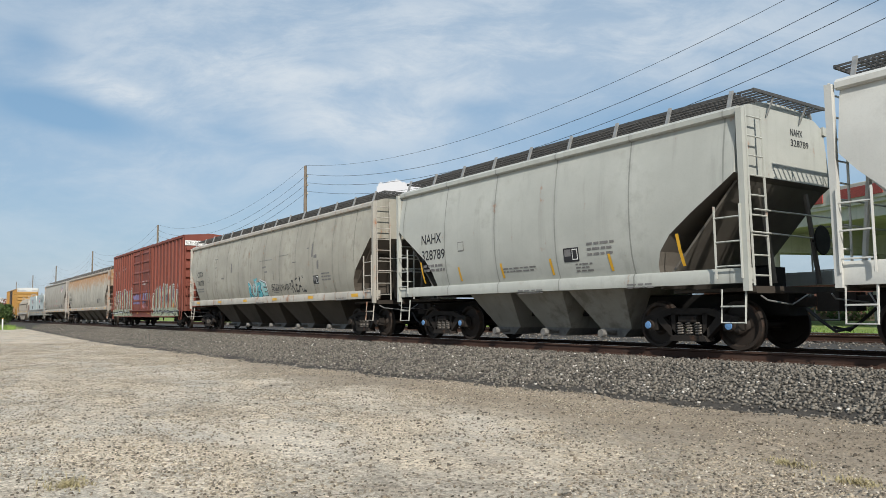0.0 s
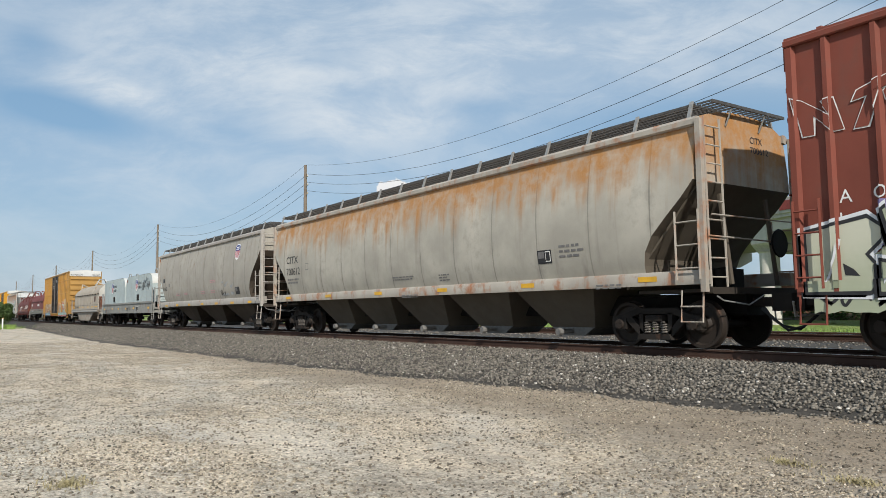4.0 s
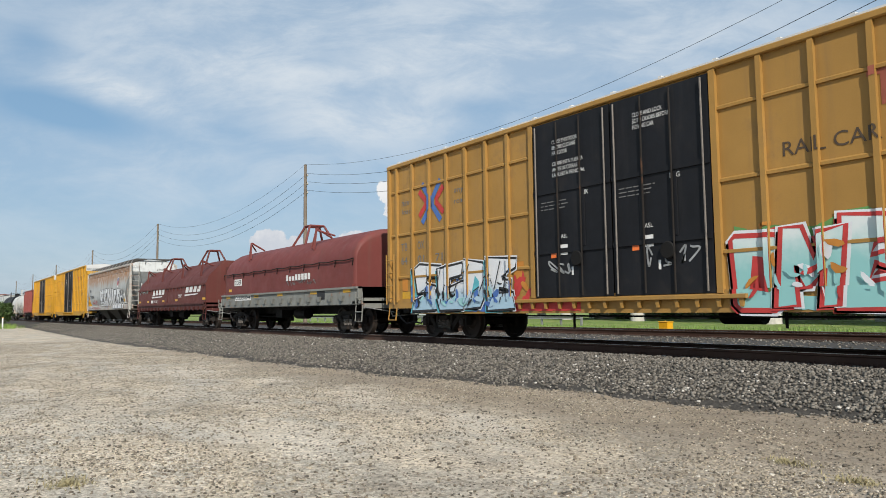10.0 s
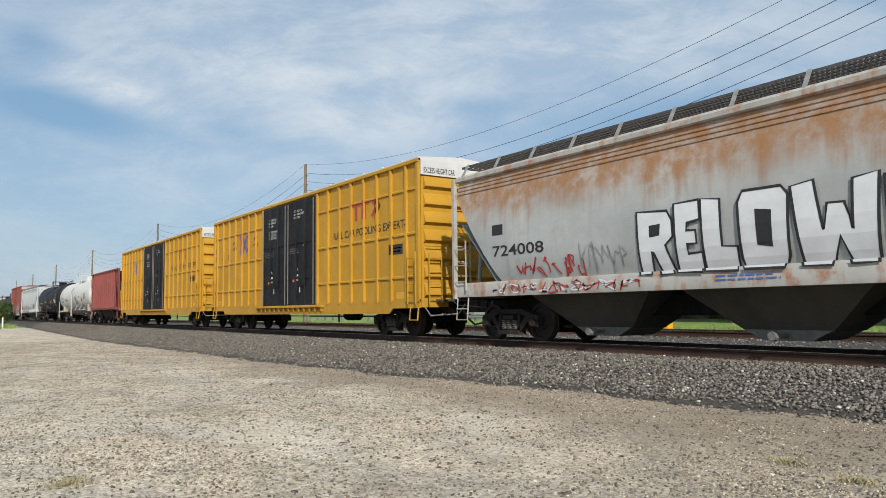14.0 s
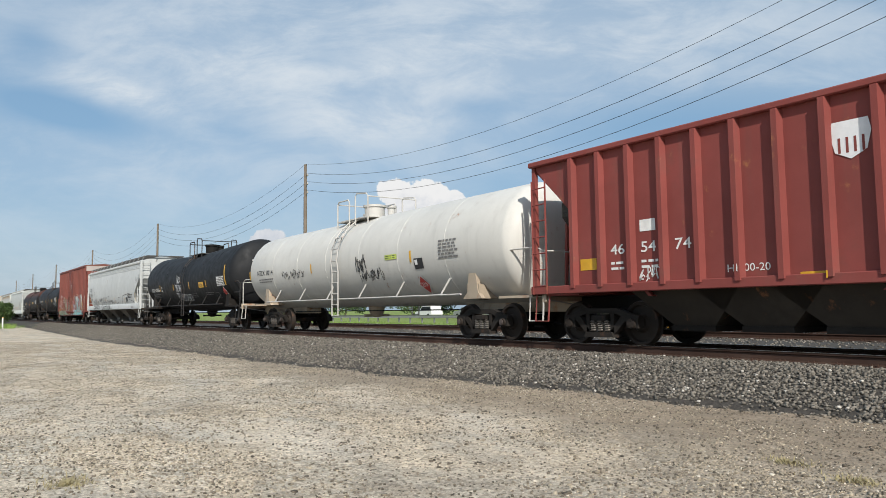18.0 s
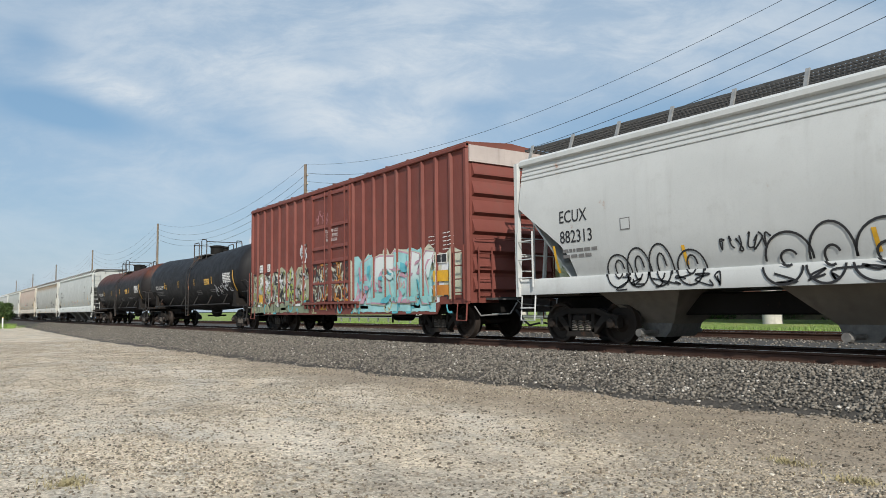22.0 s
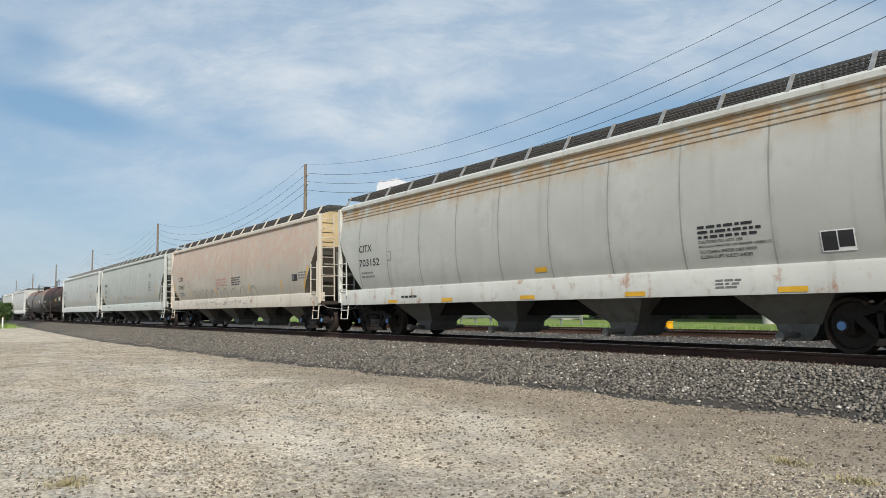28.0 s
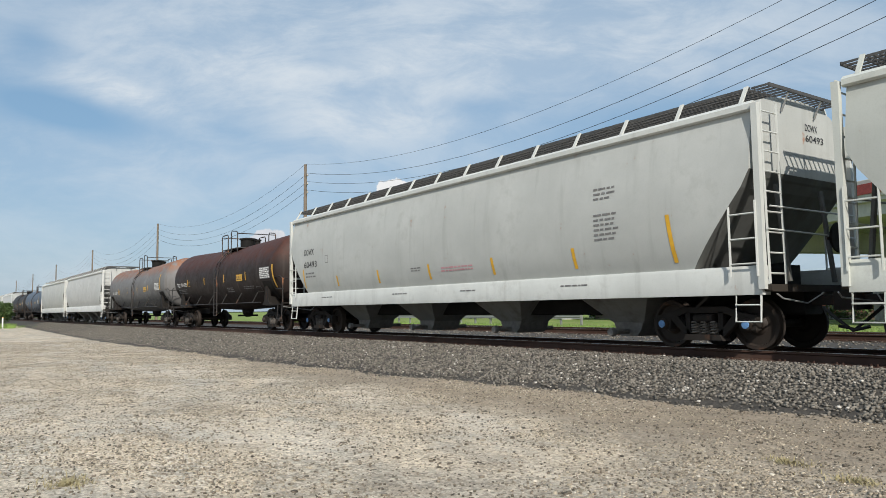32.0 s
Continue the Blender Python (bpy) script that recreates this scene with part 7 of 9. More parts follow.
def c6_coil(front, rear):
    grey = paint("pale_blue_grey_hood_paint", (0.46, 0.53, 0.525), 0.5, 0.12, 0.14, 0.22, 0.22)
    white = paint("white_hood_end_paint", (0.66, 0.66, 0.62), 0.5, 0.1, 0.1, 0.2)
    frame = paint("grey_coil_frame_paint", (0.30, 0.30, 0.275), 0.6, 0.2, 0.4, 0.4, 0.3)
    length = front - rear + 1.4
    car = coil_frame(length, frame, "pale grey coil car with two rounded hoods", (0.84, 1.56), inset=2.0, railing="posts", step_top=1.4)
    h = (front - rear) / 2
    span = (front - rear - 0.3) / 2
    for a in (-h, h - span):
        prof = []
        n = 10
        # the hood's outline along the car is rounded, its crown is flat across
        outline = [(a, 1.56), (a, 2.7)] + [(a + 0.85 - 0.85 * math.cos(math.pi / 2 * i / n), 2.7 + 0.68 * math.sin(math.pi / 2 * i / n)) for i in range(1, n + 1)]
        outline += [(2 * a + span - x, z) for x, z in outline[::-1]]
        hood = part("hood", Shape().prism(outline, "y", -1.40, 1.40), grey, car)
        part("hood_top", Shape().sheet([[(x, -1.405, z + 0.012), (x, 1.405, z + 0.012)] for x, z in outline[1:-1]]), white, hood, "white painted crown of the hood")
        part("hood_lip", Shape().box(a - 0.02, a + span + 0.02, -1.47, -1.40, 1.50, 1.60).box(a - 0.02, a + span + 0.02, 1.40, 1.47, 1.50, 1.60), frame, hood)
        c = a + span / 2 + 1.0
        for y in (-0.45, 0.0, 0.45):
            loop = Shape().tube([(c - 0.42 + y * 0.5, y, 3.36), (c - 0.40 + y * 0.5, y, 3.60), (c - 0.22 + y * 0.5, y, 3.80), (c + 0.22 + y * 0.5, y, 3.80), (c + 0.40 + y * 0.5, y, 3.60), (c + 0.42 + y * 0.5, y, 3.36)], 0.03, 6)
            part("lifting_loop", loop, M_GALV, hood)
        part("vent_door", Shape().box(-4.10 if a < 0 else 3.51, -3.56 if a < 0 else 4.05, -1.425, -1.40, 1.70, 2.10), M_BLACK, hood, "dark square vent door")
    side = Side(car, lambda z: 1.405)
    sill = Side(car, lambda z: 1.462)
    for a in (-h, h - span):
        c = -4.48 if a < 0 else 3.42
        shield(side, c, 2.33, 0.66, 0.76)
        side.text("BUILDING", c + 0.45, 2.76, 0.17, M_DKTXT, 0.93, 0.006)
        side.text("AMERICA", c + 0.45, 2.48, 0.17, M_DKTXT, 0.90, 0.006)
    side.tag(4.98, 2.3, 1.0, 0.8, MATS["spray_black"], 31, 4, 0.035)
    side.tag(5.95, 2.25, 1.1, 0.9, MATS["spray_black"], 33, 4, 0.03)
    side.cloud(h - span + 0.3, h - span + 0.6, 3.0, 3.2, MATS["primer"], 3, "rust_patch", 3, label="brown rust patch")
    sill.block("company_bar", -6.75, -6.42, 0.93, 1.13, M_DKTXT, "reporting mark painted as a plain bar")
    sill.text("211021", -6.30, 0.93, 0.2, M_DKTXT, 0.85)
    for x in (-h + 0.3, -4.4, -2.2, 0.3, 2.6, h - 0.9):
        sill.block("reflector_strip", x, x + 0.45, 1.12, 1.24, M_YEL, "yellow reflective strip")
    sill.block("inspection_plate", 3.6, 4.1, 1.0, 1.3, M_WHTXT, "black and white inspection stencil")
    sill.block("inspection_plate", 3.62, 4.08, 1.02, 1.28, M_DKTXT, layer=1)
    sill.tag(0.6, 0.95, 1.2, 0.36, MATS["spray_black"], 36, 6, 0.025)
    place(car, front, rear)


def c7_coil(front, rear):
    tan = paint("faded_tan_hood_paint", (0.46, 0.40, 0.32), 0.6, 0.18, 0.3, 0.35, 0.25)
    cream = paint("cream_hood_end_paint", (0.58, 0.56, 0.50), 0.55, 0.12, 0.2, 0.25, 0.2)
    frame = paint("dusty_tan_frame_paint", (0.38, 0.33, 0.275), 0.7, 0.2, 0.4, 0.4, 0.2)
    brown = paint("brown_end_bulkhead_paint", (0.185, 0.075, 0.045), 0.7, 0.2, 0.3, 0.2)
    length = front - rear
    car = coil_frame(length + 1.5, frame, "tan coil car with one long rounded hood and a dropped belly", (0.98, 1.26), inset=1.7)
    h = length / 2
    part("belly", Shape().prism([(-4.5, 1.02), (-2.55, 0.27), (2.1, 0.27), (4.1, 1.02)], "y", -1.40, 1.40), frame, car, "sloping dropped middle of the car")
    hood = coil_hood(car, -h, h, arch(1.26, 2.5, 3.46, 1.42), tan, cream, 1.3)
    part("bulkhead", Shape().box(h - 0.05, h + 0.06, -1.38, 1.38, 1.15, 2.28), brown, car, "brown end bulkhead")
    part("hood_flange", Shape().box(-h, h, -1.47, -1.42, 1.26, 1.34).box(-h, h, 1.42, 1.47, 1.26, 1.34), tan, hood)
    wire = Shape()
    for d in (-1, 1):
        pts = [(-h + 2 * h * i / 40, d * 1.475, 2.50 - 0.03 * abs(math.sin(i * math.pi / 4))) for i in range(41)]
        wire.tube(pts, 0.022, 5)
        for i in range(11):
            wire.box(-h + 2 * h * i / 10 - 0.04, -h + 2 * h * i / 10 + 0.04, d * 1.45 - 0.04, d * 1.45 + 0.04, 2.44, 2.54)
    part("tie_cable", wire, M_TRUCK, hood, "dark lashing cable along the hood")
    for x in (-h + 2.55, h - 2.55):
        for d in (-1, 1):
            guide_bracket(car, x, d, tan, 1.2, 2.95, 3.6, 1 if x > 0 else -1)
    lift_frame(car, -0.4, 0.5, 3.4, 3.95, 0.34, M_GALV)
    for x in (-h / 2, 0, h / 2):
        part("hood_seam", Shape().prism([(y * 1.003, z + 0.006) for y, z in arch(1.35, 2.5, 3.46, 1.42)], "x", x - 0.025, x + 0.025), tan, hood)
    walkway = Shape()
    for i in range(100):
        x = -h + 2 * h * i / 100
        walkway.box(x, x + 0.03, -1.56, -1.47, 1.06, 1.24)
    walkway.box(-h, h, -1.57, -1.47, 1.22, 1.25).box(-h, h, -1.57, -1.47, 1.04, 1.07)
    part("side_walkway", walkway, M_GALV, car, "perforated walkway edge")
    side = Side(car, lambda z: 1.47)
    side2 = Side(car, lambda z: 1.425)
    side2.text("WRWK", -h + 0.75, 1.36, 0.21, M_DKTXT, 0.85, 0.006)
    side2.text("494791", -h + 1.72, 1.36, 0.21, M_DKTXT, 1.1, 0.006)
    for x in (-h + 0.05, -h + 3.1, -1.4, 1.2, 3.2):
        side2.block("reflector_strip", x, x + 0.55, 1.40, 1.50, M_YEL, "yellow reflective strip")
    side2.block("reflector_strip", h - 1.5, h - 0.3, 1.40, 1.50, M_YEL, "long yellow reflective strip")
    side2.bars(2.4, 1.75, 0.9, 1, M_GRTXT, 0.05, 0.1, 3)
    side2.cloud(h - 1.9, h - 1.2, 1.85, 2.35, MATS["spray_brown"], 7, "rust_patch", 4, label="dark hole rusted through the hood side")
    side2.block("panel_seam", -h + 0.02, h - 0.02, 1.60, 1.625, M_GRTXT, "dark seam")
    belly = Side(car, lambda z: 1.402)
    belly.block("data_plate", 0.9, 1.2, 0.62, 0.85, MATS["primer"], "small primer patch")
    for body, z, hgt, wide in (("CSXT", 3.0, 0.22, 0.75), ("FOR USE ON CSXT 494500", 2.78, 0.10, 1.5), ("THRU 494799", 2.6, 0.10, 0.8)):
        v, f = glyphs(body, 0.0)
        v = v - v.min(0)
        m = bpy.data.meshes.new("lettering")
        m.from_pydata([(h + 0.012, -wide / 2 - 0.2 + a * wide / v[:, 0].max(), z + b * hgt / v[:, 1].max()) for a, b in v], [], f)
        m.materials.append(M_DKTXT)
        part("lettering", m, M_DKTXT, hood, "black lettering on the hood end")
    place(car, front, rear)


def yellow_boxcar(front, rear, shade, label, number, graffiti, door=(-2.6, 2.1), bright=False):
    coat = paint("yellow_boxcar_paint", shade, 0.5, 0.12, 0.12 if bright else 0.25, 0.12 if bright else 0.25)
    white = paint("white_boxcar_roof_paint", (0.66, 0.66, 0.64), 0.55, 0.1, 0.15, 0.15)
    black = paint("black_door_paint", (0.013, 0.014, 0.017), 0.62, 0.2, 0.1, 0.1)
    car, side = boxcar(front - rear, coat, label, 5.3, door, black, 7, 7, (1.74, 3.0, 4.3), white, "plug", 2.3, low=0.86, mid_low=0.68, margin=(0.52, 0.72), step=1.5)
    h = (front - rear) / 2
    m = MATS
    faded = M_GRTXT if not bright else M_DKTXT
    x0, low_line = (-h + 0.7, 2.12) if graffiti else (-h + 0.15, 3.22)
    for body, x, z in ((number[0], x0, low_line + 0.40), (number[1], x0 + 0.88, low_line + 0.40), (number[2], x0, low_line), (number[3], x0 + 0.88, low_line), (number[4], x0 + 1.78, low_line)):
        side.text(body, x, z, 0.22, faded, 0.34 if len(body) > 1 else 0.17, 0.006)
    # two crossing chevrons and slogans
    ex, ez = -h + (2.3 if graffiti else 4.15), 3.80
    for flip in (1, -1):
        side.stroke("emblem", [[(ex + flip * 0.46, ez + 0.56), (ex + flip * 0.07, ez + 0.10), (ex + flip * 0.05, ez - 0.10), (ex + flip * 0.46, ez - 0.56)]], 0.17, m["spray_blue"], "crossed red and blue emblem", 1)
        side.stroke("emblem", [[(ex + flip * 0.60, ez + 0.36), (ex + flip * 0.27, ez + 0.06), (ex + flip * 0.27, ez - 0.06), (ex + flip * 0.60, ez - 0.36)]], 0.16, m["crest_red"] if bright else m["spray_red"], "crossed red and blue emblem", 2)
    side.text("next", ex - 1.55, 3.85, 0.15, faded, 0.5, 0, 0.15)
    side.text("load", ex - 1.55, 3.60, 0.15, faded, 0.5, 0, 0.15)
    side.text("any", ex + 1.08, 3.85, 0.15, faded, 0.42, 0, 0.15)
    side.text("road", ex + 1.08, 3.60, 0.15, faded, 0.5, 0, 0.15)
    side.text("RAIL CAR POOLING EXPERTS", door[1] + 1.3, 3.22, 0.24, M_DKTXT if bright else M_BROWNTXT, 4.75, 0.002)
    red = m["crest_red"] if bright else m["faded_red"]
    for x in (2.66, 3.24):
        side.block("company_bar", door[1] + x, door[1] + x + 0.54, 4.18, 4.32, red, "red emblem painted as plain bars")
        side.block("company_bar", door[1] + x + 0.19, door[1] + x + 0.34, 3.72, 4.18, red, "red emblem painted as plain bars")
    for x, mat in ((3.98, red), (4.22, M_DKTXT if bright else M_BROWNTXT)):
        side.stroke("company_bar", [[(door[1] + x, 4.32), (door[1] + x + 0.24, 4.04), (door[1] + x, 3.76)]], 0.13, mat, "red and dark chevron", 1)
    mid = (door[0] + door[1]) / 2
    for a, hgt in ((door[0] + 0.55, 4.35), (mid + 0.5, 4.45)):
        words = ("CLOSE THIS DOOR", "BEFORE CLOSING", "MAIN DOOR", "CIERRE ESTA PUERTA", "ANTES DE CERRAR", "LA PUERTA PRINCIPAL") if a < 0 else ("CLOSE AND LOCK", "BOTH DOORS BEFORE", "MOVING CAR")
        for i, line in enumerate(words):
            side.door.text(line, a + 0.1, hgt + 0.1 - 0.125 * i - (0.12 if i > 2 else 0), 0.085, M_WHTXT, 0.052 * len(line), label="white stencilled words")
        side.door.text("70K" if a < 0 else "HPG", a + 0.95, 3.2, 0.10, M_WHTXT, 0.22, label="white stencilled words")
        side.door.bars(a - 0.3, 3.15, 0.9, 3, M_GRTXT, 0.022, 0.08, 5)
        side.door.block("sticker", a + 0.3, a + 0.52, 1.95, 2.18, M_WHTXT, "white paper sticker")
        side.door.block("sticker", a + 0.0, a + 0.17, 1.9, 2.06, m["sticker_orange"], "small orange sticker")
        side.door.block("sticker", a + 0.62, a + 0.68, 1.5, 1.68, M_WHTXT)
        side.door.text("ASL", a + 0.32, 2.32, 0.09, M_WHTXT, 0.2, label="white stencilled words")
    side.block("reflector_strip", -h + 0.75, -h + 1.3, 1.12, 1.32, M_YEL, "yellow reflective patch")
    side.block("reflector_strip", -h + 0.75, -h + 1.05, 1.34, 1.75, m["spray_orange"], "orange reflective patch")
    side.block("reflector_strip", door[0] - 0.7, door[0] - 0.45, 1.35, 1.9, m["spray_orange"], "orange reflective patch")
    side.block("reflector_strip", door[1] + 0.5, door[1] + 0.65, 1.4, 1.75, m["spray_orange"], "orange reflective patch")
    if not graffiti:
        side.block("inspection_plate", door[1] + 5.0, door[1] + 5.8, 2.45, 2.75, M_DKTXT, "black and white inspection stencil")
        side.bars(door[1] + 5.05, 2.62, 0.7, 2, M_WHTXT, 0.04, 0.1, 3)
        side.block("reflector_strip", h - 1.35, h - 0.8, 1.12, 1.32, M_YEL, "yellow reflective patch")
    else:
        low = side.sill
        side.cloud(2.45, h - 0.05, 1.0, 2.25, m["spray_green"], 3, lumps=9)
        side.cloud(2.5, h - 0.75, 1.0, 2.12, m["spray_red"], 4, lumps=14, layer=1)
        side.mural(2.6, 8.2, 1.3, 2.15, [m["spray_white"], m["spray_orange"]], 41, 10, 0.05)
        side.letters("OMEGAS", ((2.42, 3.30, 1.95), (3.25, 4.30, 2.0), (4.25, 5.2, 2.15), (5.15, 6.2, 1.98), (6.1, 7.5, 2.2), (7.3, 8.5, 1.95)), 0.74, [m["spray_fade"]], m["spray_red"], 0.085, m["spray_white"], 0.15, 8, 4, m["spray_red"], hole=m["spray_red"], glow=0.11)
        side.shards(2.6, 8.2, 0.85, 1.8, [m["spray_fade"], m["spray_red"], m["spray_aqua"], m["spray_white"], m["spray_orange"]], 19, 26, 0.16, 14)
        low.cloud(2.45, 8.3, 0.70, 1.0, m["spray_fade"], 18, lumps=30)
        side.shards(8.3, h - 0.1, 0.9, 1.95, [m["spray_red"], m["spray_green"], m["spray_red"], m["spray_pink"]], 13, 14, 0.3, 2)
        side.cloud(-h + 1.3, -h + 5.7, 1.0, 1.55, m["spray_blue"], 11)
        side.shards(-7.85, -3.3, 0.9, 1.9, [m["spray_teal"], m["spray_blue"]], 77, 14, 0.4, 1)
        side.letters("SGDE", ((-7.75, -6.35, 2.02), (-6.5, -5.35, 2.0), (-5.3, -4.4, 2.04), (-4.35, -3.3, 1.98)), 0.78, [m["spray_chrome"]], m["spray_black"], 0.06, m["spray_white"], 0.16, 9, 4, m["spray_teal"], hole=m["spray_teal"], glow=0.07)
        side.shards(-7.6, -3.5, 0.85, 1.45, [m["spray_blue"], m["spray_black"], m["spray_aqua"], m["spray_chrome"], m["spray_blue"]], 78, 34, 0.18, 12)
        side.line("graffiti_strokes", [[(-7.6 + 0.42 * k, 0.95 + 0.3 * (k % 3)), (-7.45 + 0.42 * k, 1.25 + 0.25 * (k % 2)), (-7.2 + 0.42 * k, 1.35 + 0.3 * (k % 3))] for k in range(10)], 0.035, m["spray_black"], "black lines in the letters", 18)
        side.shards(-3.4, -2.75, 0.95, 1.75, [m["spray_red"], m["spray_orange"], m["spray_red"]], 12, 8, 0.3, 2)
        low.cloud(-3.4, -1.2, 0.72, 1.0, m["spray_red"], 14, lumps=12)
        low.cloud(-7.3, -3.4, 0.72, 1.0, m["spray_blue"], 15, lumps=16)
        side.block("sticker", 7.82, 8.33, 1.10, 1.28, m["spray_lime"], "lime green sticker", 14)
        side.door.tag(door[0] + 0.5, 1.5, 0.7, 0.4, m["spray_grey"], 7, 3, 0.04)
        side.door.tag(0.6, 1.55, 1.2, 0.5, m["spray_grey"], 8, 4, 0.04)
        side.piece("SF", 8.5, 9.05, 2.75, 3.55, [coat], m["spray_lilac"], 5, None, 0.1, ring=0.8)
    end_board(car, h, 4.72, ("EXCESS HEIGHT CAR", "TBOX " + number[2] + number[3] + number[4]))
    place(car, front, rear)


def c9_coil(front, rear):
    red = paint("oxide_red_hood_paint", (0.20, 0.055, 0.048), 0.6, 0.16, 0.25, 0.25)
    frame = paint("grey_green_frame_paint", (0.27, 0.275, 0.25), 0.65, 0.2, 0.45, 0.4, 0.3)
    length = front - rear
    car = coil_frame(length + 1.2, frame, "coil car with a long oxide-red hood on a grey frame", (0.98, 1.58), inset=1.75, railing=False, step_top=1.4)
    h = length / 2
    hood = coil_hood(car, -h, h, arch(1.58, 2.5, 3.58, 1.42), red, None, 0.25, 0.22, 0.22)
    part("hood_flange", Shape().box(-h, h, -1.50, -1.42, 1.56, 1.66).box(-h, h, 1.42, 1.50, 1.56, 1.66), red, hood)
    wire = Shape()
    for d in (-1, 1):
        wire.tube([(-h + 2 * h * i / 40, d * 1.47, 2.52 - 0.04 * abs(math.sin(i * math.pi / 4))) for i in range(41)], 0.02, 5)
        for i in range(11):
            wire.tube([(-h + 2 * h * i / 10, d * 1.47, 2.5), (-h + 2 * h * i / 10 - 0.12, d * 1.44, 2.3)], 0.018, 5)
    part("tie_cable", wire, M_TRUCK, hood, "dark lashing cable along the hood")
    pocket = Shape().prism([(-0.16, 1.30), (0.16, 1.30), (0.05, 1.12), (-0.05, 1.12)], "y", -0.04, 0.04).mesh("stake_pocket", frame)
    for i in range(14):
        for d in (-1, 1):
            part("stake_pocket", pocket, frame, car, at=pose(-h + 0.8 + (2 * h - 1.6) * i / 13, d * 1.50, 0))
    for x in (-3.74, 2.96):
        for d in (-1, 1):
            guide_bracket(car, x, d, red, 1.25, 3.05, 3.85, 1 if x > 0 else -1)
    lift_frame(car, 0.35, 0.7, 3.42, 4.25, 0.62, red)
    side, sill = Side(car, lambda z: 1.425), Side(car, lambda z: 1.462)
    side.block("number_panel", -5.11, -4.13, 1.97, 2.27, M_WHTXT, "white painted panel")
    side.text("COER", -5.04, 2.02, 0.20, M_DKTXT, 0.82, 0.006, layer=1)
    sill.block("number_panel", -4.93, -2.93, 1.30, 1.55, M_WHTXT, "white painted panel")
    sill.text("COER806044", -4.86, 1.335, 0.18, M_DKTXT, 1.85, 0.006, layer=1)
    for i in range(8):
        side.block("company_bar", 0.81 + 0.285 * i, 1.02 + 0.285 * i, 1.97, 2.20 if i not in (1, 2) else 2.14, M_WHTXT, "white maker's name painted as plain bars")
    side.block("reflector_strip", -5.86, -5.46, 1.72, 1.84, M_YEL, "yellow warning plate")
    side.tag(0.8, 1.75, 2.7, 0.22, M_GRTXT, 51, 9, 0.03)
    for x in (-6.1, -2.57, 0.0, 3.1, h - 0.75):
        sill.block("reflector_strip", x, x + 0.55, 1.40, 1.52, M_YEL, "yellow reflective strip")
    sill.block("inspection_plate", 3.7, 4.3, 1.20, 1.50, M_DKTXT, "black and white inspection stencil")
    sill.bars(-h + 4.0, 1.42, 0.9, 2, M_GRTXT, 0.05, 0.1, 3)
    place(car, front, rear)


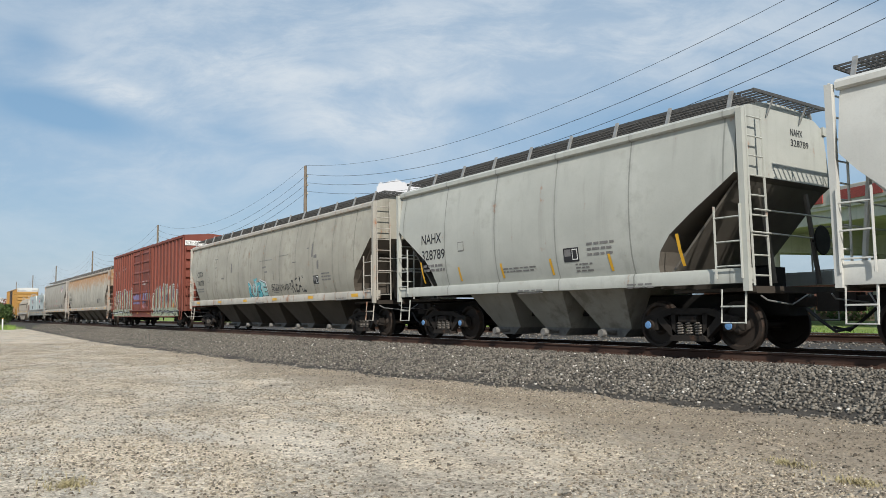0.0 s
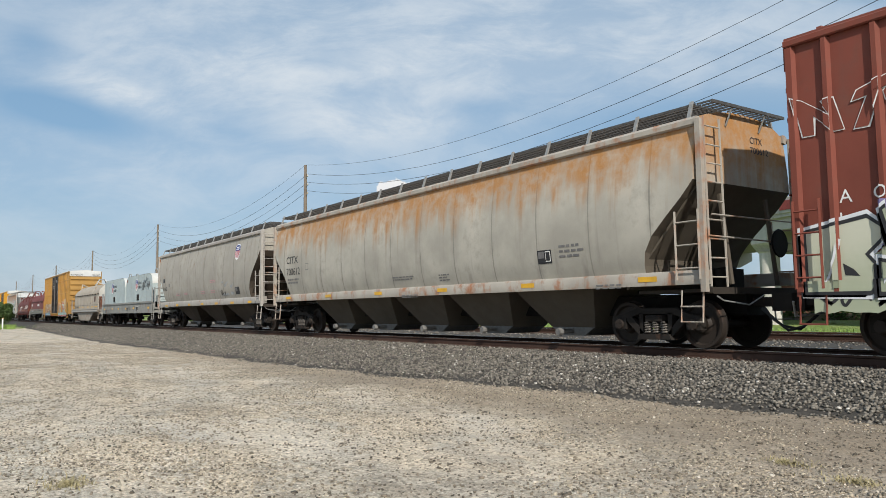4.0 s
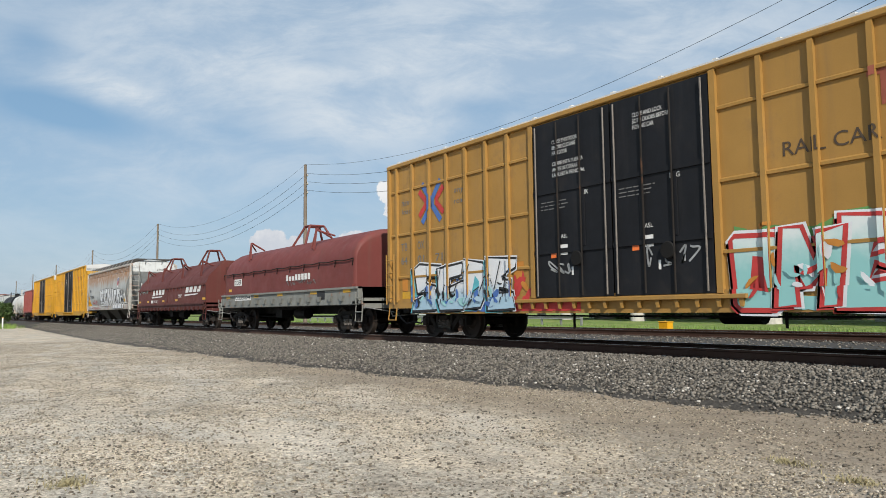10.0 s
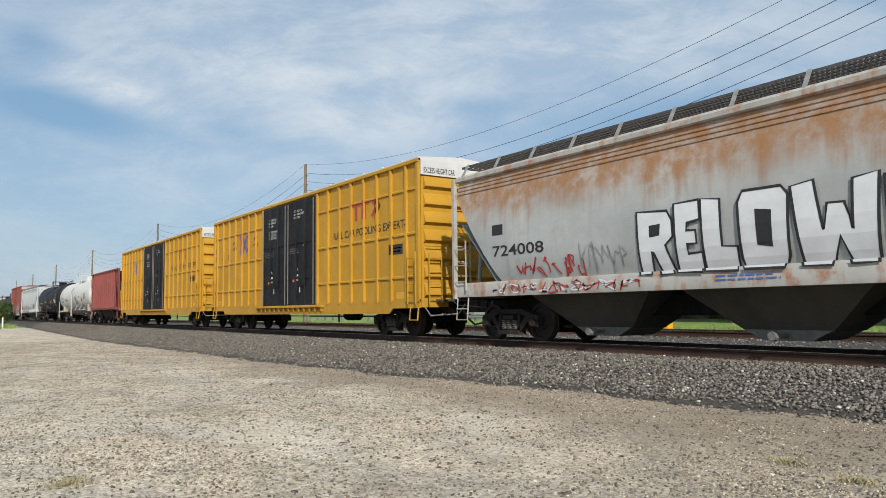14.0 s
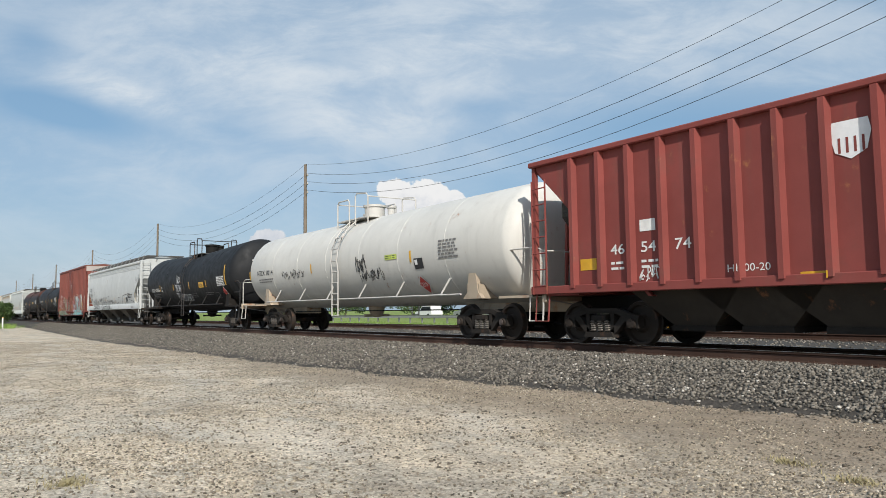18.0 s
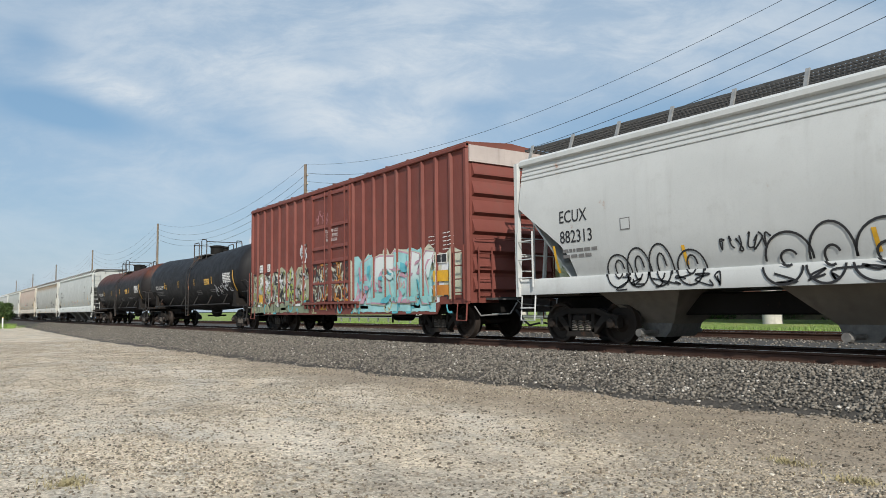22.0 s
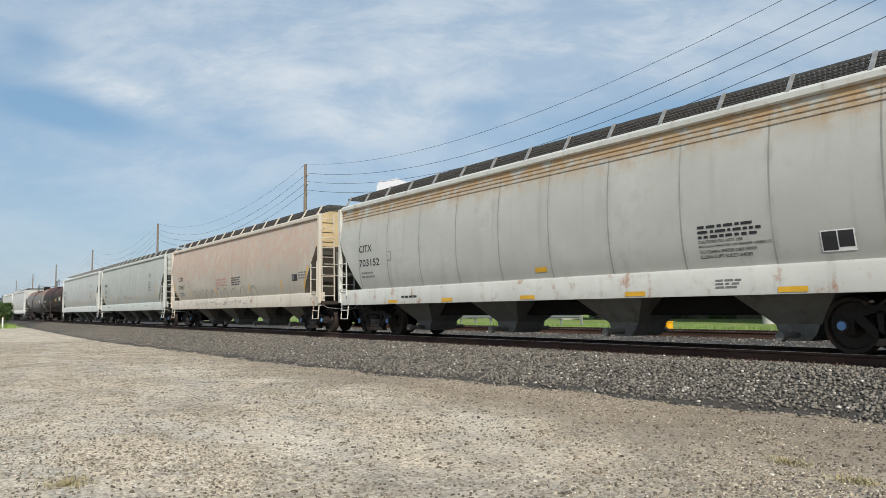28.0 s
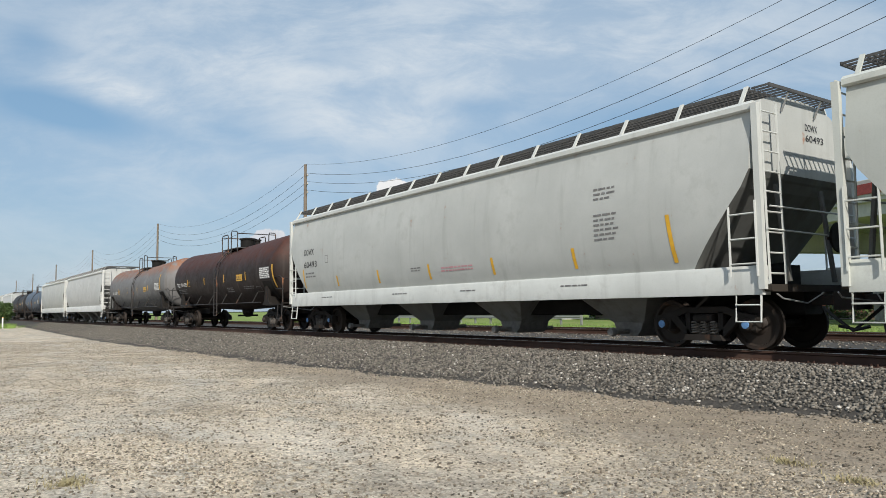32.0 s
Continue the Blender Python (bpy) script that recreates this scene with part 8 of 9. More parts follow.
def c10_coil(front, rear):
    red = paint("brown_red_hood_paint", (0.145, 0.042, 0.034), 0.6, 0.16, 0.25, 0.2)
    frame = paint("brown_red_frame_paint", (0.105, 0.032, 0.028), 0.65, 0.2, 0.35, 0.3, 0.2)
    length = front - rear
    car = coil_frame(length + 0.3, frame, "brown-red coil car with two angular hoods and white lettering", (0.95, 1.30), inset=1.3, railing=False, step_top=1.4)
    h = length / 2
    knee = [(-1.45, 1.30), (-1.45, 2.25), (-1.30, 2.66), (-0.55, 3.45), (0.55, 3.45), (1.30, 2.66), (1.45, 2.25), (1.45, 1.30)]
    for a, b in ((-h, -0.05), (0.05, h)):
        hood = coil_hood(car, a, b, knee, red)
        part("hood_rib", Shape().box(a, b, -1.50, -1.44, 2.20, 2.28).box(a, b, 1.44, 1.50, 2.20, 2.28).box(a, b, -1.52, -1.44, 1.30, 1.38).box(a, b, 1.44, 1.52, 1.30, 1.38), red, hood)
        for i in range(9):
            x = a + 0.4 + (b - a - 0.8) * i / 8
            part("hood_clip", Shape().prism([(x - 0.05, 2.2), (x + 0.05, 2.2), (x + 0.03, 2.02), (x - 0.03, 2.02)], "y", -1.50, -1.45), red, hood)
            part("stake_pocket", Shape().prism([(x - 0.14, 1.1), (x + 0.14, 1.1), (x + 0.05, 0.92), (x - 0.05, 0.92)], "y", -1.52, -1.46), frame, car)
        c = -3.5 if a < 0 else 3.75
        lift_frame(car, c, 0.62, 3.38, 4.2, 0.62, red)
        for d in (-1, 1):
            guide_bracket(car, -5.8 if a < 0 else 2.13, d, red, 1.26, 2.5, 3.5, -1)
            guide_bracket(car, -2.03 if a < 0 else 5.7, d, red, 1.26, 2.5, 3.5, 1)
        part("end_panel", Shape().box(b - 0.001, b + 0.035, -0.45, 0.45, 2.3, 3.1), frame, hood)
    side = Side(car, lambda z: float(np.interp(z, [1.3, 2.25, 2.66], [1.455, 1.455, 1.30])))
    for c in (-3.45, 3.6):
        for i in range(4):
            x = c + 0.70 * i
            side.lay("company_bar", [(x, 1.88), (x + 0.56, 1.88), (x + 0.70, 2.18), (x + 0.14, 2.18)], [(0, 1, 2, 3)], M_WHTXT, "white company name painted as slanted bars", 1)
        side.lay("company_bar", [(c - 0.15, 1.70), (c + 2.2, 1.74), (c + 2.3, 1.80), (c - 0.1, 1.78)], [(0, 1, 2, 3)], M_WHTXT, "white swoosh under the name", 1)
    side.block("company_bar", -3.88, -3.40, 1.40, 1.58, M_WHTXT, "reporting mark painted as a plain bar")
    side.text("534148", -3.28, 1.40, 0.18, M_WHTXT, 0.95)
    side.bars(2.2, 1.75, 0.7, 2, M_WHTXT, 0.05, 0.10, 6)
    for e in (-1, 1):
        part("draft_gear", Shape().box(min(e * h, e * (h + 1.0)), max(e * h, e * (h + 1.0)), -0.26, 0.26, 0.72, 1.0, 0.03), M_BLACK, car)
        part("coupler", COUPLER, M_TRUCK, car, at=pose(e * (h + 0.75), 0, 0, 0, 0, 0 if e > 0 else 180))
    side.tag(-6.9, 2.0, 2.1, 0.3, MATS["spray_aqua"], 61, 7, 0.03)
    side.bars(-h + 3.4, 1.85, 0.8, 2, M_WHTXT, 0.04, 0.08, 4)
    for x in (-h + 0.1, -4.9, -1.2, 1.6, h - 0.5):
        side.block("reflector_strip", x, x + 0.5, 1.45, 1.56, M_YEL, "yellow reflective strip")
    place(car, front, rear)


def c11_hopper(front, rear):
    coat = paint("rusted_white_hopper_paint", (0.50, 0.515, 0.50), 0.6, 0.22, 0.2, 0.25, 1.0, (2.7, 3.6, 1.3), rust_colour=(0.21, 0.10, 0.036), even=True, rust_mix=0.9)
    end = paint("white_hopper_end_paint", (0.66, 0.68, 0.67), 0.55, 0.15, 0.25, 0.25, 0.15)
    stained = paint("rust_stained_white_trim", (0.47, 0.46, 0.42), 0.6, 0.2, 0.3, 0.4, 0.75)
    # greyer than the white end, for the shade on the slope below it
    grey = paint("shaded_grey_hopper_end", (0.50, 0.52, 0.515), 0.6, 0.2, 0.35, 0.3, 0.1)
    # nearly black on a white car: bay shade is mixed into the grime
    dark = paint("shaded_grimy_hopper_bay", (0.085, 0.078, 0.066), 0.8, 0.3, 0.5, 0.5)
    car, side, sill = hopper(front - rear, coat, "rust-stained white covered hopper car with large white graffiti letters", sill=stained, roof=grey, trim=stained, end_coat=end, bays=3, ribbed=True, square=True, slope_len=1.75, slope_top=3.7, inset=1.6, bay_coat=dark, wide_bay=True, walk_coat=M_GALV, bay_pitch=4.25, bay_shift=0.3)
    h = (front - rear) / 2
    m = MATS
    side.block("company_bar", -6.5, -6.1, 2.57, 2.82, M_DKTXT, "reporting mark painted as a plain bar")
    side.text("724008", -6.5, 2.05, 0.26, M_DKTXT, 1.8, 0.01)
    side.letters("RELOW", ((-2.05, -1.22, 2.60), (-1.16, -0.62, 2.66), (-0.58, 0.08, 2.68), (0.14, 1.02, 2.70), (1.06, 2.45, 2.70)), 1.40, [m["spray_white"]], m["spray_black"], 0.05, wild=0.05, seed=5)
    side.letters("LOEH", ((2.52, 3.50, 2.66), (3.30, 4.22, 2.60), (4.28, 5.14, 2.58), (5.20, 6.30, 2.54)), 1.17, [m["spray_white"]], m["spray_black"], 0.05, wild=0.05, seed=7)
    side.text("F+8", 5.28, 2.22, 0.26, m["spray_black"], 0.42, -0.01, 0.2, "graffiti_tag", "black sprayed marks", 12, 1.0)
    side.tag(-5.7, 1.46, 2.2, 0.5, m["spray_red"], 9, 9, 0.035, "red sprayed scrawl")
    side.tag(-3.6, 1.5, 1.3, 0.75, m["spray_grey"], 19, 6, 0.025)
    side.cloud(5.9, 7.0, 1.5, 2.3, m["spray_white"], 6)
    shield(side, 4.57, 2.73, 0.58, 0.70)
    side.tag(5.6, 2.1, 1.1, 0.4, m["spray_black"], 71, 4, 0.03, layer=9)
    side.block("reflector_strip", 6.3, 6.8, 1.65, 1.85, M_YEL, "yellow reflective patch")
    side.block("inspection_plate", 5.6, 6.2, 1.65, 1.95, M_DKTXT, "black and white inspection stencil", 10)
    sill.tag(-6.6, 1.14, 4.6, 0.24, m["spray_red"], 73, 14, 0.03, "red sprayed scrawl")
    sill.tag(-6.4, 1.14, 4.2, 0.24, m["spray_white"], 74, 9, 0.03, "white sprayed scrawl")
    sill.bars(-0.4, 1.30, 1.2, 2, m["spray_blue"], 0.03, 0.07, 3)
    sill.bars(3.4, 1.30, 1.3, 2, m["spray_blue"], 0.03, 0.07, 4)
    end_marks(car, h, "", "724008")
    place(car, front, rear)


def c14_open(front, rear):
    coat = paint("faded_red_hopper_paint", (0.27, 0.068, 0.058), 0.6, 0.15, 0.2, 0.3, 0.15)
    car, side = open_hopper(front - rear, coat, "faded red ribbed open hopper car")
    h = (front - rear) / 2
    side.block("company_bar", -2.30, -1.92, 2.27, 2.50, M_WHTXT, "reporting mark painted as a plain bar")
    for body, x in (("46", -3.06), ("54", -2.28), ("74", -1.48)):
        side.text(body, x, 1.86, 0.21, M_WHTXT, 0.36, 0.008)
    side.bars(-2.28, 1.66, 0.4, 2, M_WHTXT, 0.05, 0.11, 3)
    side.bars(-3.06, 1.66, 0.4, 2, M_WHTXT, 0.05, 0.11, 4)
    side.block("reflector_strip", -3.92, -3.46, 1.58, 1.82, M_YEL, "yellow reflective patch")
    side.block("reflector_strip", 0.9, 1.4, 1.20, 1.32, M_YEL, "yellow reflective strip")
    side.tag(-2.32, 1.26, 0.5, 0.32, M_WHTXT, 81, 4, 0.025)
    side.lay("crest", [(1.52, 3.60), (2.06, 3.60), (2.10, 3.40), (2.03, 3.12), (1.79, 3.0), (1.55, 3.12), (1.48, 3.40)], [tuple(range(7))], MATS["crest_white"], "faded white shield crest", 1)
    for i in range(4):
        side.block("crest", 1.60 + 0.12 * i, 1.64 + 0.12 * i, 3.10, 3.34, coat, "stripe of the crest", 2)
    side.text("H-100-20", -0.4, 1.38, 0.13, M_WHTXT, 0.8)
    side.bars(2.4, 1.6, 0.5, 4, M_WHTXT, 0.05, 0.11, 6)
    place(car, front, rear)


def placards(side, xs, tall=0.34, z=2.15):
    for x in xs:
        side.block("reflector_strip", x, x + 0.09, z, z + tall, M_YEL, "yellow reflective strip")


def c15_tank(front, rear):
    coat = paint("cream_white_tank_paint", (0.66, 0.645, 0.60), 0.45, 0.08, 0.10, 0.12, 0.08)
    pink = paint("stained_cream_frame_paint", (0.50, 0.41, 0.31), 0.6, 0.2, 0.35, 0.3, 0.4)
    white = paint("white_tank_rail_paint", (0.60, 0.58, 0.54), 0.5, 0.12, 0.25, 0.2, 0.25)
    car, side = tank_car(front - rear, front - rear - 1.65, coat, "cream-white tank car with top platform and side ladder", 1.55, 2.46, pink, white, True, platform=-0.3, inset=2.85)
    t = (front - rear - 1.65) / 2
    m = MATS
    side.text("NTLX", -7.62, 2.28, 0.20, M_DKTXT, 0.8, 0.006)
    side.text("1014", -6.65, 2.28, 0.20, M_DKTXT, 0.7, 0.006)
    side.bars(-7.5, 2.08, 1.5, 2, M_GRTXT, 0.05, 0.1, 3)
    side.tag(-5.08, 2.0, 2.1, 0.35, m["spray_black"], 91, 13, 0.026)
    side.tag(1.0, 2.0, 0.7, 0.6, m["spray_black"], 92, 9, 0.035)
    side.tag(1.2, 1.72, 1.5, 0.4, m["spray_black"], 95, 14, 0.028)
    placards(side, (-t + 0.5, -2.4, 4.29))
    side.block("contact_panel", 2.9, 3.6, 2.30, 2.45, m["spray_lime"], "pale yellow contact panel")
    side.bars(2.95, 2.34, 0.6, 1, M_DKTXT, 0.08, 0.1, 4)
    side.block("inspection_plate", 4.5, 4.95, 1.95, 2.25, M_DKTXT, "black and white inspection stencil")
    side.block("inspection_plate", 4.54, 4.68, 2.07, 2.21, M_WHTXT, layer=1)
    side.bars(5.75, 2.62, 0.9, 6, M_GRTXT, 0.05, 0.09, 5)
    for k, (r, mat) in enumerate(((0.28, M_WHTXT), (0.24, m["sign_red"]))):
        side.lay("hazard_placard", [(4.66 - r, 1.5), (4.66, 1.5 - r), (4.66 + r, 1.5), (4.66, 1.5 + r)], [(0, 1, 2, 3)], mat, "red and white diamond hazard placard", 10 + 2 * k)
    side.text("1230", 4.49, 1.45, 0.11, M_WHTXT, 0.34, layer=16)
    place(car, front, rear)


def black_tank(front, rear, label, mark, number, coat, extra=None, platform=0.4, radius=1.52, centre=2.40, z=2.18):
    rail = paint("black_rail_paint", (0.045, 0.042, 0.04), 0.6, 0.3, 0.3, 0.2, 0.3)
    car, side = tank_car(front - rear, front - rear - 0.9, coat, label, radius, centre, M_TRUCK, rail, False, platform=platform, inset=1.95, bend=0.024)
    t = (front - rear - 0.9) / 2
    if mark:
        side.text(mark, -6.62, z, 0.20, M_WHTXT, 0.62, 0.006)
        side.text(number, -5.85, z, 0.20, M_WHTXT, 1.05, 0.006)
    side.bars(-6.5, z - 0.18, 1.6, 3, M_GRTXT, 0.04, 0.09, 3)
    side.block("data_plate", -4.40, -4.18, z - 0.02, z + 0.24, M_YEL if z > 2.15 else M_WHTXT)
    side.block("data_plate", -4.37, -4.21, z + 0.01, z + 0.21, coat, layer=1)
    placards(side, (-4.66, -1.76, 1.25, 4.1), 0.36, z)
    low = 0.42 if mark == "TILX" else 0.0
    side.block("reflector_strip", 7.0 + 0.5 * low, 7.13 + 0.5 * low, z - low, z + 0.95 - low, M_YEL, "long yellow reflective strip", 0, -0.05)
    side.block("contact_panel", 2.98, 3.75, z, z + 0.28, M_YEL, "yellow contact panel")
    side.bars(3.03, z + 0.15, 0.65, 2, M_DKTXT, 0.06, 0.1, 4)
    side.block("test_table", 5.80, 6.90, z - 0.02, z + 0.46, M_GRTXT, "pale stencilled test table")
    for i in range(6):
        side.bars(5.83, z + 0.385 - 0.075 * i, 1.03, 1, M_WHTXT, 0.045, 0.07, i + 7)
    for i in range(2):
        side.block("data_plate", 5.10 + 0.02 * i, 5.65 - 0.02 * i, z - 0.55 + 0.02 * i, z - 0.30 - 0.02 * i, M_GRTXT if i == 0 else coat, "boxed inspection stencil", i)
    side.bars(1.5, z - 0.30, 0.9, 3, M_GRTXT, 0.035, 0.08, 5)
    side.bars(3.7, z - 0.30, 1.2, 2, M_GRTXT, 0.035, 0.08, 6)
    if mark:
        head_text(car, (mark + " " + number, "CAPY GAL", "CAPY LB", "LT WT"), t, radius, centre + 0.024 * t)
    if extra:
        extra(side, t)
    place(car, front, rear)


def head_text(car, lines, t, radius, centre):
    """White stencils on the dished front head of a tank."""
    for i, body in enumerate(lines):
        v, f = glyphs(body, 0.004)
        v = v - v.min(0)
        high, wide, z0 = (0.15, 1.0, 3.05) if i == 0 else (0.07, 0.55, 2.98 - 0.14 * i)
        pts = []
        for a, b in v:
            y, z = -0.70 + a * wide / v[:, 0].max(), z0 + b * high / v[:, 1].max()
            k = min(0.98, math.hypot(y, z - centre) / radius)
            pts.append((t - 0.62 * (1 - math.sqrt(1 - k * k)) + 0.03, y, z))
        m = bpy.data.meshes.new("lettering")
        m.from_pydata(pts, [], f)
        m.materials.append(M_WHTXT)
        part("lettering", m, M_WHTXT, car, "white stencils on the tank head")


def prison_words(side, t):
    for body, x, z, h, wd in (("NO", -1.06, 2.40, 0.42, 0.68), ("MORE!", -1.24, 1.94, 0.40, 1.15), ("PRISONS!", -1.26, 1.42, 0.42, 2.6)):
        side.text(body, x, z, h, MATS["spray_white"], wd, -0.012, 0.12, "graffiti_words", "white sprayed words", 3, 1.0)
    for k, (r, mat) in enumerate(((0.27, M_WHTXT), (0.23, MATS["sign_red"]))):
        side.lay("hazard_placard", [(6.76 - r, 1.74), (6.76, 1.74 - r), (6.76 + r, 1.74), (6.76, 1.74 + r)], [(0, 1, 2, 3)], mat, "red and white diamond hazard placard", 20 + 3 * k)
    side.text("1230", 6.60, 1.45, 0.10, M_WHTXT, 0.32, layer=30)


def light_scrawl(side, t):
    side.tag(4.4, 1.62, 1.2, 0.5, MATS["spray_white"], 97, 5, 0.03)
    side.tag(5.6, 1.72, 1.2, 0.5, MATS["spray_white"], 94, 4, 0.035)


def c17_hopper(front, rear):
    coat = paint("clean_white_hopper_paint", (0.60, 0.615, 0.60), 0.5, 0.08, 0.12, 0.15, 0.05)
    # white coat darkened for the shade on the bays, besides their dust
    dark = paint("shaded_dusty_hopper_bay", (0.24, 0.215, 0.18), 0.8, 0.3, 0.5, 0.4)
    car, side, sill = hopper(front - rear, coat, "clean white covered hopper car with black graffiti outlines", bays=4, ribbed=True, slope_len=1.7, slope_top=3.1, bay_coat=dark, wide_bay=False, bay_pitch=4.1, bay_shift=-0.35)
    h = (front - rear) / 2
    hopper_marks(side, sill, h, "ECUX", "882313", plate=False, x=-8.1, wide=0.85)
    m = MATS
    bubbles = []
    for x, wd, hi in ((-6.55, 0.62, 0.36), (-6.05, 0.58, 0.46), (-5.52, 0.56, 0.50), (-4.85, 0.62, 0.34)):
        bubbles += [arcs(x, 1.48, wd, hi, -10, 190), arcs(x, 1.46, wd * 0.9, -0.28, 0, 180), arcs(x + 0.02, 1.55, wd * 0.35, hi * 0.5, 0, 330)]
    side.line("graffiti_letters", bubbles, 0.035, m["spray_black"], "black outlined bubble letters", 1)
    bubbles = []
    for x, wd, hi in ((-3.0, 0.8, 0.42), (-2.3, 0.72, 0.52), (-1.5, 0.9, 0.50), (-0.55, 0.85, 0.56)):
        bubbles += [arcs(x, 1.55, wd, hi, -5, 185), arcs(x - 0.1, 1.42, wd * 0.85, -0.30, 0, 180), arcs(x, 1.55, wd * 0.35, hi * 0.3, 20, 300)]
    side.line("graffiti_letters", bubbles, 0.04, m["spray_black"], "black outlined bubble letters", 2)
    side.tag(-4.2, 1.72, 0.95, 0.3, m["spray_black"], 99, 6, 0.03)
    side.tag(0.2, 1.5, 1.2, 0.35, m["spray_black"], 98, 6, 0.025)
    sill.tag(-6.6, 1.14, 2.6, 0.25, m["spray_black"], 97, 7, 0.03)
    sill.tag(-3.4, 1.14, 3.2, 0.25, m["spray_black"], 96, 6, 0.035)
    side.stroke("graffiti_strokes", [[(2.2, 1.5), (2.9, 1.62), (3.0, 1.95), (3.4, 1.95), (3.5, 1.5)], [(3.9, 1.5), (4.3, 1.75), (4.45, 2.05), (6.3, 2.15), (6.4, 1.75), (7.5, 1.6), (7.6, 1.45)], [(5.0, 1.5), (5.4, 1.62), (6.0, 1.55)]], 0.03, m["spray_black"], "black sprayed lines", 1)
    side.tag(8.35, 2.75, 1.05, 0.6, m["spray_grey"], 101, 6, 0.03)
    side.block("inspection_plate", 5.45, 5.95, 1.66, 1.92, M_DKTXT, "black and white inspection stencil", 4)
    side.block("inspection_plate", 5.49, 5.66, 1.78, 1.89, M_GRTXT, "", 5)
    side.bars(6.1, 2.05, 1.3, 3, M_DKTXT, 0.05, 0.10, 4)
    place(car, front, rear)


def c18_boxcar(front, rear):
    coat = paint("brick_red_boxcar_paint", (0.205, 0.064, 0.050), 0.6, 0.14, 0.2, 0.2)
    top = paint("brown_red_roof_paint", (0.20, 0.075, 0.055), 0.6, 0.16, 0.3, 0.2)
    car, side = boxcar(front - rear, coat, "brick-red ribbed boxcar with a wall of coloured graffiti", 5.28, (-1.6, 1.37), ribs_left=7, ribs_right=8, bands=(), end_top=top, door_style="slide", inset=1.95, round_ribs=True, margin=(0.70, 0.78), low=0.95, mid_low=0.66, step=1.3, door_rows=(1.75, 2.5, 2.98, 3.73, 4.85), header=paint("faded_pink_header_paint", (0.52, 0.45, 0.41), 0.6, 0.15, 0.3, 0.4))
    h = (front - rear) / 2
    m = MATS
    low = side.sill
    side.cloud(-h + 0.1, -2.0, 1.0, 2.55, m["spray_moss"], 21, lumps=9)
    side.mural(-h + 0.2, -2.05, 1.0, 2.35, [m["spray_cream"], m["spray_black"], m["spray_brown"], m["spray_black"], m["spray_white"], m["spray_lime"], m["spray_black"]], 22, 190, 0.045)
    low.cloud(-h + 0.1, -1.9, 0.72, 1.16, m["spray_moss"], 29, lumps=20)
    low.cloud(1.5, h - 1.5, 0.72, 1.16, m["spray_aqua"], 32, lumps=20)
    low.mural(-h + 0.2, h - 0.6, 0.72, 1.16, [m["spray_black"], m["spray_olive"], m["spray_teal"]], 30, 60, 0.05)
    side.door.cloud(-1.55, 1.3, 1.2, 2.4, m["spray_brown"], 23, lumps=8)
    side.door.mural(-1.55, 1.3, 1.15, 2.4, [m["spray_moss"], m["spray_black"], m["spray_grey"], m["spray_black"], m["spray_orange"], m["spray_cream"]], 24, 90, 0.05)
    side.cloud(1.3, h - 0.35, 0.98, 2.7, m["spray_cream"], 25, lumps=8)
    side.cloud(1.5, h - 1.6, 1.0, 2.6, m["spray_aqua"], 28, lumps=8, layer=1)
    side.letters("ASGK", ((1.7, 2.9, 2.40), (2.85, 3.9, 2.46), (3.85, 5.0, 2.50), (4.95, 6.2, 2.44)), 0.98, [m["spray_aqua"], m["spray_fade"]], m["spray_rose"], 0.05, m["spray_cream"], 0.16, 26, 2, glow=0.08, hole=m["spray_rose"])
    side.shards(1.5, 6.2, 1.0, 2.2, [m["spray_rose"], m["spray_fade"], m["spray_aqua"], m["spray_rose"], m["spray_teal"]], 27, 46, 0.26, 10)
    side.shards(6.0, h - 0.9, 0.98, 2.1, [m["spray_cream"], m["spray_moss"], m["spray_white"]], 31, 14, 0.3, 2)
    side.shards(-h + 0.15, -1.9, 0.98, 2.3, [m["spray_grey"], m["spray_cream"], m["spray_moss"], m["spray_black"], m["spray_white"]], 33, 80, 0.2, 1)
    side.door.shards(-1.55, 1.3, 1.1, 2.4, [m["spray_grey"], m["spray_brown"], m["spray_black"], m["spray_cream"]], 34, 34, 0.2, 1)
    side.block("placard_holder", h - 1.55, h - 0.9, 1.15, 1.45, m["spray_orange"], "orange placard board", 12)
    side.block("placard_holder", h - 1.55, h - 0.9, 1.55, 1.85, M_YEL, "yellow placard board", 12)
    side.block("inspection_plate", h - 1.5, h - 0.95, 2.05, 2.3, M_WHTXT, "black and white inspection stencil", 12)
    side.block("inspection_plate", h - 1.47, h - 1.24, 2.07, 2.28, M_DKTXT, "black panel of the inspection stencil", 13)
    side.block("inspection_plate", h - 1.21, h - 0.98, 2.07, 2.28, M_DKTXT, "black panel of the inspection stencil", 13)
    side.bars(h - 1.9, 2.8, 0.4, 5, M_WHTXT, 0.022, 0.11, 3)
    side.bars(h - 1.2, 2.85, 0.5, 5, M_WHTXT, 0.022, 0.11, 4)
    side.mural(-2.75, -2.2, 2.6, 3.25, [m["spray_white"]], 5, 9, 0.06)
    x = -h + 0.95
    for body, dx, z in (("CO", 0, 2.42), ("ER", 0.85, 2.42), ("17", 0.05, 1.92), ("19", 0.9, 1.92), ("18", 1.75, 1.92)):
        side.block("number_panel", x + dx, x + dx + 0.5, z, z + 0.3, M_WHTXT, "white painted panel", 7)
        side.text(body, x + dx + 0.05, z + 0.05, 0.2, M_DKTXT, 0.4, layer=8)
    side.block("placard_holder", x - 0.05, x + 0.55, 1.1, 1.5, M_YEL, "yellow placard board", 7)
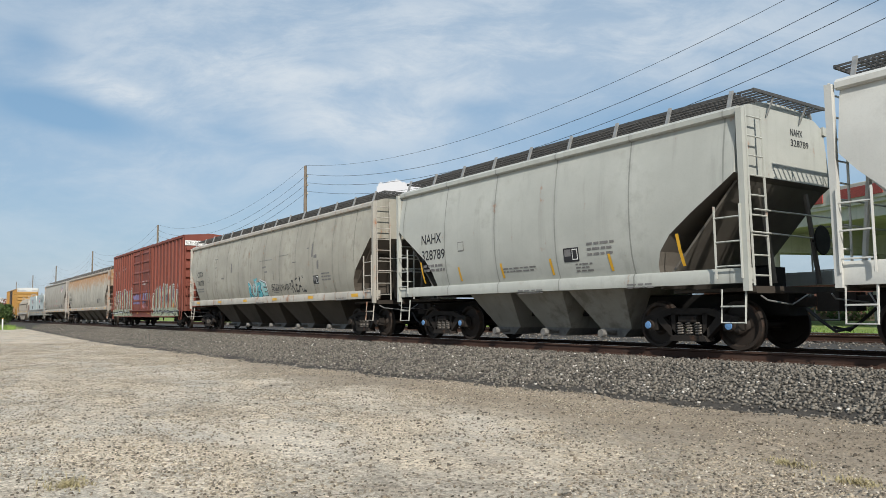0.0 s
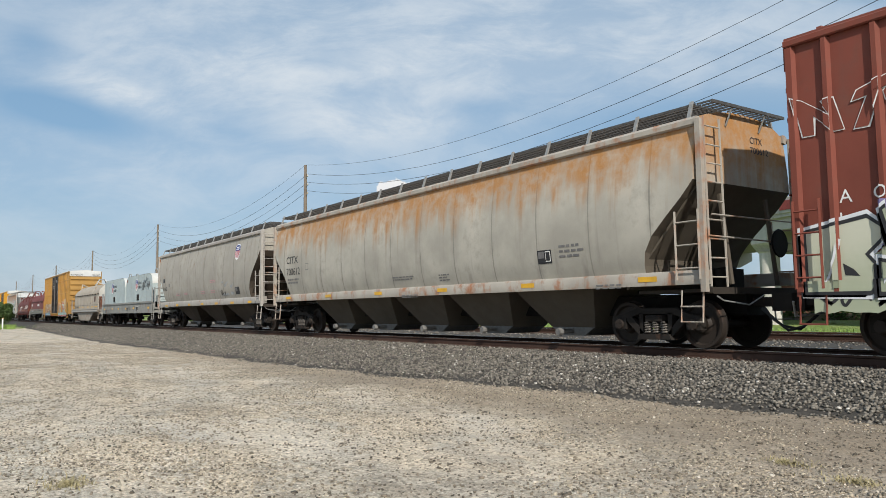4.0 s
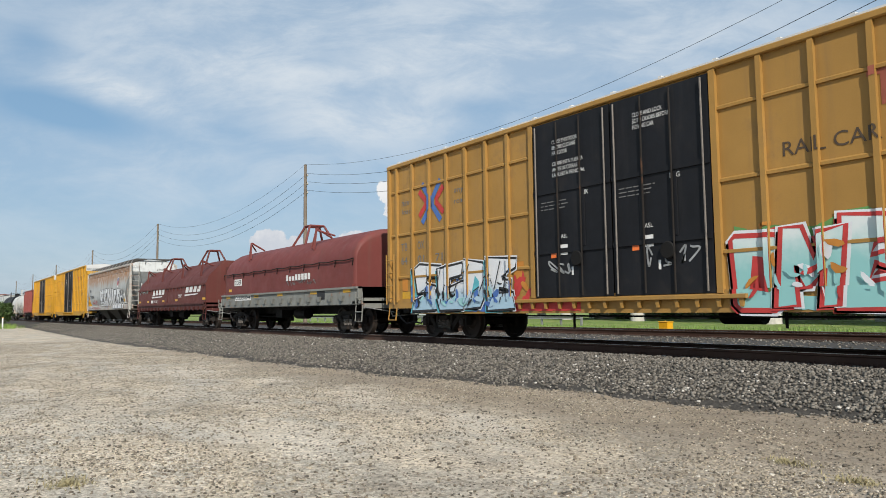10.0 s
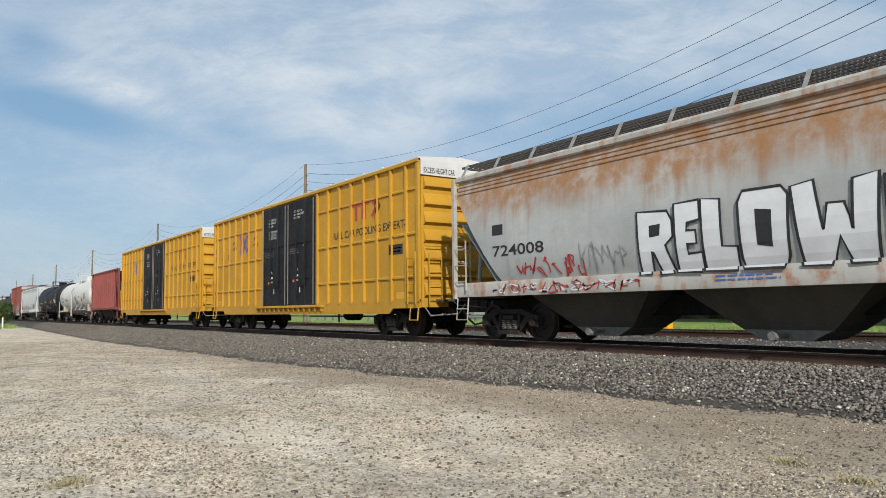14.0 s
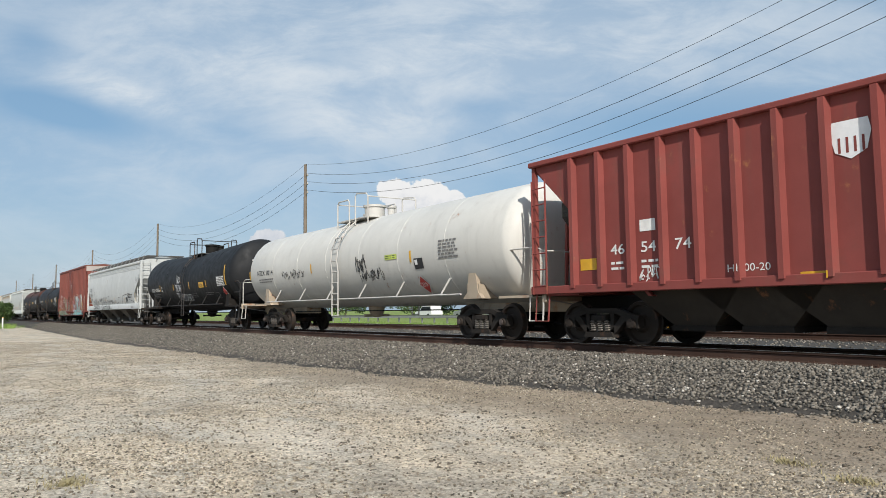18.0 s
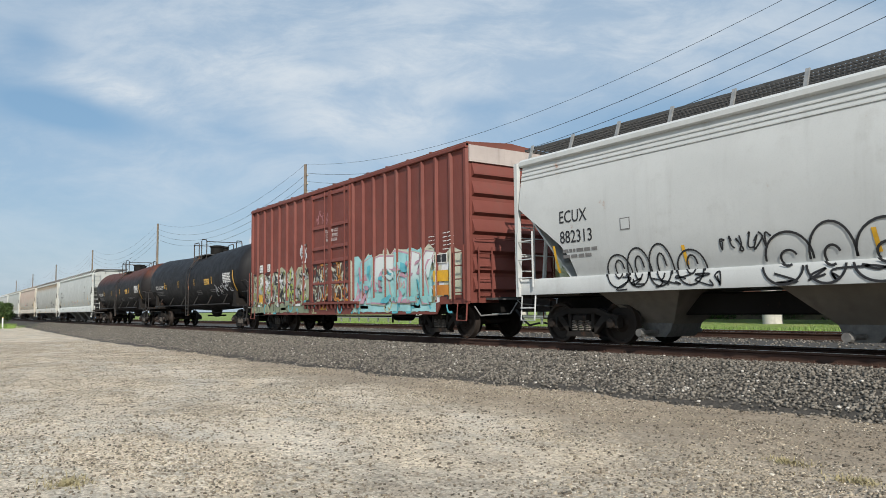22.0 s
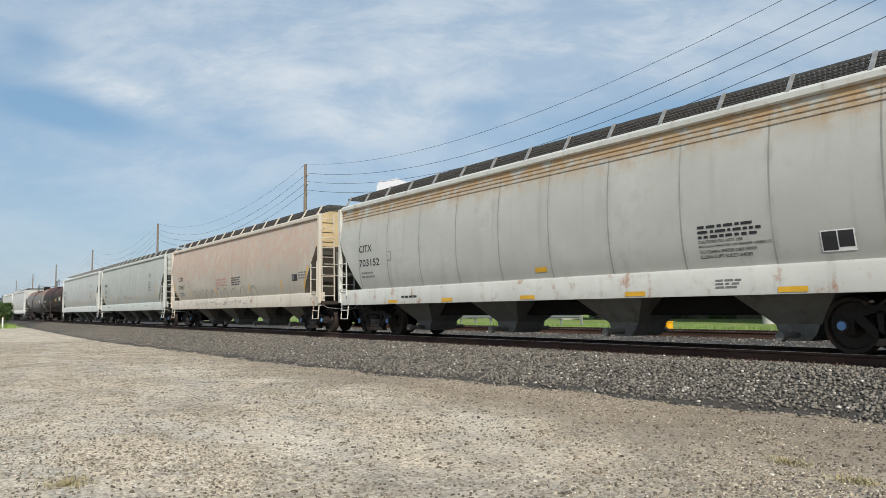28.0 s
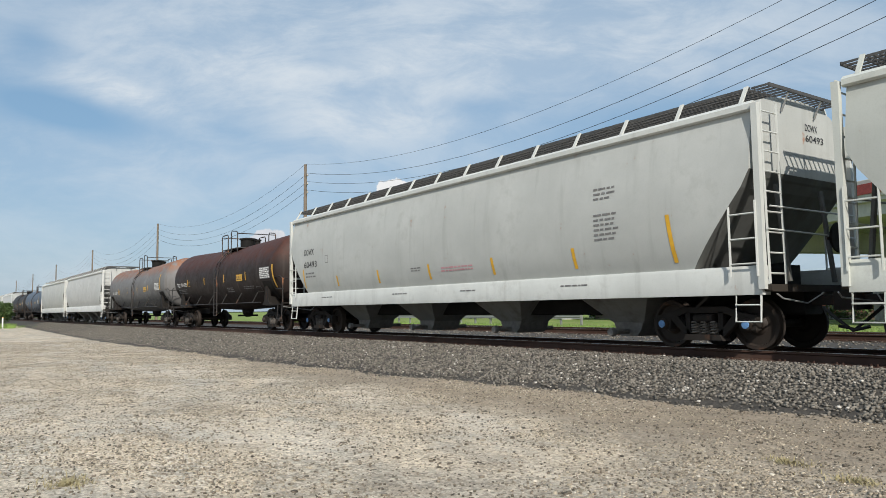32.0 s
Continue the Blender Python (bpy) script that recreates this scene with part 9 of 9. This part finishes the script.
    side.door.text("CLOSE AND LOCK", -0.45, 3.5, 0.11, M_WHTXT, 0.95, layer=8)
    side.door.text("DOORS BEFORE", -0.42, 3.34, 0.11, M_WHTXT, 0.9, layer=8)
    side.door.text("MOVING CAR", -0.38, 3.18, 0.11, M_WHTXT, 0.8, layer=8)
    side.door.tag(-1.2, 3.75, 0.9, 0.6, m["spray_pink"], 103, 4, 0.02)
    for a in (-4.5, -1.0, 2.0, 5.0):
        side.sill.block("reflector_strip", a, a + 0.5, 0.84, 0.94, M_YEL, "yellow reflective strip")
    place(car, front, rear)


def pale_hopper(front, rear, name, colour, label, mark, number, rust=0.05, band=None, ribbed=False, extra=None, bays=4, seams=0.0, grime=0.15, slope=(1.3, 3.0), caps="cap_blue", rust_colour=(0.24, 0.10, 0.045), rust_mix=0.9, x=-7.85, z=2.40, end=None, walk_coat=None):
    coat = paint(name, colour, 0.5, 0.1, grime, 0.2, rust, band, seams=seams, rust_colour=rust_colour, rust_mix=rust_mix)
    # darker copies of the body colour carry the shade under ends and bays
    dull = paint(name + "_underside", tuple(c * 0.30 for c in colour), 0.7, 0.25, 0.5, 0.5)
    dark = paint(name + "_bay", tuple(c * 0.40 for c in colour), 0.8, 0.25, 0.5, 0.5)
    edge = paint(name + "_trim", tuple(min(0.78, c * 1.25) for c in colour), 0.5, 0.12, 0.2, 0.2, rust * 0.5)
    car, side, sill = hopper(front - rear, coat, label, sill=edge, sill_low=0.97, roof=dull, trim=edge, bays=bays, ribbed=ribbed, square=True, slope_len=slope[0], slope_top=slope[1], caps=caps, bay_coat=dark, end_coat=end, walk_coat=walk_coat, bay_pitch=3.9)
    h = (front - rear) / 2
    if mark:
        side.text(mark, x, z + 0.40, 0.22, M_DKTXT, 0.80, 0.008)
        side.text(number, x, z - 0.05, 0.22, M_DKTXT, 0.21 * len(number), 0.008)
        side.bars(x + 0.1, z - 0.28, 0.8, 2, M_GRTXT, 0.05, 0.12, 3)
        end_marks(car, h, mark, number)
        side.block("data_plate", x + 1.72, x + 1.95, z + 0.05, z + 0.32, M_GRTXT, "small boxed data stencil")
        side.block("data_plate", x + 1.74, x + 1.93, z + 0.07, z + 0.30, coat, layer=1)
    if extra:
        extra(side, sill, h)
    place(car, front, rear)


def slant_strips(side, xs, tall_front=True):
    """Yellow reflective strips along the foot, leaning a little."""
    for x, z0, z1 in xs:
        side.block("reflector_strip", x, x + 0.09, z0, z1, M_YEL, "yellow reflective strip", 0, -0.12)


STRIPS = ((-8.35, 1.62, 2.3), (-5.75, 1.62, 1.97), (-3.0, 1.62, 2.02), (-0.2, 1.62, 2.04), (2.58, 1.62, 2.04), (5.35, 1.62, 2.06), (7.9, 1.6, 2.5))


def ci_words(side, sill, h):
    for i, line in enumerate(("", "", "", "CAUTION: DO NOT USE", "BOILING WATER OR SHARP OBJECTS", "TO CLEAN. ENTER CAR WITH", "CLEAN SOFT SOLED SHOES")):
        if line:
            side.text(line, 4.72, 2.16 - i * 0.088, 0.058, M_DKTXT, 0.046 * len(line), 0.01, label="small black caution words")
        else:
            side.bars(4.72, 2.16 - i * 0.088, 1.3 - 0.08 * (i % 3), 1, M_DKTXT, 0.05, 0.1, i)
    side.block("contact_panel", 0.33, 0.71, 1.60, 1.71, M_YEL, "small yellow label")
    side.block("inspection_plate", 6.90, 7.42, 1.60, 1.93, M_WHTXT, "black and white inspection stencil")
    side.block("inspection_plate", 6.92, 7.15, 1.62, 1.91, M_DKTXT, "", 1)
    side.block("inspection_plate", 7.17, 7.40, 1.66, 1.91, M_DKTXT, "", 1)
    for x in (-6.2, -3.4, -0.2, 2.95, 6.15):
        sill.block("reflector_strip", x, x + 0.5, 1.00, 1.09, M_YEL, "yellow reflective strip")
    sill.bars(-5.45, 1.14, 1.0, 1, M_DKTXT, 0.06, 0.1, 4)
    sill.bars(5.0, 1.22, 0.5, 3, M_GRTXT, 0.03, 0.06, 9)


def cc_words(side, sill, h):
    for i, body in enumerate(("CAUTION - BEFORE", "UNLOADING ATTACH", "GROUND CONNECTION")):
        side.text(body, -1.55, 2.28 - 0.13 * i, 0.085, MATS["sign_red"], 0.085 * len(body), label="small red warning words")
    for i in range(4):
        side.bars(0.56, 2.30 - 0.10 * i, 1.2, 1, M_DKTXT, 0.055, 0.1, i)
    side.block("inspection_plate", 7.35, 7.85, 1.93, 2.18, M_DKTXT, "black and white inspection stencil")
    side.block("inspection_plate", 7.40, 7.58, 1.98, 2.14, M_GRTXT, "", 1)
    side.bars(7.95, 2.20, 0.8, 3, M_GRTXT, 0.05, 0.10, 5)
    loops = []
    for k in range(11):
        c = -5.2 + (0.34 + 0.05 * k) * k
        loops.append([(c + (0.17 + 0.02 * k) * math.cos(a), 1.48 + (0.46 - 0.04 * (k % 3)) * math.sin(a)) for a in np.linspace(-0.15, math.pi, 12)])
    side.stroke("graffiti_strokes", loops, 0.028, M_GRTXT, "thin grey looping scrawl", 1)
    sill.tag(-5.2, 1.12, 8.2, 0.22, M_GRTXT, 44, 22, 0.012, "thin grey looping scrawl")
    slant_strips(side, ((-6.0, 1.6, 1.97), (-1.75, 1.6, 1.98), (2.7, 1.6, 1.98), (6.26, 1.6, 2.0)))
    side.block("reflector_strip", -8.55, -8.45, 1.62, 2.46, M_YEL, "yellow reflective strip", 0, -0.6)
    side.block("reflector_strip", 8.25, 8.36, 1.60, 2.42, M_YEL, "yellow reflective strip", 0, 0.65)


def dow_words(side, sill, h):
    for i in range(9):
        side.bars(6.0, 3.20 - 0.10 * i - (0.24 if i > 2 else 0), 0.66 - 0.06 * (i % 3), 1, M_GRTXT, 0.04, 0.1, i)
    for i in range(2):
        side.bars(0.4, 1.88 - 0.08 * i, 1.7, 1, MATS["spray_pink"], 0.04, 0.1, i)
    side.bars(-1.1, 1.95, 0.5, 2, M_GRTXT, 0.03, 0.07, 6)
    slant_strips(side, STRIPS)
    for x in (-7.0, -2.2, 1.2, 4.9):
        sill.bars(x, 1.25, 0.8, 1, M_GRTXT, 0.03, 0.06, 9)


c0_hopper(13.6, -5.6)
c1_hopper(-7.13, -18.3)
c2_hopper(-19.8, -39.2)
c3_boxcar(-40.97, -59.42)
c4_hopper(-61.05, -80.85)
c5_hopper(-82.3, -98.95)
c6_coil(-101.1, -116.4)
c7_coil(-118.9, -131.3)
yellow_boxcar(-134.33, -152.67, (0.415, 0.232, 0.062), "weathered yellow excess-height boxcar with black doors and graffiti", ("TB", "OX", "64", "01", "71"), True)
c9_coil(-154.95, -167.8)
c10_coil(-170.68, -184.97)
c11_hopper(-187.3, -203.65)
yellow_boxcar(-205.4, -223.75, (0.56, 0.30, 0.03), "clean yellow excess-height boxcar with black doors", ("TB", "OX", "64", "05", "22"), False, (-2.7, 2.4), True)
yellow_boxcar(-225.9, -244.65, (0.56, 0.30, 0.03), "bright yellow excess-height boxcar with black doors and stickers", ("TB", "OX", "64", "14", "18"), False, (-2.7, 2.4), True)
c14_open(-246.0, -256.8)
c15_tank(-256.4, -276.1)
black_tank(-276.3, -293.75, "black tank car with white sprayed words", "SRIX", "10595", paint("matt_black_tank_paint", (0.017, 0.018, 0.020), 0.6, 0.2, 0.2, 0.15, soot=(0.03, 0.027, 0.024)), prison_words, 0.3, 1.60, 2.44, 2.05)
c17_hopper(-294.8, -313.95)
c18_boxcar(-315.95, -331.5)
black_tank(-332.05, -350.05, "black tank car with yellow strips and white stencils", "TILX", "251351", paint("black_tank_paint", (0.016, 0.016, 0.018), 0.6, 0.2, 0.25, 0.15, soot=(0.03, 0.027, 0.024)), light_scrawl)
black_tank(-350.55, -368.15, "black tank car with a rusty brown crown", "TILX", "251382", paint("rust_topped_black_tank_paint", (0.019, 0.017, 0.017), 0.6, 0.2, 0.2, 0.2, 1.0, (2.9, 3.6, 0.5), rust_colour=(0.070, 0.024, 0.015), even=True, soot=(0.03, 0.027, 0.024)))
pale_hopper(-368.85, -388.35, "off_white_hopper_paint", (0.54, 0.56, 0.53), "off-white covered hopper car with yellow strips", "XOMX", "711038", extra=dow_words)
pale_hopper(-389.7, -408.35, "rust_edged_white_hopper_paint", (0.50, 0.50, 0.455), "white covered hopper car with a rusty roof edge", "CITX", "703152", 0.8, (3.35, 4.05, 0.5), True, extra=ci_words, z=2.22, seams=1.75, rust_colour=(0.27, 0.175, 0.085), walk_coat=M_GALV)
pale_hopper(-410.0, -429.2, "pink_stained_cream_hopper_paint", (0.52, 0.47, 0.39), "cream covered hopper car with faded pink stains", "CCBX", "71407", 0.75, (2.0, 3.0, 1.6), False, extra=cc_words, x=-7.95, z=2.08, end=paint("ochre_stained_end_paint", (0.60, 0.47, 0.27), 0.6, 0.2, 0.3, 0.3, 0.4), rust_colour=(0.36, 0.20, 0.14), rust_mix=0.4)
pale_hopper(-430.85, -450.0, "grey_white_hopper_paint", (0.47, 0.485, 0.445), "grey-white covered hopper car with yellow strips", "SNHX", "2533", extra=dow_words)
pale_hopper(-451.35, -470.65, "soft_white_hopper_paint", (0.515, 0.525, 0.495), "soft white covered hopper car with yellow strips", "DOWX", "60493", x=-8.29, extra=dow_words)
black_tank(-471.7, -488.0, "brown-black tank car with a rusty crown", "TILX", "331778", paint("brown_black_tank_paint", (0.034, 0.024, 0.021), 0.6, 0.2, 0.25, 0.2, 1.0, (2.6, 3.5, 0.8), rust_colour=(0.055, 0.022, 0.016), even=True))
black_tank(-488.5, -506.3, "rust-streaked grey tank car", "GATX", "20317", paint("rusty_grey_tank_paint", (0.20, 0.195, 0.19), 0.6, 0.2, 0.4, 0.4, 0.9, (3.0, 3.7, 0.8), rust_colour=(0.17, 0.075, 0.04)))
pale_hopper(-507.9, -526.6, "far_white_hopper_paint", (0.57, 0.57, 0.54), "white covered hopper car far down the train", "", "", bays=4)
pale_hopper(-527.9, -546.4, "far_cream_hopper_paint", (0.55, 0.55, 0.51), "off-white covered hopper car far down the train", "", "", bays=4)
black_tank(-547.6, -566.5, "blue-grey tank car far down the train", "GATX", "", paint("blue_grey_tank_paint", (0.10, 0.13, 0.17), 0.55, 0.2, 0.3, 0.2))
black_tank(-567.1, -585.5, "black tank car far down the train", "UTLX", "", paint("far_black_tank_paint", (0.028, 0.028, 0.03), 0.55, 0.2, 0.3, 0.2))
pale_hopper(-587.0, -606.0, "last_white_hopper_paint", (0.56, 0.57, 0.55), "pale covered hopper car at the tail in view", "", "", bays=4)
pale_hopper(-607.6, -626.3, "tail_grey_hopper_paint", (0.50, 0.50, 0.47), "pale grey covered hopper car at the tail in view", "", "", bays=4)


# ---- what moves ----
def motions():
    times = [2.0 * i for i in range(17)]
    for car, s in CARS:
        walk(car, [(t, pose(s + run(t), 0, 0)) for t in times])
    # all wheels turn alike, so they share one turning
    lead = WHEELS[0]
    walk(lead, [(i / FPS, pose(0, 0, 0, 0, math.degrees(run(i / FPS) / WHEEL_R) % 360, 0)) for i in range(int(SECONDS * FPS) + 1)])
    action, slot = lead.animation_data.action, lead.animation_data.action_slot
    for ws in WHEELS[1:]:
        ws.rotation_mode = "QUATERNION"
        ws.animation_data_create()
        ws.animation_data.action = action
        ws.animation_data.action_slot = slot


motions()
